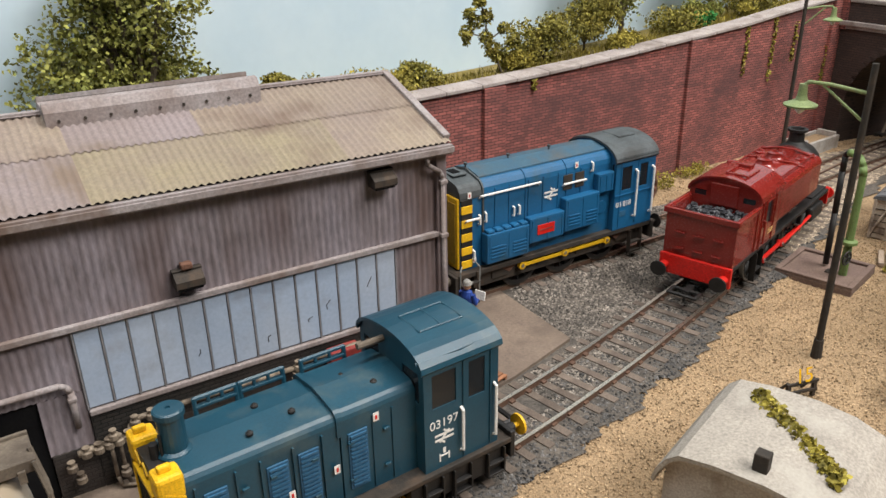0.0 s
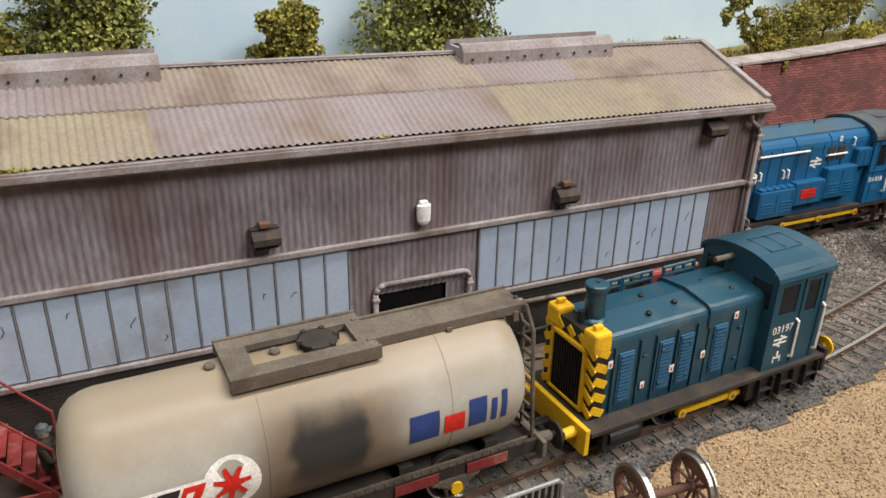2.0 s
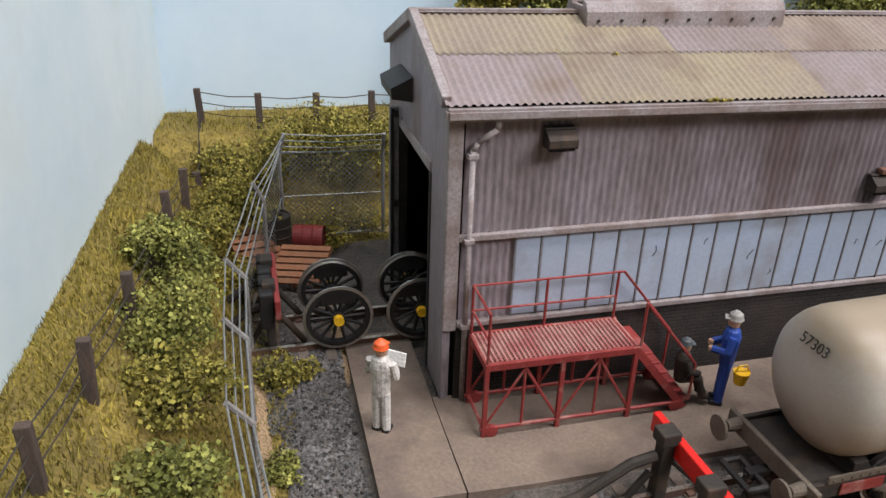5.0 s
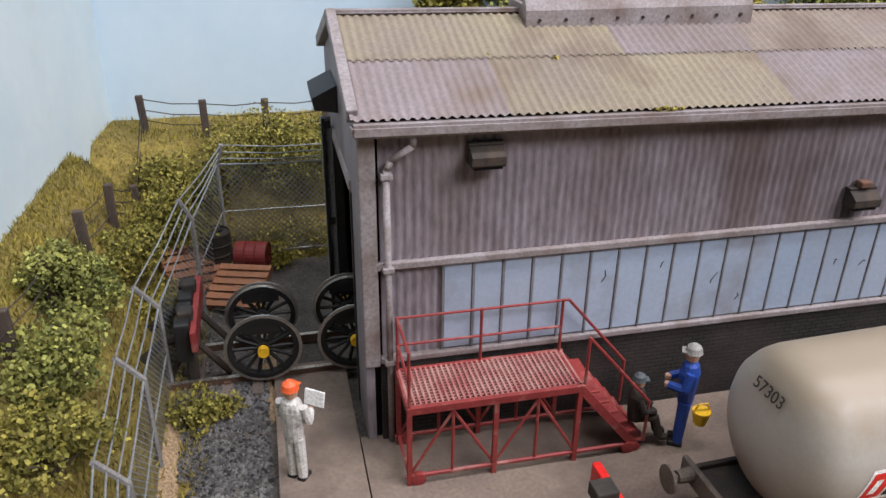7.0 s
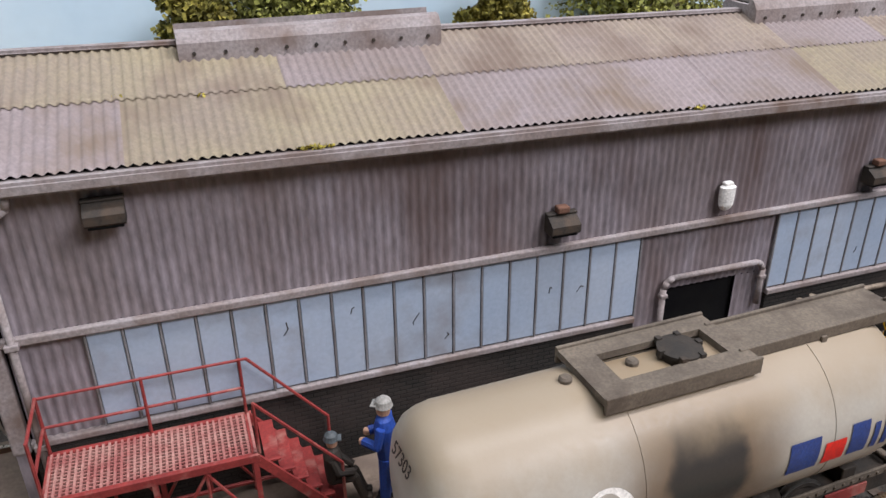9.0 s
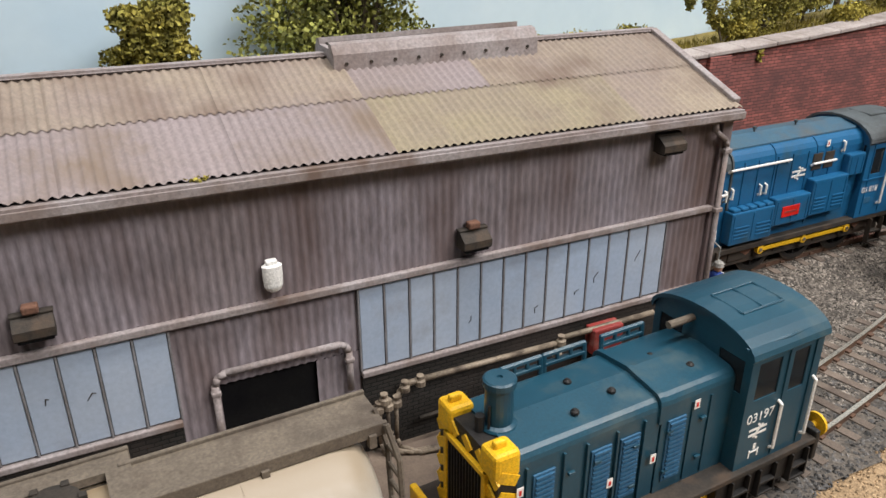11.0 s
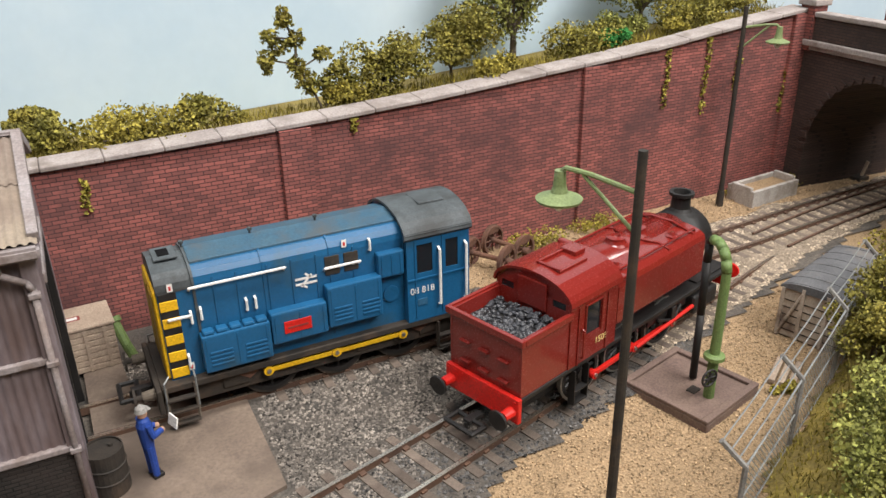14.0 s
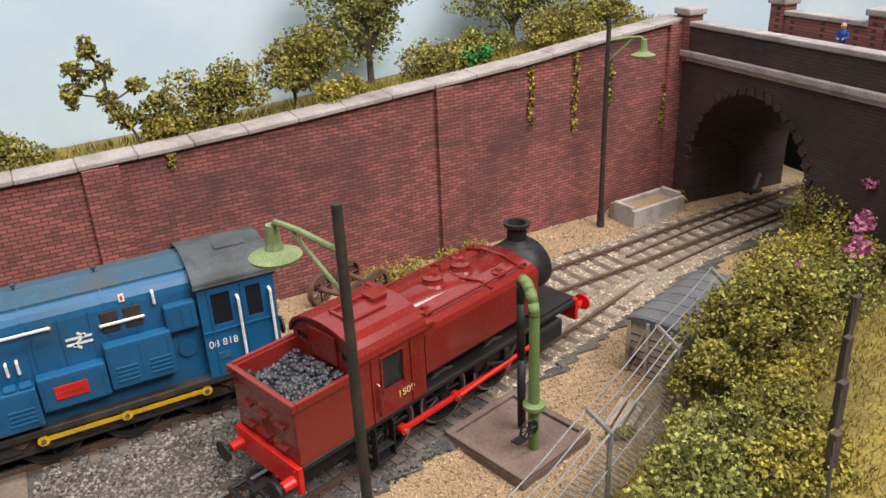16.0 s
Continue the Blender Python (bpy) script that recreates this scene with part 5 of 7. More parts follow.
lad = part("ladder", pipe(B(), [(55.5, -6, 46), (56.6, -8.5, 40), (57, -11, 10)], 0.55, 6), CROSSGREY, tw)
bm = B()
pipe(bm, [(55.5, -1, 46), (56.6, -3.5, 40), (57, -6, 10)], 0.55, 6)
part("ladder_rail", bm, CROSSGREY, lad)
for k in range(9):
    z = 12 + k * 3.5
    f = (40 - z) / 30
    y0 = -8.5 - 2.5 * max(0, f)
    bm = B()
    rod(bm, (56.7, y0, z), (56.7, y0 + 5, z), 0.5)
    part("rung", bm, CROSSGREY, lad)
part("underframe", box(B(), -58, 58, -11.6, 11.6, 8.6, 10.6, 0.2), SOOT, tw)
for y in (-12.8, 11.6):
    part("solebar", box(B(), -58, 58, y, y + 1.2, 7.6, 11.6, 0.2), SOOT, tw)
for x in (-44, -20, 20, 44):
    part("tank_saddle", box(B(), x - 2, x + 2, -11.5, 11.5, 10.5, 14.5, 0.3), SOOT, tw)
bm = B()
box(bm, -54, 54, -13.2, -12.6, 11.7, 13.6, 0.2)
sk = part("skirt", bm, CROSSGREY, tw)
for k in range(44):
    bm = B()
    rod(bm, (-52.5 + k * 2.45, -13.5, 12.6), (-52.5 + k * 2.45, -13.1, 12.6), 0.35, 6)
    part("rivet", bm, CROSSGREY, sk)
for a, b in ((-50, -38), (-33, -22), (-8, 6), (16, 28), (36, 48)):
    bm = B()
    box(bm, a, b, -13.3, -12.85, 8.2, 11.0, 0.1)
    part("red_solebar_panel", bm, RUSTRED, tw)
for x in (-58.8, 57.4):
    bm = B()
    box(bm, x, x + 1.4, -15.5, 15.5, 7.4, 12, 0.3)
    part("headstock", bm, CROSSGREY, tw)
buffers(tw, -58.8, -1, 10.2, (-11.4, 11.4), CROSSGREY, CROSSGREY)
buffers(tw, 58.8, 1, 10.2, (-11.4, 11.4), CROSSGREY, SOOT)
coupling(tw, -58, -1, 6)
for x in (-33, 33):
    for s in (-1, 1):
        wheel(tw, x, s * 9, 6.3, 6.3, s, STEEL, SOOT, 3)
        bm = B()
        box(bm, x - 7, x + 7, s * 12.6 - 0.5, s * 12.6 + 0.5, 7.3, 8.2, 0.2)
        for k in range(4):
            box(bm, x - 6.5 + k * 1.3, x + 6.5 - k * 1.3, s * 12.6 - 0.7, s * 12.6 + 0.7, 7.2 - k * 0.6, 7.8 - k * 0.6)
        pipe(bm, [(x - 3.5, s * 12.6, 8), (x - 2.2, s * 12.6, 3), (x + 2.2, s * 12.6, 3), (x + 3.5, s * 12.6, 8)], 0.5)
        part("leaf_spring", bm, CROSSGREY, tw)
        bm = B()
        rod(bm, (x, s * 12.2, 5.4), (x, s * 14.0, 5.4), 1.7, 12)
        part("axle_box", bm, YELLOW if s < 0 else SOOT, tw)
bm = B()
pipe(bm, [(-24, -12.5, 4.5), (-8, -12.5, 3.5), (10, -12.5, 5.0), (22, -12.5, 3.4)], 0.5)
pipe(bm, [(-28, -11.5, 9), (-10, -11.5, 3), (4, -11.5, 9)], 0.6)
box(bm, -12, 4, -11, -4, 2.5, 7.5, 0.4)
part("brake_gear", bm, SOOT, tw)

# -- blue shunter --
bs = thing("diesel_locomotive", "rail-blue diesel shunter with yellow rods and grimy roof", "locomotive", 194.4, 247.0, 3.2, 0.0)
bs.scale = (1.02, 1.0, 1.045)
bm = B()
box(bm, -1, 98, -14.5, 14.5, 10.6, 12.6, 0.3)
part("running_plate", bm, SOOT, bs)
bm = B()
box(bm, 8, 94, -12, -10, 4.5, 10.6, 0.3)
box(bm, 8, 94, 10, 12, 4.5, 10.6, 0.3)
for x in (20, 42, 62, 84):
    box(bm, x - 4, x + 4, -12.6, -9.6, 6, 11, 0.5)
part("main_frame", bm, SOOT, bs)
bm = B()
for x in (24, 41.5, 62, 80):
    t = bmesh.new()
    v = [t.verts.new(p) for p in ((x - 5, -12.8, 11), (x + 5, -12.8, 11), (x, -12.8, 7.5))]
    t.faces.new(v)
    r = bmesh.ops.extrude_face_region(t, geom=t.faces[:])
    bmesh.ops.translate(t, verts=[g for g in r["geom"] if isinstance(g, bmesh.types.BMVert)], vec=(0, 0.6, 0))
    join(bm, t)
part("spring_hangers", bm, RUST, bs)
for x in (-2.5, 97.5):
    bm = B()
    box(bm, x, x + 1.5, -15.5, 15.5, 5, 12.6, 0.3)
    part("buffer_beam", bm, SOOT, bs)
buffers(bs, -2.5, -1, 9.8, (-11.2, 11.2), CROSSGREY, SOOT)
buffers(bs, 99, 1, 9.8, (-11.2, 11.2), SOOT, SOOT)
coupling(bs, -2.5, -1, 6)
bm = B()
extrude(bm, flat_prof(11.6, 12.6, 45.2, 4.6, 1.6), 12.5, 76)
part("engine_hood", bm, RAILBLUE, bs)
bm = B()
extrude(bm, flat_prof(11.3, 12.6, 44.4, 4.6, 1.4), 2.6, 12.4)
part("radiator_hood", bm, RAILBLUE, bs)
bm = B()
extrude(bm, [(y, z) for y, z in flat_prof(11.5, 39.4, 44.8, 4.6, 1.5)], 2.4, 12.2)
box(bm, 4, 10.5, -4.5, 4.5, 46.0, 46.6, 0.2)
part("radiator_top", bm, ROOFGREY, bs, "grimy dark radiator top")
bm = B()
box(bm, 5.4, 8.6, -2.4, 2.4, 46.5, 46.8)
part("filler_hatch", bm, VOID, bs)
bm = B()
box(bm, 1.6, 2.8, -10.8, 10.8, 13, 40, 0.5)
gr = part("radiator_front", bm, YELLOW, bs, "yellow radiator front")
for y in (-5.2, 5.2):
    bm = B()
    box(bm, 1.3, 1.7, y - 4.2, y + 4.2, 15, 38, 0.1)
    part("grille", bm, pmat("dark_yellow", (0.42, 0.26, 0.02), (0.34, 0.2, 0.02), 3, 0.5, 0.6), gr)
for k in range(5):
    z = 13.4 + k * 5.2
    for s in (-1, 1):
        bm = B()
        box(bm, 2.8, 7.6, s * 11.55 - 0.35, s * 11.55 + 0.35, z, z + 3.0, 0.2)
        part("side_stripe", bm, YELLOW, bs)
        bm = B()
        box(bm, 2.8, 7.6, s * 11.5 - 0.2, s * 11.5 + 0.2, z + 3.0, z + 5.2, 0.1)
        part("dark_stripe", bm, BLACK, bs)
for x in (12.4, 32, 52):
    bm = B()
    extrude(bm, flat_prof(11.85, 14, 45.5, 4.7, 1.7), x - 0.35, x + 0.35)
    part("hood_band", bm, RAILBLUE if x > 13 else ROOFGREY, bs)
    bm = B()
    rod(bm, (x, 0, 46.6), (x, 0, 48.6), 0.35, 6)
    rod(bm, (x, 0, 48.2), (x, 0, 49), 0.7, 8)
    part("lifting_eye", bm, ROOFGREY, bs)
bm = B()
extrude(bm, flat_prof(8, 45.0, 45.8, 0.4, 1.5), 12.8, 75)
part("grimy_crown", bm, pmat("faded_blue_roof", (0.045, 0.10, 0.14), (0.03, 0.085, 0.14), 12, 0.7, 0.6, dirt=(0.07, 0.08, 0.085), dirt_size=14, dirt_at=0.55), bs, "faded grimy hood crown")
for x0, x1, z0, z1, d in ((11.5, 31.5, 14.2, 25.8, 4.0), (31.5, 49, 17.4, 27.4, 3.6), (49, 67, 18.2, 31.5, 3.6), (66, 75, 30, 38.0, 2.8)):
    bm = B()
    box(bm, x0 + 0.2, x1 - 0.2, -11.6 - d, -11.4, z0, z1, 0.5)
    bx = part("equipment_box", bm, RAILBLUE, bs)
    if x0 == 11.5:
        for k in range(5):
            bm = B()
            box(bm, 12.4 + k * 3.8, 15.6 + k * 3.8, -15.2, -12, 25.7, 27.0, 0.5)
            part("box_lid", bm, RAILBLUE, bx)
    if x0 in (11.5, 49):
        for k in range(4):
            for q in (0, 1):
                bm = B()
                xx = x0 + 2 + q * (x1 - x0) * 0.5
                box(bm, xx, xx + (x1 - x0) * 0.32, -11.6 - d - 0.3, -11.5 - d, z0 + 2 + k * 1.3, z0 + 2.6 + k * 1.3, 0.1)
                part("louvre", bm, RAILBLUE, bx)
    for xx in (x0 + 1.2, (x0 + x1) / 2, x1 - 1.6):
        bm = B()
        box(bm, xx, xx + 0.5, -11.8 - d, -11.5 - d, z0 + 1, z1 - 1)
        part("box_seam", bm, RAILBLUE, bx)
bm = B()
box(bm, 35.3, 43.6, -15.5, -15.15, 20.4, 24.2, 0.1)
part("nameplate", bm, SCARLET, bs, "red nameplate with pale bar")
bm = B()
box(bm, 36.4, 42.5, -15.6, -15.48, 21.9, 22.5)
part("plate_bar", bm, RUSTRED, bs)
for x in (17.5, 24, 33, 40, 47.5, 59):
    bm = B()
    box(bm, x, x + 0.4, -11.9, -11.5, 27, 41.5)
    part("door_seam", bm, RAILBLUE, bs)
for a, b, z in ((11, 38, 40), (50, 61, 36.8), (4.5, 10, 32)):
    rail_bar(bs, [(a, -11.6, z - 1), (a, -12.8, z), (b, -12.8, z), (b, -11.6, z - 1)], 0.42, WHITE, "handrail", "white hood handrail")
for x, z in ((10.5, 31), (13.2, 31.5), (26, 31), (28.6, 31), (64.5, 41), (8, 18)):
    rail_bar(bs, [(x, -11.5, z - 1.8), (x, -12.6, z - 1.5), (x, -12.6, z + 1.5), (x, -11.5, z + 1.8)], 0.4, WHITE, "door_handle", "white door handle")
for a, b in ((50.2, 54.8), (56.2, 60.8)):
    bm = B()
    box(bm, a, b, -11.95, -11.5, 34, 40, 0.2)
    part("vent_grille", bm, SOOT, bs)
logo_arrows(bs, 44.2, -11.75, 34.0, 1.1)
flash(bs, 6.2, -11.9, 41)
flash(bs, 56.6, -11.75, 43)
flash(bs, 8.4, -11.9, 16)
roof = cab_shell(bs, 75.5, 97.5, 14.6, 12.6, 41.5, 47.8, RAILBLUE, [(79, 84.4, 29, 38.5), (89, 93.4, 29, 38.5)], ([(-13.2, -12.2, 31, 40), (12.2, 13.2, 31, 40)], [(-12, -3, 30, 40), (3, 12, 30, 40)]), ROOFGREY)
bm = B()
box(bm, 84, 93, -6, 4, 47.6, 48.5, 0.3)
part("roof_hatch", bm, ROOFGREY, roof)
bm = B()
pipe(bm, [(75, -14.9, 42.2), (98, -14.9, 42.2)], 0.4)
part("rain_strip", bm, ROOFGREY, roof)
bm = B()
for x in (78.2, 87.6):
    box(bm, x, x + 0.4, -14.9, -14.5, 14, 40.5)
box(bm, 75.6, 97.4, -14.95, -14.5, 26.9, 27.4)
part("cab_beading", bm, RAILBLUE, bs)
for x in (86.4, 95.8):
    rail_bar(bs, [(x, -14.6, 17), (x, -16, 17.6), (x, -16, 36), (x, -14.6, 36.6)], 0.45, WHITE, "handrail", "white cab handrail")
writing("number", "08 818", 3.1, WHITE, bs, near_side(80.6, -14.75, 23.2), "white running number")
bm = B()
box(bm, 78.8, 82.2, -14.8, -14.6, 18, 20.2)
part("data_panel", bm, PALEBLUE, bs)
bm = B()
lathe(bm, [(2.7, 0), (2.7, 0.5), (2.2, 0.6)], 20, Matrix.Translation((71, -11.6, 23)) @ Matrix.Rotation(radians(90), 4, "X"))
part("round_plate", bm, RAILBLUE, bs)
for s in (-1, 1):
    st = part("steps", pipe(B(), [(0, s * 15, 12.6), (0, s * 15, 0.5), (8, s * 15, 0.5), (8, s * 15, 12.6)], 0.5), CROSSGREY, bs)
    for z in (0.6, 4.5, 8.5):
        bm = B()
        box(bm, 0, 8, s * 15 - 1.3, s * 15 + 0.6, z, z + 0.6, 0.1)
        part("step_tread", bm, SOOT, st)
    rail_bar(bs, [(-0.2, s * 15.2, 5), (-0.2, s * 15.5, 14.5), (1.5, s * 13.8, 15.5)], 0.28, GALV)
    rail_bar(bs, [(8.4, s * 15.2, 5), (8.4, s * 15.5, 14.5), (8.4, s * 12.5, 15.5)], 0.28, GALV)
    bm = B()
    for z in (1, 5):
        box(bm, 86, 92, s * 14.5 - 1, s * 14.5 + 1, z, z + 0.6, 0.1)
    box(bm, 85.6, 86, s * 14.5 - 1, s * 14.5 + 1, 1, 10.6)
    box(bm, 92, 92.4, s * 14.5 - 1, s * 14.5 + 1, 1, 10.6)
    part("cab_steps", bm, SOOT, bs)
for x in (31, 52.5, 74):
    for s in (-1, 1):
        wheel(bs, x, s * 9.0, 8.6, 8.8, s, SOOT, BLACK, 12)
        bm = B()
        rod(bm, (x - 1, s * 12.8, 8), (x - 1, s * 10, 8), 2.4, 12)
        part("axle_end", bm, SOOT, bs)
rods(bs, (29.5, 51, 73.5), -13.2, 9.0, YELLOW)

# -- maroon tank engine --
te = thing("tank_engine", "maroon pannier tank steam engine with red buffer beams", "locomotive", 276.0, 192.0, 1.0, 16.6)
te.scale = (1.0, 1.06, 0.935)
for x, nm in ((-1, "rear_beam"), (116, "front_beam")):
    bm = B()
    box(bm, x, x + 1.6, -13.5, 13.5, 8.6, 17.2, 0.3)
    b = part(nm, bm, SCARLET, te)
    for k in range(10):
        for z in (9.6, 16.2):
            xx = x - 0.15 if x < 0 else x + 1.75
            bm = B()
            rod(bm, (xx - 0.15, -12.3 + k * 2.73, z), (xx + 0.15, -12.3 + k * 2.73, z), 0.3, 6)
            part("rivet", bm, SCARLET, b)
buffers(te, -1, -1, 12.4, (-11.2, 11.2), SCARLET, BLACK)
buffers(te, 117.6, 1, 12.4, (-11.2, 11.2), SCARLET, SCARLET)
coupling(te, -1, -1, 5.2)
bm = B()
box(bm, 0.6, 116, -13.4, 13.4, 15.4, 17.0, 0.3)
part("footplate", bm, BLACK, te)
bm = B()
box(bm, 4, 112, -7, 7, 5, 15.4, 0.4)
part("main_frame", bm, BLACK, te)
bunk = part("bunker", box(B(), 0.6, 1.6, -13, 13, 17, 36.5), MAROON, te)
for y0, y1 in ((-13, -12), (12, 13)):
    part("bunker_side", box(B(), 1.6, 25, y0, y1, 17, 36.5), MAROON, te)
for x0, x1, y0, y1 in ((-0.5, 1.0, -14, 14), (1.0, 22, -14, -12.8), (1.0, 22, 12.8, 14)):
    part("bunker_rim", box(B(), x0, x1, y0, y1, 34.8, 37.2, 0.3), MAROON, te)
for z in (20, 27):
    for y in (-7, 0, 7):
        bm = B()
        box(bm, -0.6, 0.7, y - 1.8, y + 1.8, z, z + 0.7, 0.1)
        part("bunker_step", bm, MAROON, bunk)
for k in range(16):
    for yy in (-12.2, 12.2):
        bm = B()
        rod(bm, (0.4, yy, 18 + k * 1.05), (0.7, yy, 18 + k * 1.05), 0.22, 5)
        part("rivet", bm, MAROON, bunk)
bm = B()
box(bm, 1.6, 21, -12, 12, 24, 31.5)
part("bunker_floor", bm, BLACK, te)
rng = np.random.default_rng(3)
bm = B()
for k in range(520):
    x, y = rng.uniform(2.4, 20), rng.uniform(-11.3, 11.3)
    r = rng.uniform(0.5, 1.05)
    t = bmesh.new()
    bmesh.ops.create_icosphere(t, subdivisions=1, radius=r)
    for v in t.verts:
        v.co *= rng.uniform(0.75, 1.2)
    join(bm, t, Matrix.Translation((x, y, 32.0 + 0.8 * math.sin(x * 0.4) + rng.uniform(-0.4, 0.6))))
tagged(part("coal_load", bm, COAL, te), "", "", kind="")
roof = cab_shell(te, 21, 44, 13.4, 17, 39.4, 46.2, MAROON, [(28.5, 35.5, 26, 36.5)], ([(-11.5, -7, 37, 41.5), (7, 11.5, 37, 41.5)], [(-11, -7, 38, 41), (7, 11, 38, 41)]), MAROON)
for h in ((-6, 6),):
    bm = B()
    box(bm, 20.3, 21.1, -5.2, 5.2, 34, 43.6, 0.4)
    part("back_plate", bm, MAROON, te)
for k in range(17):
    a = math.pi * (k + 0.5) / 17
    bm = B()
    rod(bm, (20.7, 12.6 * math.cos(a), 38.8 + 6.6 * math.sin(a)), (21.1, 12.6 * math.cos(a), 38.8 + 6.6 * math.sin(a)), 0.25, 5)
    part("rivet", bm, MAROON, te)
bm = B()
box(bm, 25, 38, -6.2, -5.4, 46.0, 47.0, 0.2)
box(bm, 25, 38, 1.4, 2.2, 46.7, 47.7, 0.2)
box(bm, 25, 26, -6, 2, 46.6, 47.5, 0.2)
box(bm, 36.5, 41.5, -3, 2.6, 46.6, 48.2, 0.3)
part("roof_ventilator", bm, MAROON, roof)
for s in (-1, 1):
    part("window_beading", pipe(B(), [(28, s * 13.6, 25.5), (28, s * 13.6, 37), (36, s * 13.6, 37), (36, s * 13.6, 25.5)], 0.35), MAROON, te)
    for x in (24.5, 38.5):
        part("cab_beading", box(B(), x, x + 0.5, s * 13.5 - 0.3, s * 13.5 + 0.3, 17, 37.5), MAROON, te)
rail_bar(te, [(26.4, -13.5, 19), (26.4, -14.4, 19.5), (26.4, -14.4, 29), (26.4, -13.5, 29.5)], 0.35, MAROON)
for s in (-1, 1):
    prof = [(s * 4, 22.5), (s * 13.0, 22.5), (s * 13.4, 23.5), (s * 13.4, 36.5), (s * 12.8, 38.2), (s * 11.2, 39.4), (s * 8, 40.2), (s * 4, 40.6)]
    bm = B()
    extrude(bm, prof if s > 0 else prof[::-1], 44.4, 95)
    part("pannier_tank", bm, MAROON, te, smooth=False)
bm = B()
lathe(bm, [(9.6, 44), (9.6, 95)], 32, Matrix.Translation((0, 0, 32.4)) @ Matrix.Rotation(radians(90), 4, "Y"))
part("boiler", bm, MAROON, te, smooth=True)
bm = B()
lathe(bm, [(0.5, 110), (4, 109.4), (8.6, 108), (9.9, 107), (9.9, 95)], 32, Matrix.Translation((0, 0, 32.0)) @ Matrix.Rotation(radians(90), 4, "Y"))
part("smokebox", bm, BLACK, te, smooth=True)
bm = B()
lathe(bm, [(5.2, 0), (4.0, 0.8), (3.3, 2.0), (3.1, 6.4), (3.4, 6.6), (4.2, 7.0), (4.2, 8.2), (3.0, 8.2), (2.6, 6)], 24, Matrix.Translation((101.5, 0, 40.9)))
part("chimney", bm, BLACK, te)
for x, y in ((62, 0), (74, 0)):
    bm = B()
    lathe(bm, [(4.2, 0), (3.4, 0.8), (3.0, 1.8), (3.0, 2.6), (1.6, 3.1), (1.2, 2.2)], 18, Matrix.Translation((x, y, 41.4)))
    part("dome", bm, MAROON, te)
for x in (50, 82):
    for s in (-1, 1):
        bm = B()
        lathe(bm, [(2.2, 0), (2.2, 0.8), (1.2, 1.2), (0.7, 2.2)], 12, Matrix.Translation((x, s * 8.2, 39.8)))
        part("tank_filler", bm, MAROON, te)
for s in (-1, 1):
    bm = B()
    pipe(bm, [(48, s * 10.6, 39.4), (48.4, s * 10.4, 40.6), (92, s * 10.4, 40.6), (92.4, s * 10.6, 39.4)], 0.4)
    part("tank_rail", bm, MAROON, te)
    bm = B()
    pipe(bm, [(70, s * 3, 41.6), (74, s * 8, 40.4), (74, s * 12.2, 39.2)], 0.6)
    part("feed_pipe", bm, MAROON, te)
bm = B()
pipe(bm, [(45.5, -13.0, 38.8), (45.5, -9, 40.8), (45.5, 9, 40.8), (45.5, 13.0, 38.8)], 0.8)
box(bm, 44.8, 48.5, -13.6, -10.5, 38.4, 39.9, 0.3)
part("tank_strap", bm, MAROON, te)
bm = B()
pipe(bm, [(90, -11.5, 39.6), (90, -4, 41.8), (90, 4, 41.8), (90, 11.5, 39.6)], 0.6)
part("tank_strap", bm, MAROON, te)
bm = B()
box(bm, 43.5, 46, 3, 9, 41, 46.5, 0.8)
part("whistle_shield", bm, MAROON, te)
writing("number", "1509", 3.2, CREAM, te, near_side(36.2, -13.65, 22.0), "small cream running number")
for x in (32, 54, 77):
    for s in (-1, 1):
        wheel(te, x, s * 9.2, 8.6, 8.8, s, STEEL, BLACK, 14)
rods(te, (35, 56.5, 79.5), -12.6, 8.2, SCARLET)
bm = B()
box(bm, 92, 108, -14.2, -8.4, 6.2, 13.6, 1.2)
box(bm, 92, 108, 8.4, 14.2, 6.2, 13.6, 1.2)
part("cylinder_block", bm, BLACK, te)
bm = B()
pipe(bm, [(57, -13.6, 8.4), (92, -13.4, 10)], 0.7)
part("connecting_rod", bm, SCARLET, te)
bm = B()
pipe(bm, [(70, -12.8, 13), (80, -13.0, 9), (84, -13, 14)], 0.6)
box(bm, 66, 90, -11.8, -11, 11, 14.6, 0.2)
box(bm, 78, 80.5, -13.6, -11, 8, 15, 0.3)
part("valve_gear", bm, BLACK, te)
bm = B()
for z in (2.5, 7.0):
    box(bm, 24, 30, -14.2, -12, z, z + 0.6, 0.1)
box(bm, 23.6, 24, -14.2, -12, 2.5, 15.4)
box(bm, 30, 30.4, -14.2, -12, 2.5, 15.4)
part("cab_steps", bm, BLACK, te)
bm = B()
box(bm, 96, 117, -12, 12, 17.0, 17.8, 0.2)
part("front_platform", bm, BLACK, te)


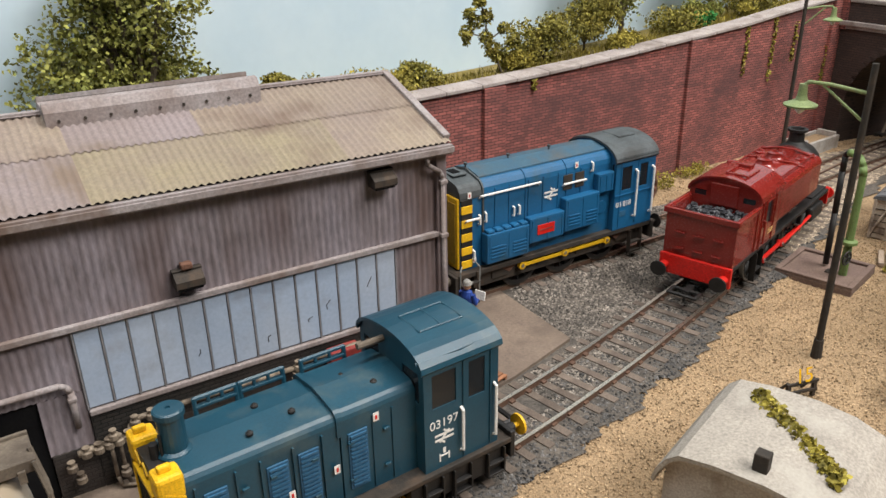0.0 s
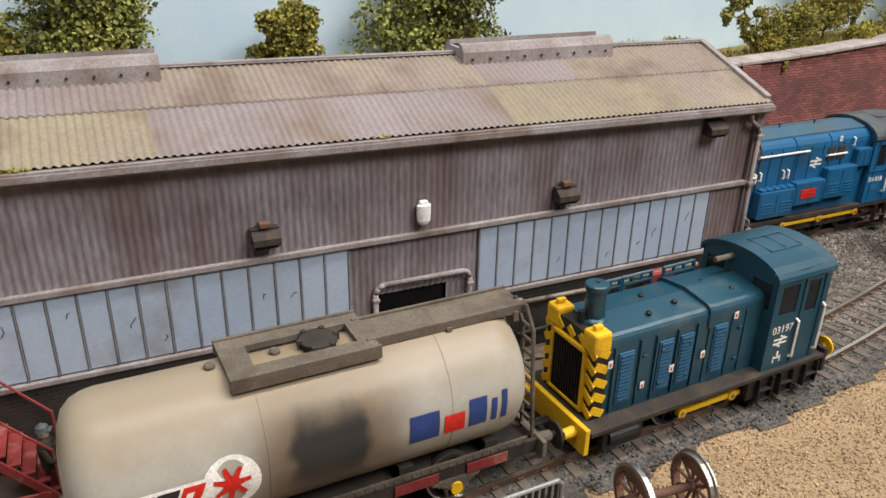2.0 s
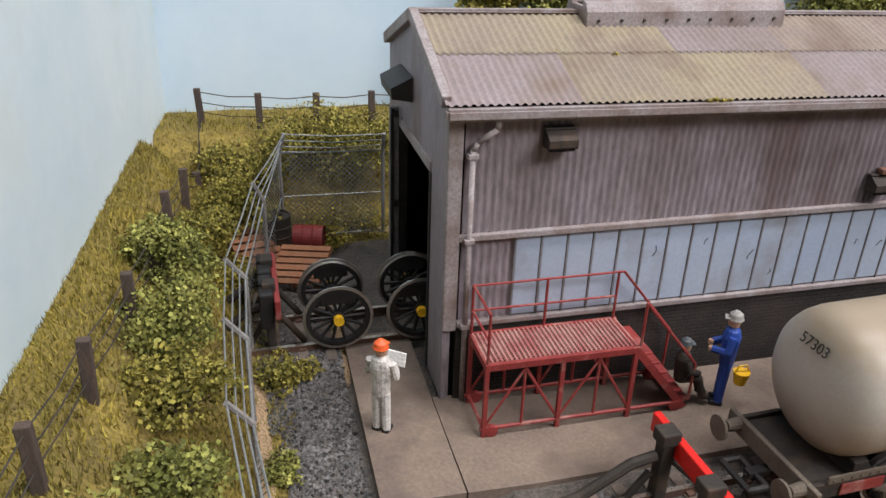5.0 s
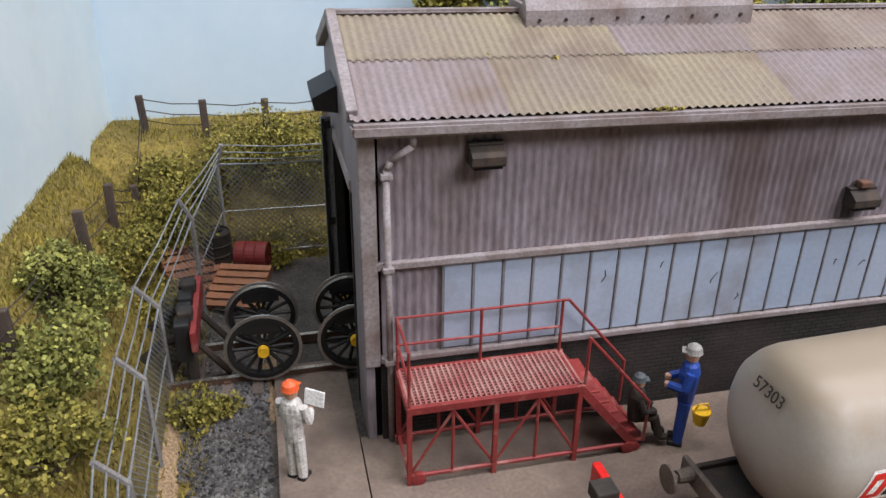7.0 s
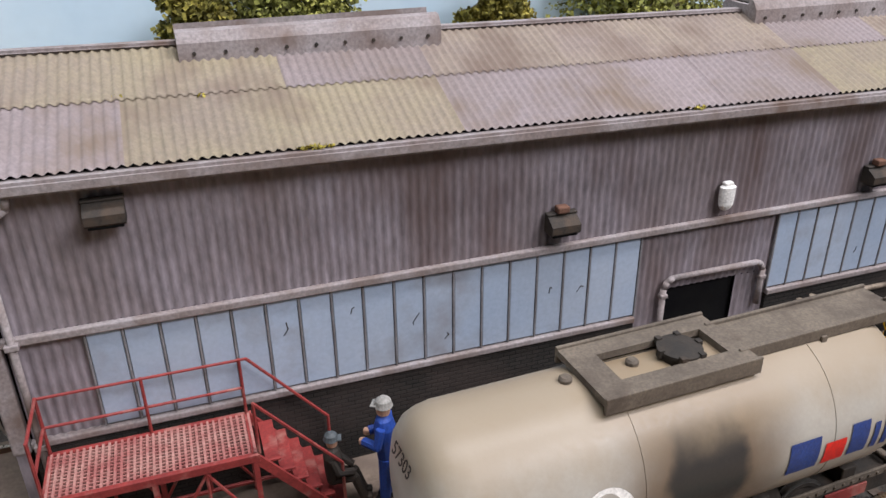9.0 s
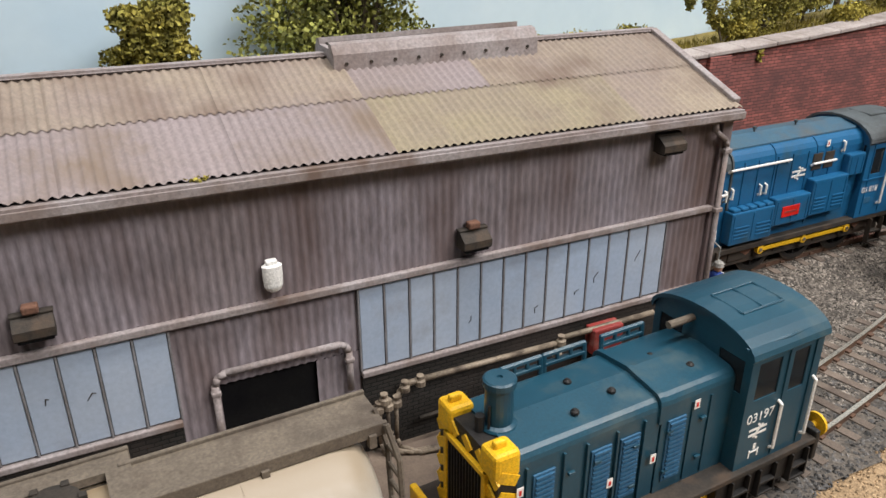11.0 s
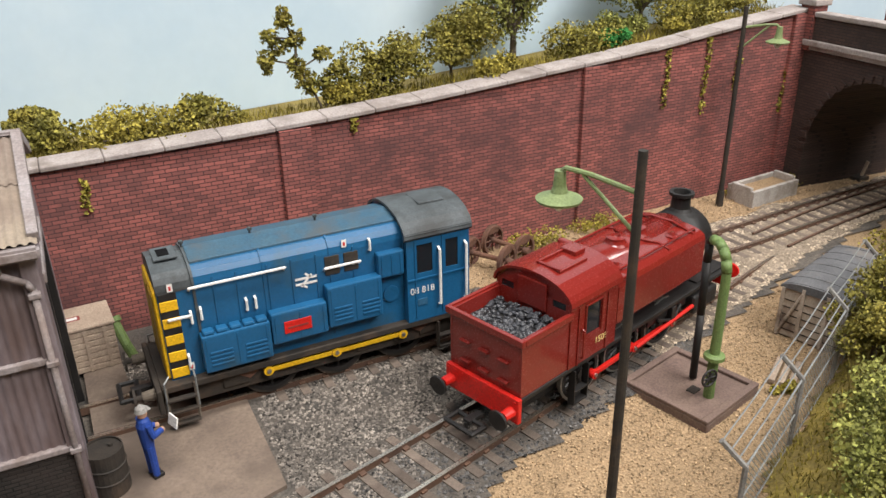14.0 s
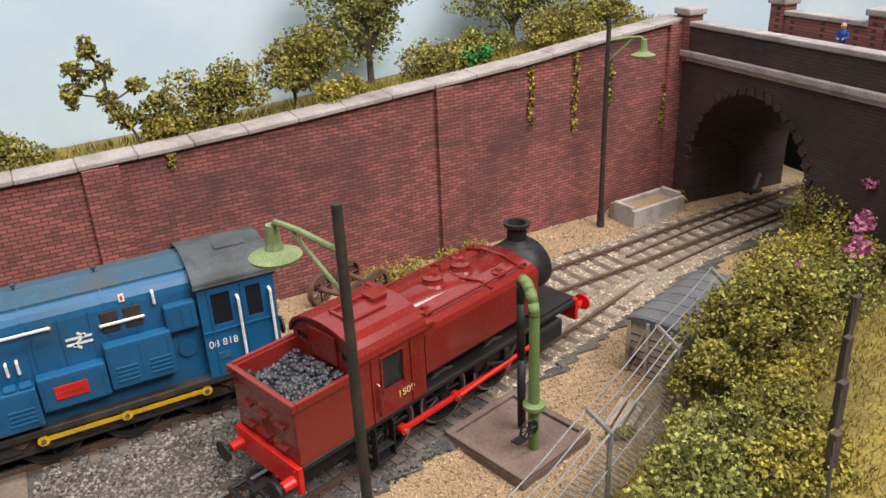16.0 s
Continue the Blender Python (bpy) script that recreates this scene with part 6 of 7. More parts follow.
# ---- yard things ----
def fig(name, label, x, y, z, rz, colours, pose_kind="stand"):
    """A small painted model figure, one plain mesh. colours: trousers, coat, head, hat, item."""
    f = B()
    slots = list(dict.fromkeys((*colours, BLACK)))

    def add(piece, mat):
        n0 = len(f.faces)
        join(f, piece)
        f.faces.ensure_lookup_table()
        for q in f.faces[n0:]:
            q.material_index = slots.index(mat)
    tr, co, he, ha, it = colours
    if pose_kind == "stand":
        for s in (-1, 1):
            add(rod(B(), (0.2, s * 1.1, 0.9), (0, s * 0.9, 10.5), 1.0, 10, 1.25), tr)
            add(box(B(), -0.9, 2.2, s * 1.1 - 0.9, s * 1.1 + 0.9, 0, 1.2, 0.4), BLACK)
        add(lathe(B(), [(1.9, 10), (2.1, 12), (2.5, 17), (1.9, 18.8), (0.8, 19.6)], 14, Matrix.Diagonal((0.8, 1, 1, 1))), co)
        for s in (-1, 1):
            add(pipe(B(), [(0, s * 2.6, 18), (0.6, s * 3.2, 14.6), (3.6, s * 1.6, 14.2)], 0.85, 8), co)
            add(box(B(), 3.2, 4.6, s * 1.4 - 0.6, s * 1.4 + 0.6, 13.5, 14.8, 0.4), he)
        hz = 21.0
    else:
        for s in (-1, 1):
            add(pipe(B(), [(0, s * 1.1, 6.2), (4.6, s * 1.2, 6.6), (6.4, s * 1.2, 0.8)], 1.1, 8), tr)
            add(box(B(), 5.8, 8.4, s * 1.2 - 0.9, s * 1.2 + 0.9, 0, 1.2, 0.4), tr)
        add(lathe(B(), [(2.0, 5.4), (2.3, 8), (2.5, 12.4), (1.8, 14.2), (0.8, 15)], 14, Matrix.Diagonal((0.85, 1, 1, 1))), co)
        for s in (-1, 1):
            add(pipe(B(), [(0, s * 2.6, 13), (1.2, s * 3.0, 9.6), (4.4, s * 1.2, 8.2)], 0.85, 8), co)
        hz = 16.4
    add(lathe(B(), [(0.4, -1.7), (1.2, -1.2), (1.45, 0), (1.3, 1.0), (0.6, 1.7)], 14, Matrix.Translation((0.1, 0, hz))), he)
    add(lathe(B(), [(1.75, 0), (1.6, 0.4), (1.4, 1.2), (0.5, 1.9)], 14, Matrix.Translation((0.0, 0, hz + 0.4))), ha)
    add(box(B(), 0.8, 2.3, -1.1, 1.1, hz + 0.4, hz + 0.75, 0.15), ha)
    if pose_kind == "stand" and it is not co:
        add(box(B(), 4.0, 4.5, -2.2, 2.2, 13.8, 17.0, 0.1, Matrix.Rotation(0.25, 4, "Y")), it)
    ob = part(name, f, slots, None)
    ob.matrix_basis = pose(x * MM, y * MM, z * MM, 0, 0, rz)
    return tagged(ob, label, "figurine")


white_fig = fig("figurine", "painted figurine in grubby white overalls with orange helmet", -146.0, 197, -0.1, 55, (GRUBBY, GRUBBY, FLESH, ORANGE, WHITE))
white_fig.scale = (1.18, 1.18, 1.2)
blue = fig("figurine", "painted figurine in blue overalls with flat cap", -53.0, 190.0, 0, 150, (OVERALL, OVERALL, FLESH, CAPGREY, OVERALL))
fig("figurine", "painted figurine in blue overalls reading a paper", 186.5, 216, 0.6, 20, (OVERALL, OVERALL, FLESH, CAPGREY, WHITE))
blue.scale = (1.2, 1.2, 1.25)
fig("figurine", "seated dark painted figurine on the steps", -64.6, 192.4, 2.2, -12, (SOOT, SOOT, FLESH, ROOFGREY, SOOT), "sit")
far_fig = fig("figurine", "tiny blue painted figurine on the bridge", 548, 236, 74.4, 200, (OVERALL, OVERALL, FLESH, FLESH, OVERALL))
far_fig.scale = (0.7, 0.7, 0.7)
bk = thing("bucket", "small yellow bucket beside a figurine", "bucket", -51.0, 185.6, 9.0)
part("pail", lathe(B(), [(1.5, 0), (2.2, 3.4), (2.2, 3.8), (1.9, 3.6)], 16), YELLOW, bk)
part("bucket_handle", pipe(B(), [(-2.1, 0, 3.6), (-1.2, 0, 5.6), (1.2, 0, 5.6), (2.1, 0, 3.6)], 0.25), YELLOW, bk)

# red access platform
pf = thing("access_platform", "red steel access platform with mesh deck and steps", "platform", -121.0, 189.4, 0.0, 0.0)
pf.scale = (1.0, 1.0, 0.965)
for x in (0, 20, 40):
    for y in (0, 14.5):
        part("leg", box(B(), x - 0.55, x + 0.55, y - 0.55, y + 0.55, 0, 22), RUSTRED, pf)
fr = B()
for y in (0, 14.5):
    box(fr, -0.6, 41, y - 0.6, y + 0.6, 21, 23.0, 0.15)
for x in (0, 40):
    box(fr, x - 0.6, x + 0.6, 0, 14.5, 21, 23.0, 0.15)
part("deck_frame", fr, RUSTRED, pf)
dk = B()
for i in range(33):
    box(dk, i * 1.25, i * 1.25 + 0.5, 0.4, 14.2, 22.6, 23.1)
for i in range(14):
    box(dk, 0, 40.4, 0.4 + i * 1.05, 0.7 + i * 1.05, 22.5, 22.95)
part("mesh_deck", dk, pmat("worn_deck", (0.30, 0.10, 0.09), (0.38, 0.20, 0.17), 5, 0.5, 0.8), pf, "worn dusty red mesh deck")
for y in (0, 14.5):
    for k, (a, b) in enumerate(((0, 10), (10, 20), (20, 30), (30, 40))):
        lo, hi = ((a, 3), (b, 20.5)) if k % 2 == 0 else ((b, 3), (a, 20.5))
        part("brace", rod(B(), (lo[0], y, lo[1]), (hi[0], y, hi[1]), 0.38, 6), RUSTRED, pf)
        part("upright", rod(B(), (b, y, 2), (b, y, 21), 0.4, 6), RUSTRED, pf)
    part("bottom_rail", rod(B(), (-1, y, 2.6), (56, y, 2.6), 0.55, 6), RUSTRED, pf)
part("tie_bar", pipe(B(), [(0, 0, 2.6), (0, 14.5, 2.6)], 0.5), RUSTRED, pf)
for x in (2, 54):
    for y in (0, 14.5):
        part("castor", lathe(B(), [(0.5, -0.8), (1.7, -0.7), (1.7, 0.7), (0.5, 0.8)], 14, Matrix.Translation((x, y, 1.7)) @ Matrix.Rotation(radians(90), 4, "X")), RUSTRED, pf)
for y in (14.5,):
    for z in (30, 37.5):
        part("guard_rail", rod(B(), (0, y, z), (40, y, z), 0.36, 6), RUSTRED, pf)
for z in (30, 37.5):
    part("end_rail", rod(B(), (0, 0, z), (0, 14.5, z), 0.36, 6), RUSTRED, pf)
for x, y in ((0, 0), (0, 14.5), (20, 14.5), (40, 14.5)):
    part("stanchion", rod(B(), (x, y, 22.5), (x, y, 37.8), 0.38, 6), RUSTRED, pf)
for y in (0, 14.5):
    part("stringer", box(B(), -0.5, 26.5, y - 0.4, y + 0.4, -1, 1, 0, Matrix.Translation((40.4, 0, 21.5)) @ Matrix.Rotation(radians(52), 4, "Y")), RUSTRED, pf)
    part("stair_rail", pipe(B(), [(40, y, 37.5), (41.5, y, 37.5), (58, y, 17), (58, y, 4)] if y else [(41, y, 23), (41, y, 36), (58, y, 15), (58, y, 3)], 0.38), RUSTRED, pf)
for k in range(6):
    x, z = 42 + k * 2.7, 19.4 - k * 3.45
    part("tread", box(B(), x, x + 3.2, 0.4, 14.1, z, z + 0.6, 0.1), RUSTRED, pf)


def buffer_stop(x, y, z, rz, beam_mat, label):
    b = thing("buffer_stop", label, "buffer stop", x, y, z, rz, group="buffer stops")
    for s in (-1, 1):
        yy = s * 8.5
        part("post", box(B(), -1.6, 1.6, yy - 1.6, yy + 1.6, -2, 16.5, 0.3), SOOT, b)
        part("post_cap", box(B(), -2.4, 2.4, yy - 2.3, yy + 2.3, 15.2, 18.6, 0.4), SOOT, b)
        part("strut", pipe(B(), [(-34, yy, 0), (-20, yy, 3.5), (-8, yy, 10.5), (-2, yy, 11.5)], 1.3, 8), SOOT, b)
        part("rear_brace", pipe(B(), [(-20, yy, 0), (-8, yy, 0), (-3, yy, 7)], 0.9, 8), SOOT, b)
        part("front_foot", pipe(B(), [(1, yy, 11), (7, yy, 5), (12, yy, 0)], 1.1, 8), SOOT, b)
    part("cross_beam", box(B(), 1.6, 3.6, -17.5, 17.5, 11.2, 16.4, 0.3), beam_mat, b, "red cross beam")
    return b


buffer_stop(-87, 152.4, 0.8, 2, SCARLET, "dark rail-built buffer stop with bright red beam")
old_stop = buffer_stop(-171, 247, 2.5, 0, RUSTRED, "old dark buffer stop with faded red beam")
old_stop.scale = (0.8, 0.9, 1.15)
for k in range(4):
    part("buffer_block", box(B(), -3.6, 1.5, -15 + k * 7.8, -8.6 + k * 7.8, 7.5, 17.4, 0.6), BLACK, old_stop)


def wheelset(x, y, z, rz, r, spokes, label, hub, body=BLACK, group="", rim=STEEL):
    w = thing("wheelset", label, "wheelset", x, y, z, rz, group=group)
    part("axle", rod(B(), (0, -9.5, r), (0, 9.5, r), 1.1, 12), STEEL if body == BLACK else body, w)
    for s in (-1, 1):
        ww = wheel(w, 0, s * 8.4, r, r, s, rim, body, spokes)
        part("hub_end", rod(B(), (0, s * 9.4, r), (0, s * 11.6, r), 1.5, 12), hub, w)
        part("balance_weight", box(B(), -r * 0.55, r * 0.55, s * 8.4 - 0.8, s * 8.4 + 0.8, r * 1.45, r * 1.86, 0.5), body, w)
    return w


wheelset(-152, 243.2, 3.2, 0, 9.4, 14, "large black spoked driving wheelset on the track", YELLOW, group="driving wheelsets")
wheelset(-127.5, 243.6, 3.2, 0, 9.4, 14, "large black spoked driving wheelset at the shed door", YELLOW, group="driving wheelsets")
wheelset(74, 125, -2.6, 84, 8.4, 10, "loose rusty spoked wheelset on the ballast", RUST, RUST, group="loose wheelsets")
wheelset(331, 283, -0.5, 30, 6.4, 8, "rusty brown wheelset by the wall", RUST, RUST, rim=RUST, group="loose wheelsets")
wheelset(344, 289, -0.4, 20, 6.4, 8, "rusty brown wheelset by the wall", RUST, RUST, rim=RUST, group="loose wheelsets")


def pallet(x, y, z, rx, ry, rz):
    p = thing("pallet", "orange-brown wooden pallet on the ballast heap", "pallet", group="pallets")
    p.matrix_basis = pose(x * MM, y * MM, z * MM, rx, ry, rz)
    for i in range(6):
        part("slat", box(B(), -8, 8, -7 + i * 2.5, -5.2 + i * 2.5, 1.4, 2.0), TIMBER, p)
    for xx in (-7.2, 0, 7.2):
        part("bearer", box(B(), xx - 0.7, xx + 0.7, -7, 7.3, 0, 1.4), TIMBER, p)
    return p


pallet(-174, 288, 9.5, 40, 10, 34).scale = (1.15, 1.15, 1.15)
pallet(-159, 280, 5.8, 26, -6, -28).scale = (1.15, 1.15, 1.15)
pallet(176, 190.5, 0.4, 0, 0, 15).scale = (0.7, 0.7, 0.7)


def drum(x, y, z, m, mat, label, r=5.0, h=13.5):
    d = thing("oil_drum", label, "drum", x, y, z, group="oil drums")
    if m:
        d.matrix_basis = pose(x * MM, y * MM, z * MM, *m)
    part("shell", lathe(B(), [(r * 0.95, 0), (r, 0.3), (r, h * 0.32), (r * 1.06, h * 0.34), (r, h * 0.36), (r, h * 0.64), (r * 1.06, h * 0.66), (r, h * 0.68), (r, h), (r * 0.94, h), (r * 0.94, h - 0.6)], 24), mat, d)
    part("bung", rod(B(), (2, 1, h - 0.8), (2, 1, h + 0.1), 0.7), mat, d)
    return d


drum(175.6, 216.5, 0.5, None, SOOT, "black dented oil drum on the concrete")
drum(-166, 297, 8, None, SOOT, "black oil drum standing on the heap", 5.2, 11)
drum(-160, 300, 8.5, (0, 90, -15), RUSTRED, "red oil drum lying on its side", 4.6, 11)
drum(124, 199, 0.0, None, PALEWOOD, "pale small drum at the shed foot", 3.5, 8)

cr = thing("packing_crate", "pale brown stacked crate with lid beside the blue engine", "crate", 176, 283, 3.4, 3)
for k in range(7):
    part("board", box(B(), -9, 9, -8, 8, k * 2.2, k * 2.2 + 2.0, 0.25), PALEWOOD, cr)
part("lid", box(B(), -9.5, 9.5, -8.5, 8.5, 15.4, 16.4, 0.3), PALEWOOD, cr)
for x in (-6, 0, 6):
    part("batten", box(B(), x - 0.5, x + 0.5, -8.4, -8.0, 0, 15.4), PALEWOOD, cr)
part("red_mark", box(B(), -5.5, 0, -2, 1, 16.4, 16.5), RUSTRED, cr)
part("white_mark", box(B(), -4.8, -0.8, -1.4, 0.3, 16.5, 16.56), WHITE, cr)
pp = thing("pipe_stand", "dark iron pipe leaning by the crate", "pipe", 190, 275, 3.4)
part("pipe", pipe(B(), [(0, 0, 0), (-2, 1, 6), (-4, 5, 13)], 1.6, 10), BOTTLE, pp)
part("flange", rod(B(), (-4, 5, 13), (-4.4, 6, 14.4), 2.4, 12), BOTTLE, pp)


# yard lamps
def yard_lamp(x, y, z, h, rz, label, arm=18.8):
    l = thing("yard_lamp", label, "lamp post", x, y, z, rz, group="yard lamps")
    part("post", rod(B(), (0, 0, 0), (0, 0, h), 1.25, 12, 1.0), SOOT, l)
    part("post_base", rod(B(), (0, 0, -1), (0, 0, 7), 1.9, 12, 1.6), SOOT, l)
    part("arm", pipe(B(), [(0, 0, h - 9), (arm * 0.6, 0, h - 7.4), (arm - 1.5, 0, h - 7.2), (arm, 0, h - 8.6)], 0.6, 8), LAMPGREEN, l)
    part("stay", rod(B(), (0, 0, h - 18), (arm * 0.7, 0, h - 7.8), 0.45, 8), LAMPGREEN, l)
    sh_ = part("shade", lathe(B(), [(1.2, 0), (1.5, -3.6), (1.9, -5.0), (5.2, -6.4), (5.0, -7.0), (3.6, -6.6)], 24, Matrix.Translation((arm, 0, h - 8.0))), LAMPGREEN, l, "green enamel lamp shade")
    part("bulb", lathe(B(), [(0.5, 0), (1.4, -1.0), (1.4, -2.2), (0.4, -3.2)], 12, Matrix.Translation((arm, 0, h - 14.2))), WHITE, sh_)


yard_lamp(283.6, 142.8, -3.5, 101, 112, "tall dark yard lamp with green swan arm")
yard_lamp(466, 288, 1.5, 94, -52, "tall dark yard lamp near the wall with green shade", 15)

# water crane on its slab
ws = thing("stone_slab", "brown square stone slab with raised rim", "slab", 346, 180.5, -3.2, 14)
part("base", box(B(), -15, 15, -15.5, 15.5, -1, 2.4, 0.4), SLABSTONE, ws)
for a in ((-15, 15, -15.5, -13.2), (-15, 15, 13.2, 15.5), (-15, -12.7, -13.2, 13.2), (12.7, 15, -13.2, 13.2)):
    part("rim", box(B(), *a, 2.4, 3.6, 0.3), SLABSTONE, ws)
part("drain_cover", box(B(), -4, 0, -4, -1, 2.4, 2.8, 0.1), SOOT, ws)
wc = thing("water_crane", "green water crane with black leather hose", "water crane", 346.5, 173, -0.8, 0)
part("column", rod(B(), (0, 0, 0), (0, 0, 44), 1.7, 14, 1.4), BOTTLE, wc)
part("collar", lathe(B(), [(2.2, 13.6), (3.2, 14), (3.2, 15.2), (2.2, 15.8)], 16), BOTTLE, wc)
part("swan_neck", pipe(B(), [(0, 0, 43), (0.2, 0.9, 46.6), (0.6, 2.8, 49.2), (1.2, 5.4, 50.4), (1.8, 8.2, 50.2)], 1.55, 12), BOTTLE, wc, smooth=True)
part("hose", pipe(B(), [(1.8, 8.2, 50.4), (2.3, 9.8, 48.6), (2.4, 10, 42), (2.3, 9.6, 24), (2.2, 9.2, 1)], 1.25, 10), BLACK, wc, "black hanging hose", True)
hw = part("hand_wheel", pipe(B(), [(-3.2 + 2.8 * math.cos(math.pi * i / 8), -2.2, 9 + 2.8 * math.sin(math.pi * i / 8)) for i in range(17)], 0.38, 6), BLACK, wc)
bm = B()
for i in range(4):
    a = i * math.pi / 4
    rod(bm, (-3.2 - 2.8 * math.cos(a), -2.2, 9 - 2.8 * math.sin(a)), (-3.2 + 2.8 * math.cos(a), -2.2, 9 + 2.8 * math.sin(a)), 0.3, 5)
rod(bm, (-3.2, -2.2, 9), (0, 0, 9), 0.6)
part("wheel_spokes", bm, BLACK, hw)

# concrete planter by the wall
tr = thing("stone_trough", "grey concrete trough filled with sand", "trough", 494, 287, 1.0, 4)
for a in ((-17, 17, -8, -6), (-17, 17, 6, 8)):
    part("long_side", box(B(), *a, -2, 7.5, 0.3), GREYPAINT, tr)
for a in ((-17, -15, -6, 6), (15, 17, -6, 6)):
    part("end_side", box(B(), *a, -2, 9, 0.5), GREYPAINT, tr)
part("filling", box(B(), -15, 15, -6, 6, -2, 5.5, 0.2), SAND, tr)
gp = thing("ground_frame_lever", "small pale point lever beside the track", "lever", 560, 280, 1.0)
part("lever", rod(B(), (0, 0, 0), (2, -1, 9), 0.9, 8), PALEWOOD, gp)
part("base", box(B(), -5, 3, -3, 3, -2, 1.2, 0.3), SOOT, gp)

# grounded van body
VANGREY = pmat("van_planks", (0.50, 0.425, 0.35), (0.40, 0.335, 0.27), 8, 0.6, 0.85, dirt=(0.17, 0.125, 0.10), dirt_size=9, dirt_at=0.55, fine_amt=0.2)
VANROOF = pmat("dark_roof_felt", (0.13, 0.13, 0.135), (0.09, 0.09, 0.095), 10, 0.7, 0.85, dirt=(0.17, 0.15, 0.13), dirt_size=12, dirt_at=0.6)
vb = thing("van_body", "brown-grey grounded goods van body with curved roof", "van body", 402, 181.5, -3.0, 16)
part("body", box(B(), 0, 44, -12, 12, 0, 19.0, 0.3), VANGREY, vb)
n = 12
bm = B()
extrude(bm, [(12.8 * math.cos(math.pi * i / n), 18.8 + 3.0 * math.sin(math.pi * i / n)) for i in range(n + 1)], -0.8, 44.8)
part("roof", bm, VANROOF, vb, "dark grey felt roof")
for k in range(7):
    part("roof_rib", extrude(B(), [(12.9 * math.cos(math.pi * i / n), 18.9 + 3.1 * math.sin(math.pi * i / n)) for i in range(n + 1)], k * 7.1, k * 7.1 + 0.5), VANROOF, vb)
for y in (-11.6, -4.2, 4.2, 11.2):
    part("end_stanchion", box(B(), -1.0, 0.1, y - 0.4, y + 0.8, 0, 21.0 - abs(y) * 0.18, 0.1), VANGREY, vb)
for k in range(5):
    part("plank_joint", box(B(), -0.25, 0.1, -11.8, 11.8, 2.5 + k * 2.9, 2.8 + k * 2.9), SOOT, vb)
part("end_brace", rod(B(), (-0.6, -11, 2), (-0.6, -4.5, 18.5), 0.6, 6), VANGREY, vb)
part("end_brace", rod(B(), (-0.6, 11, 2), (-0.6, 4.5, 18.5), 0.6, 6), VANGREY, vb)
pl = thing("timber_baulk", "pale timber baulks lying on the sand", "timber", 380, 172, -3.0, 30)
for k in range(3):
    part("plank", box(B(), -8, 8, k * 3 - 4, k * 3 - 1.8, 0, 1.6, 0.2), PALEWOOD, pl)

# speed sign
sg = thing("speed_sign", "small yellow speed number on a dark trestle", "sign", 257, 132.5, -3.2, -15)
for x in (-5, 5):
    part("leg", box(B(), x - 0.6, x + 0.6, -2.5, -1.3, 0, 6), SOOT, sg)
    part("back_leg", rod(B(), (x, 3, 0), (x, -1.5, 6), 0.5), SOOT, sg)
for z in (2, 5.2):
    part("bar", box(B(), -6, 6, -2.6, -1.8, z, z + 1.0, 0.1), SOOT, sg)
writing("figures", "15", 7.0, YELLOW, sg, Matrix.Translation((0, -2.4 * MM, 8.4 * MM)) @ Matrix.Rotation(radians(78), 4, "X"), "yellow speed figures")

# mossy hut
ht = thing("platelayers_hut", "pale grey hut with curved mossy felt roof", "hut", 177.2, 116.3, -3.2, 18)
HW, HD = 35, 46
HUTROOF = [(2.0, 16.6), (1.2, 19.6), (-1.2, 23.6), (-4.0, 26.0), (-12, 27.2), (-24, 27.5), (-33, 26.4), (-40, 23.8), (-45, 19.8), (-48, 16.6)]
part("front_wall", panel(B(), 0, HW, 0, 17, [(8, 14, 6, 14), (24, 30, 6, 14)], 1.0, at(SIDE, 0, -HD, 0)), GREYPAINT, ht)
part("rear_wall", box(B(), 0, HW, -1, 0, 0, 17), GREYPAINT, ht)
gable = [(y * 0.96 - 0.9, z - 1.3) for y, z in HUTROOF[1:-1]]
bm = panel(B(), -HD + 1, -1, 0, 17, [(-33, -26, 5, 14), (-18, -11, 5, 14)], 1.0, at(FRONT, 0, 0, 0))
extrude(bm, [(-HD + 1, 17), (-1, 17)] + gable, 0, 1)
part("end_wall", bm, GREYPAINT, ht)
part("end_wall", extrude(B(), [(-HD + 1, 0), (-1, 0)] + gable, HW - 1, HW), GREYPAINT, ht)
for y0 in (-33, -18):
    w = part("window", box(B(), 0.3, 0.6, y0, y0 + 7, 5, 14), VOID, ht)
    part("glazing_bar", box(B(), 0.0, 0.4, y0 + 3.3, y0 + 3.7, 5, 14), LAMPGREEN, w)
    part("glazing_bar", box(B(), 0.0, 0.4, y0, y0 + 7, 9.3, 9.7), LAMPGREEN, w)
part("roof", extrude(B(), HUTROOF + [(y * 0.97 - 0.6, z - 1.1) for y, z in HUTROOF[::-1]], -3.4, HW + 2.6), SLATEROOF, ht, "pale weathered curved roof felt")
part("roof_vent", box(B(), 0.4, 3.6, -23, -19.6, 26, 32, 0.3), SOOT, ht)

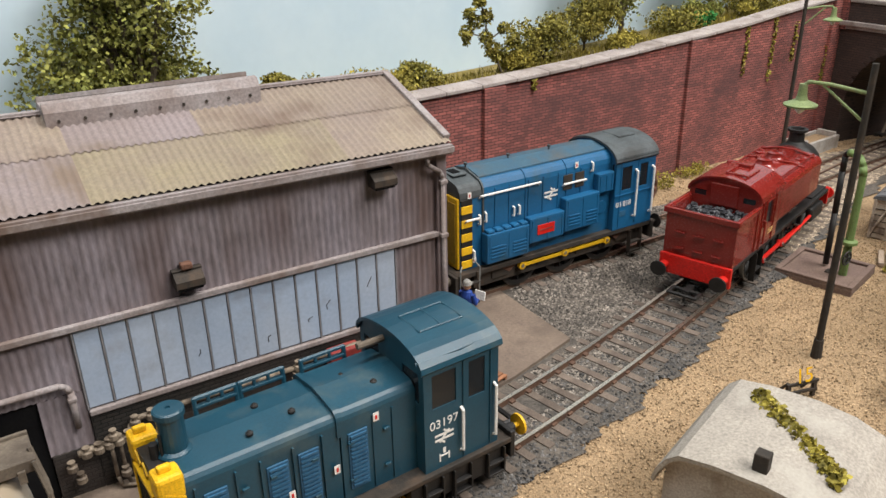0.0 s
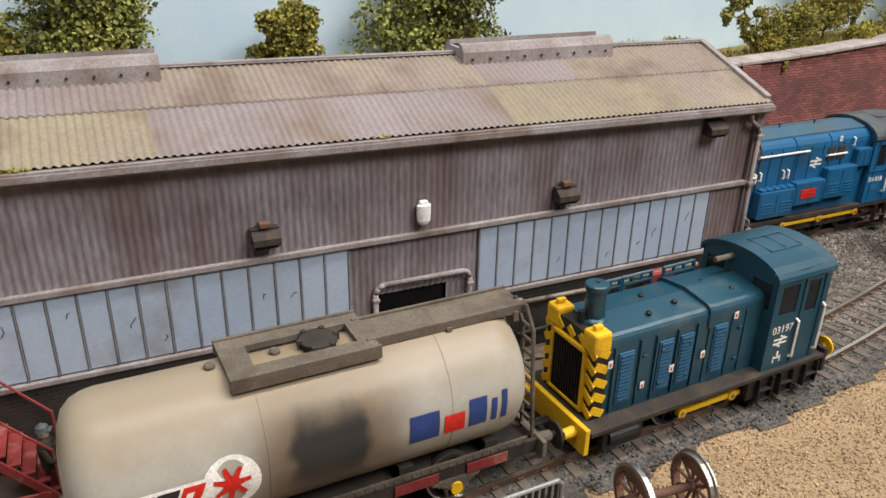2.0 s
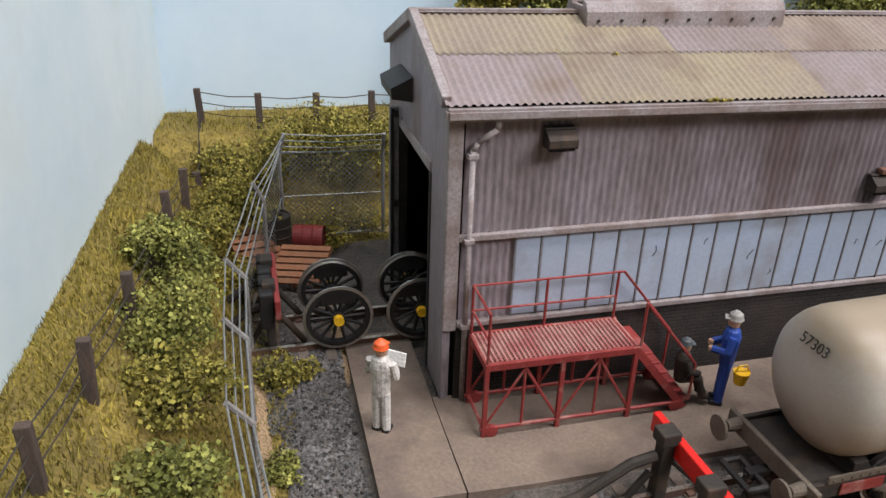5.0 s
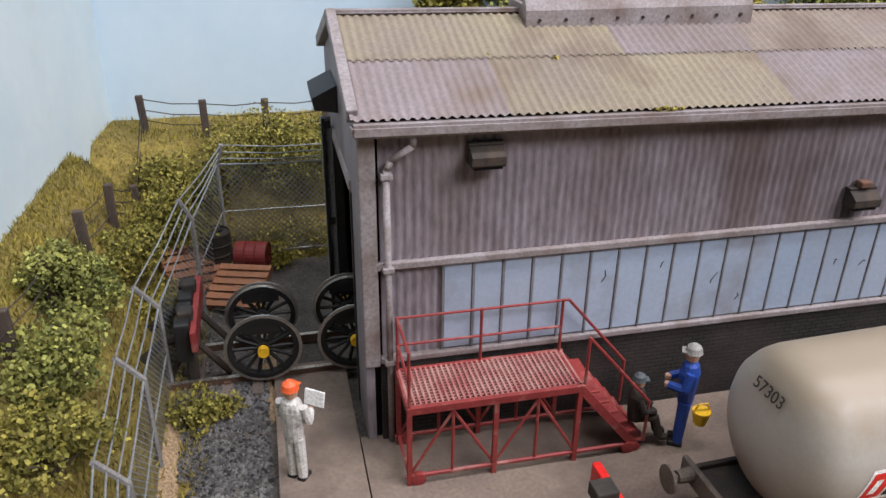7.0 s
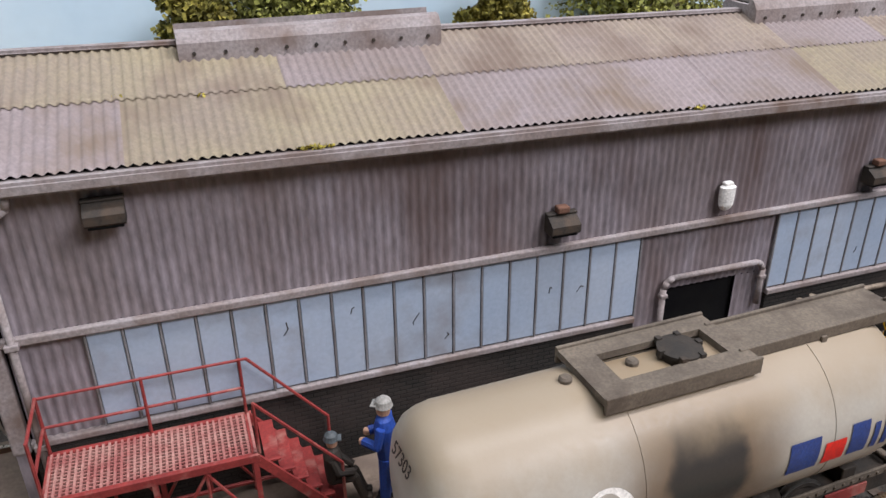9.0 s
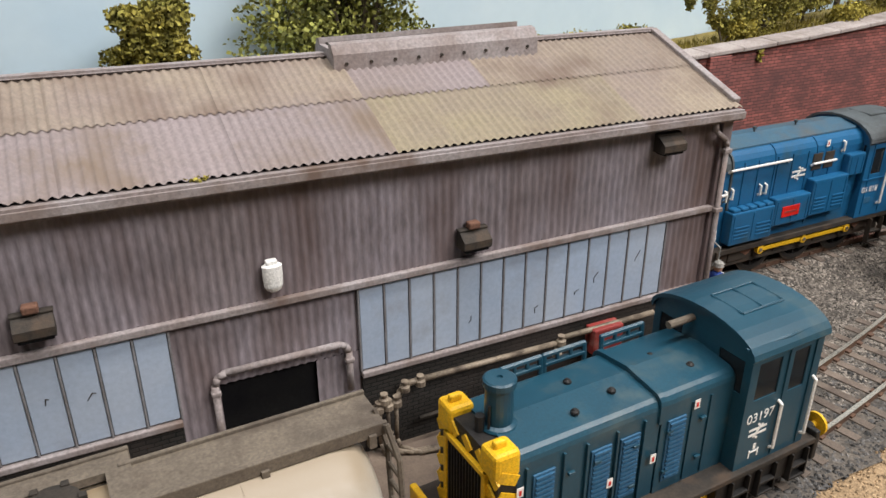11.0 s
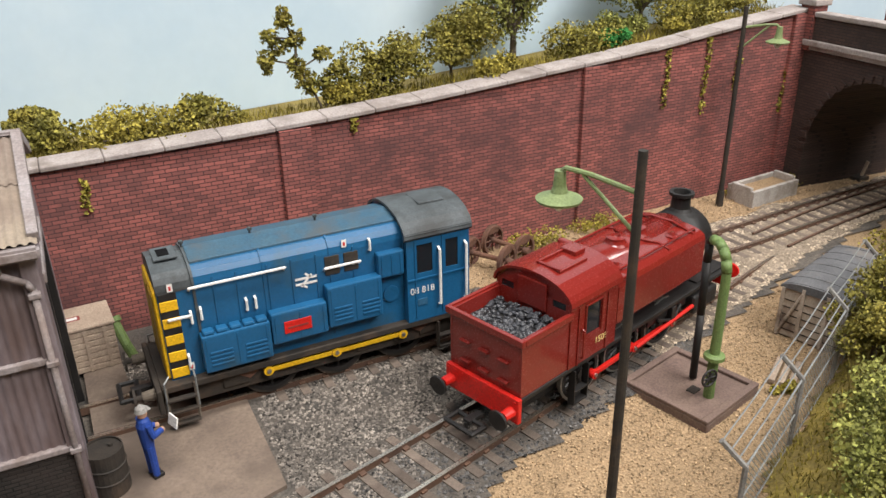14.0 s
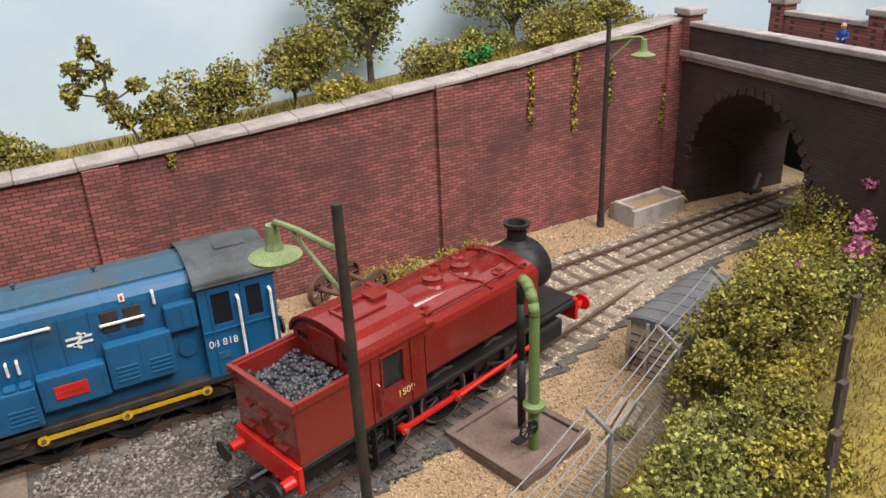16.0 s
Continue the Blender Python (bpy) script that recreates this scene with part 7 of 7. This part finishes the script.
# crowd barriers and odds by the near track
for k, (x, y, rz) in enumerate(((-22, 130.5, 1), (14, 131.2, 2))):
    b = thing("crowd_barrier", "dark grey steel crowd barrier beside the track", "barrier", x, y, -2.6, rz, group="crowd barriers")
    part("frame", pipe(B(), [(0, 0, 1), (0, 0, 14.2), (1.2, 0, 15.6), (32.8, 0, 15.6), (34, 0, 14.2), (34, 0, 1), (0, 0, 1.6)], 0.6, 8), GALV, b)
    for i in range(17):
        part("bar", rod(B(), (2 + i * 1.9, 0, 1.6), (2 + i * 1.9, 0, 15.4), 0.5, 6), BLACK, b)
    for xx in (3, 31):
        part("foot", rod(B(), (xx, -4, 0.3), (xx, 4, 0.3), 0.6, 6), SOOT, b)
part("cable_plaque", box(B(), 0, 3.2, -0.4, 0, 4, 7.2, 0.1), WHITE, b, "white and red plate on the barrier")
part("plaque_mark", box(B(), 0.5, 2.7, -0.5, -0.38, 4.8, 6.2), SCARLET, b)
tp = thing("tarpaulin_box", "green sheeted box beside the barrier", "box", 16, 118.5, -3.0, 3)
part("sheet_cover", box(B(), -14, 10, -5, 5, 0, 5, 1.0), pmat("green_sheet", (0.02, 0.14, 0.075), (0.02, 0.10, 0.055), 5, 0.6, 0.6), tp)
part("strap", box(B(), -2, -1, -5.1, 5.1, 0, 5.15, 0.1), SOOT, tp)


# ---- fences ----
def chain_fence(name, label, posts, gap=1.9):
    """Posts (x, y, z of the foot, height, lean of the crank in x and y), with chain-link mesh and strands between."""
    f = thing(name, label, "fence")
    tops = []
    for x, y, z, h, cx, cy in posts:
        k = Vector((cx, cy, 0))
        p = pipe(B(), [(x, y, z), (x, y, z + h), (x + k.x, y + k.y, z + h + 7)], 0.75, 6)
        part("post", p, POSTGREY, f, "cranked concrete fence post")
        tops.append((Vector((x, y, z + h)), Vector((x + k.x, y + k.y, z + h + 7)), Vector((x, y, z))))
    for (a, at_, az), (b, bt, bz) in zip(tops, tops[1:]):
        for k in (0.02, 0.3, 0.62, 0.97):
            p, q = a.lerp(at_, k), b.lerp(bt, k)
            mid = (p + q) / 2 - Vector((0, 0, 0.8))
            part("strand", pipe(B(), [p, mid, q], 0.22, 5), GALV, f)
        for k in (0.03, 0.5, 0.99):
            part("line_wire", rod(B(), az.lerp(a, k), bz.lerp(b, k), 0.24, 5), GALV, f)
        d = b - a
        ln = Vector((d.x, d.y, 0)).length
        h = a.z - az.z
        u = Vector((d.x, d.y, 0)) / ln
        vs, fs = [], []
        w = 0.2
        side = Vector((-u.y, u.x, 0)) * 0.1

        def strip(s0, z0, s1, z1):
            base0, base1 = az + u * s0, az + u * s1
            f0, f1 = bz.z - az.z, 0
            o = len(vs)
            for base, s, zz in ((base0, s0, z0), (base1, s1, z1)):
                zc = az.z + (bz.z - az.z) * s / ln
                for dz in (-w, w):
                    vs.append((base.x + side.x, base.y + side.y, zc + zz + dz))
            fs.append((o, o + 2, o + 3, o + 1))
        c = -h
        while c < ln + h:
            for sg_ in (1, -1):
                s0, s1 = (c, c + h) if sg_ > 0 else (c + h, c)
                pts = []
                for fr_ in np.linspace(0, 1, 9):
                    pts.append((s0 + (s1 - s0) * fr_, h * fr_))
                for p, q in zip(pts, pts[1:]):
                    if 0 <= p[0] <= ln and 0 <= q[0] <= ln:
                        strip(p[0], p[1], q[0], q[1])
            c += gap
        if vs:
            o = raw("chain_link_mesh", vs, fs, GALV, f, "fine galvanised chain-link mesh")
    return f


chain_fence("chain_link_fence", "galvanised chain-link fence with cranked posts on the grassy bank", [(-171, 122, -3, 25, -5, -1), (-177, 176, -3, 27, -5, -1), (-177.5, 208, -3, 28, -5, -1), (-177, 238, -2, 28, -5, -1), (-170, 276, 0, 33, -3, -1), (-163, 306, 5, 34, 2, -1), (-126, 306, 5, 33, 0, -3)])
chain_fence("chain_link_fence", "galvanised chain-link fence beside the sandy yard", [(311, 128, -2, 21, -5, 4), (350, 145, -2, 23, -5, 4), (389, 162, -2, 26, -5, 4), (428, 179, -2, 27, -5, 4)])


def post_wire(name, label, posts, h=17.0):
    f = thing(name, label, "fence")
    tops = []
    for x, y in posts:
        z = ground_z(x, y)
        lean = random.uniform(-0.05, 0.05)
        part("post", box(B(), -1.3, 1.3, -1.0, 1.0, -2, h, 0.25, Matrix.Translation((x, y, z)) @ Matrix.Rotation(lean, 4, "Y")), OLDWOOD, f)
        tops.append(Vector((x, y, z)))
    for a, b in zip(tops, tops[1:]):
        for k in (0.35, 0.62, 0.9):
            p, q = a + Vector((0, 0, h * k)), b + Vector((0, 0, h * k))
            part("wire", pipe(B(), [p, (p + q) / 2 - Vector((0, 0, 0.9)), q], 0.2, 4), SOOT, f)
    return f


post_wire("post_and_wire_fence", "dark weathered post and wire fence on the grassy bank", [(-216, 120), (-211, 150), (-207, 176), (-203, 210), (-200, 236), (-198, 267), (-195, 292), (-192, 321), (-190.5, 355), (-168, 345), (-146, 342), (-124, 342), (-100, 342)], 14.5)
post_wire("post_and_rail_fence", "dark weathered wooden fence above the sandy yard", [(352, 88), (381, 107), (402, 120), (424, 134), (450, 150), (479, 165), (520, 178)], 15)


# ---- planting ----
def leaves(centres, n, size, rng):
    """Small leaf quads spread in and on ellipsoids (x, y, z, rx, ry, rz)."""
    vs = np.zeros((n * 4, 3))
    w = np.array([c[3] * c[4] * c[5] for c in centres]) ** 0.67
    w /= w.sum()
    pick = rng.choice(len(centres), n, p=w)
    cc = np.array(centres)[pick]
    d = rng.normal(size=(n, 3))
    d /= np.linalg.norm(d, axis=1)[:, None]
    r = rng.uniform(0.55, 1.08, n) ** 0.7
    ang = np.arctan2(d[:, 1], d[:, 0])
    lump = 1 + 0.16 * np.sin(ang * 5 + pick) + 0.14 * np.sin(d[:, 2] * 7 + pick * 2.1)
    p = cc[:, :3] + d * cc[:, 3:] * (r * lump)[:, None]
    u = rng.normal(size=(n, 3))
    u /= np.linalg.norm(u, axis=1)[:, None]
    v = np.cross(u, rng.normal(size=(n, 3)))
    v /= np.linalg.norm(v, axis=1)[:, None]
    s = size * rng.uniform(0.55, 1.3, n)[:, None]
    for k, (a, b) in enumerate(((-1, -0.6), (1, -0.6), (1, 0.6), (-1, 0.6))):
        vs[k::4] = p + u * a * s * 0.6 + v * b * s * 0.7
    return vs, np.arange(n * 4).reshape(n, 4)


def shrub(name, label, category, base, height, spread, seed, mat, n=1400, size=1.5, clumps=9, trunk=True, flat=0.7, group=""):
    """Trunk, limbs and a ragged crown of many small leaves."""
    rng = np.random.default_rng(seed)
    t = thing(name, label, category, base[0], base[1], base[2], 0, group=group)
    cs = []
    limbs = B()
    for k in range(clumps):
        a = rng.uniform(0, 6.28)
        q = rng.uniform(0.05, 0.8) ** 0.6
        h = rng.uniform(0.3, 0.9)
        rr = spread * (rng.uniform(0.15, 0.34) if 20 < clumps < 40 else rng.uniform(0.26, 0.46))
        c = (spread * q * math.cos(a) * (1.15 - 0.55 * h), spread * q * math.sin(a) * (1.15 - 0.55 * h) * flat, height * h)
        cs.append((*c, rr, rr * 0.9, rr * rng.uniform(0.6, 0.9)))
        if trunk:
            pipe(limbs, [(0, 0, height * 0.15), (c[0] * 0.4, c[1] * 0.4, height * 0.2 + c[2] * 0.35), c], max(0.25, height * 0.012), 5)
    if trunk:
        rod(limbs, (0, 0, -2), (0, 0, height * 0.3), height * 0.03, 8, height * 0.02)
        part("trunk", limbs, TWIG, t, "thin dark twiggy trunk")
    else:
        limbs.free()
    vs, fs = leaves(cs, int(n * 2.4), size * 0.62, rng)
    raw("crown", vs, fs, mat, t)
    return t


# behind the shed
for i, (x, top, sp, mat) in enumerate(((116, 132, 40, LEAFGREEN), (41, 102, 19, LEAFDARK), (-42, 126, 32, LEAFGREEN), (-76, 100, 16, LEAFDARK), (172, 80, 12, LEAFDARK))):
    shrub("tree", "leafy model tree standing behind the shed", "tree", (x, 348, 30), top - 30, sp, 20 + i, mat, 9000, 2.1, 40, True, 0.6, group="backscene trees")
# on top of the wall
for i, (x, y, h, sp, mat, n) in enumerate(((205, 318, 9, 24, LEAFYELLOW, 1700), (232, 322, 11, 13, LEAFDARK, 900), (178, 320, 11, 14, LEAFDARK, 900), (306, 322, 22, 19, LEAFDARK, 2400), (338, 328, 28, 22, LEAFDARK, 3000), (286, 318, 9, 12, LEAFYELLOW, 700), (352, 314, 9, 14, LEAFYELLOW, 1100), (404, 326, 9, 24, LEAFDARK, 1700), (432, 330, 12, 14, LEAFGREEN, 1100), (470, 326, 12, 24, LEAFDARK, 1700), (500, 330, 12, 18, LEAFDARK, 1200))):
    shrub("shrub", "straggling olive shrub on top of the retaining wall", "shrub", (x, y, wall_top(x) - 1), h, sp, 40 + i, mat, n, 1.45, 12, True, 0.55, group="wall-top shrubs")
for i, (x, y, h, sp) in enumerate(((378, 342, 58, 31), (455, 345, 48, 32), (508, 350, 44, 26))):
    shrub("tree", "slender model tree with drooping leaves against the sky board", "tree", (x, y, wall_top(x) - 1), h, sp, 60 + i, LEAFGREEN, 3800, 1.6, 18, True, 0.6, group="wall-top trees")
sp_ = thing("sapling", "spindly leaning sapling growing from the wall top", "sapling", 276, 316, wall_top(276) - 1)
st_ = [(0, 0, 0), (-4, 1, 10), (-9, 2, 19), (-8, 3, 28), (-12, 3, 35)]
bm = B()
pipe(bm, st_, 0.5, 6)
tw_ = [((-4, 1, 10), (8, 2, 16)), ((-9, 2, 19), (-20, 2, 22)), ((-8, 3, 28), (-18, 2, 30)), ((0, 0, 2), (12, 2, 10)), ((-8, 2, 17), (2, 2, 22))]
for a, b in tw_:
    pipe(bm, [a, b], 0.35, 5)
part("stem", bm, TWIG, sp_)
vs, fs = leaves([(*b, 3.6, 2.6, 2.8) for _, b in tw_] + [(*p, 3.4, 2.6, 3.0) for p in st_[1:]] + [(-20, 2, 19, 2, 2, 3), (10, 0, 6, 5, 3, 4), (-12, 3, 38, 2.2, 2, 3), (-6, 1, 14, 4, 3, 4), (4, 1, 12, 5, 3, 4), (-15, 2, 26, 4, 2.5, 3)], 2800, 1.1, np.random.default_rng(9))
raw("crown", vs, fs, LEAFDARK, sp_)
fl = shrub("flowering_shrub", "yellow-flowered clump on the wall top", "shrub", (452, 316, wall_top(452) - 1), 8, 9, 71, LEAFYELLOW, 500, 1.4, 6, False)
gr_ = shrub("fern", "bright green fern clump on the wall top", "fern", (418, 318, wall_top(418) - 1), 9, 10, 72, pmat("fern_green", (0.03, 0.21, 0.04), (0.04, 0.16, 0.03), 5, 0.6, 0.8, bump=0, island=0.4), 420, 1.9, 6, True)
# creepers hanging on the brickwork
for i, (x, top, ln) in enumerate(((434, 76, 26), (458, 80, 36), (282, 68, 6), (186, 60, 12), (478, 76, 22), (512, 60, 22))):
    c = thing("creeper", "yellow-green creeper hanging on the brick wall", "creeper", x, 299.4, 0, group="wall creepers")
    vs, fs = leaves([(0.6 * math.sin(k), 0, top - k * ln / 7, 1.6, 0.7, ln / 10) for k in range(7)], int(30 + ln * 5), 1.0, np.random.default_rng(80 + i))
    raw("foliage", vs, fs, LEAFYELLOW, c)
# foot of the wall and yard tufts
for i, (x, y, h, sp) in enumerate(((362, 292, 6, 14), (350, 290, 5, 9), (395, 294, 4, 12), (520, 290, 5, 12), (482, 294, 4, 6), (305, 293, 4, 10), (372, 165, 3, 5), (352, 210, 2.5, 4))):
    shrub("weed_tuft", "yellowish weed tuft growing from the sand", "weeds", (x, y, ground_z(x, y)), h, sp, 100 + i, LEAFYELLOW, 380, 1.2, 7, False, 0.6, group="weed tufts")
# right-hand bank
for i, (x, y, h, sp, mat, n) in enumerate(((402, 158, 40, 20, LEAFDARK, 3800), (428, 160, 36, 24, LEAFDARK, 3800), (370, 128, 16, 24, LEAFGREEN, 3000), (345, 112, 16, 22, LEAFGREEN, 2600), (395, 132, 12, 18, LEAFDARK, 1800), (480, 186, 26, 32, LEAFYELLOW, 4200), (520, 200, 34, 30, LEAFDARK, 4200), (470, 172, 22, 22, LEAFGREEN, 2400), (560, 205, 70, 32, LEAFGREEN, 4600), (312, 100, 12, 20, LEAFGREEN, 1800), (286, 106, 9, 12, LEAFDARK, 900), (380, 112, 10, 16, LEAFYELLOW, 1300), (416, 144, 10, 14, LEAFYELLOW, 1000), (545, 190, 40, 26, LEAFDARK, 3000))):
    shrub("bush", "dense leafy bush on the grassy bank", "bush", (x, y, ground_z(x, y) - 1), h, sp, 120 + i, mat, n, 1.3, 34, True, 0.85, group="bank bushes")
for i, (x, y, z) in enumerate(((490, 176, 34), (482, 172, 28), (512, 188, 42), (440, 166, 32))):
    c = thing("blossom", "pink blossom heads on the bank bushes", "blossom", x, y, z, group="pink blossoms")
    vs, fs = leaves([(0, 0, 0, 5, 4, 2.4), (4, 2, 1, 3, 3, 2), (-4, -1, 0, 3, 3, 2)], 160, 1.2, np.random.default_rng(140 + i))
    raw("petals", vs, fs, PINK, c)
# left-hand bank
for i, (x, y, h, sp, mat, n) in enumerate(((-194, 205, 22, 15, LEAFGREEN, 2300), (-192, 185, 18, 14, LEAFDARK, 2000), (-197, 238, 20, 14, LEAFGREEN, 2200), (-184, 300, 20, 17, LEAFDARK, 2200), (-176, 325, 18, 20, LEAFDARK, 2000), (-150, 330, 20, 22, LEAFDARK, 2600), (-128, 332, 18, 20, LEAFDARK, 2000), (-192, 160, 13, 13, LEAFGREEN, 1500), (-196, 132, 18, 18, LEAFGREEN, 2400), (-182, 265, 9, 12, LEAFYELLOW, 1000), (-172, 190, 5, 7, LEAFGREEN, 500), (-172, 172, 5, 7, LEAFYELLOW, 500), (-190, 275, 12, 14, LEAFDARK, 1400), (-140, 312, 9, 18, LEAFYELLOW, 1300), (-168, 226, 6, 9, LEAFDARK, 600))):
    shrub("bush", "dense olive bush on the grassy bank", "bush", (x, y, ground_z(x, y) - 1), h, sp, 160 + i, mat, n, 1.25, 18, True, 0.9, group="bank bushes")


def grass(name, label, region, keep, n, seed, h=4.0, surface=ground_z):
    """Many thin upright blades, one object."""
    rng = np.random.default_rng(seed)
    x0, x1, y0, y1 = region
    vs, fs, k = [], [], 0
    while k < n:
        x, y = rng.uniform(x0, x1), rng.uniform(y0, y1)
        if not keep(x, y):
            n -= 0.3
            continue
        z, a, b = surface(x, y), rng.uniform(0, 6.28), rng.uniform(0.5, 1.3) * h
        dx, dy = math.cos(a) * 0.28, math.sin(a) * 0.28
        lx, ly = rng.normal(0, 0.35, 2) * b
        vs += [(x - dx, y - dy, z), (x + dx, y + dy, z), (x + lx, y + ly, z + b)]
        fs.append((3 * k, 3 * k + 1, 3 * k + 2))
        k += 1
    return tagged(raw(name, vs, fs, GRASS), label, "grass", kind="stuff")


grass("bank_grass", "olive static grass on the right bank", (265, 560, 60, 200), in_turf, 24000, 30, 2.6)
grass("left_grass", "olive static grass on the grassy bank", (-235, -166, 100, 330), in_turf, 34000, 31, 2.2)
grass("rear_grass", "olive static grass behind the yard", (-210, 60, 306, 371), in_turf, 12000, 32, 2.6)
grass("wall_top_grass", "dry grass behind the coping", (150, 520, 309, 330), lambda x, y: True, 4500, 33, 3.5, lambda x, y: wall_top(x) - 1)
# moss on the hut and shed gutters
for i, (x, y, z, sx) in enumerate(((-60, 205, 81.4, 4), (30, 205, 80, 2.2), (-96, 226, 89.6, 0.9), (-80, 224, 88.9, 0.9))):
    m = thing("moss_tuft", "yellow moss tuft on the shed roof", "moss", x, y, z, group="moss tufts")
    vs, fs = leaves([(0, 0, 0, sx, 0.9, 0.4)], int(18 * sx), 0.6, np.random.default_rng(200 + i))
    raw("moss", vs, fs, LEAFYELLOW, m)
m = thing("roof_moss", "yellow-green moss strip across the hut roof", "moss", 177.2, 116.3, -3.2, 18)
vs, fs = leaves([(31 - 2.6 * k, -11.5 - 3.0 * k, 27.4 - 0.1 * k, 3.0, 2.0, 1.2) for k in range(9)], 1000, 1.2, np.random.default_rng(210))
raw("moss", vs, fs, LEAFYELLOW, m)
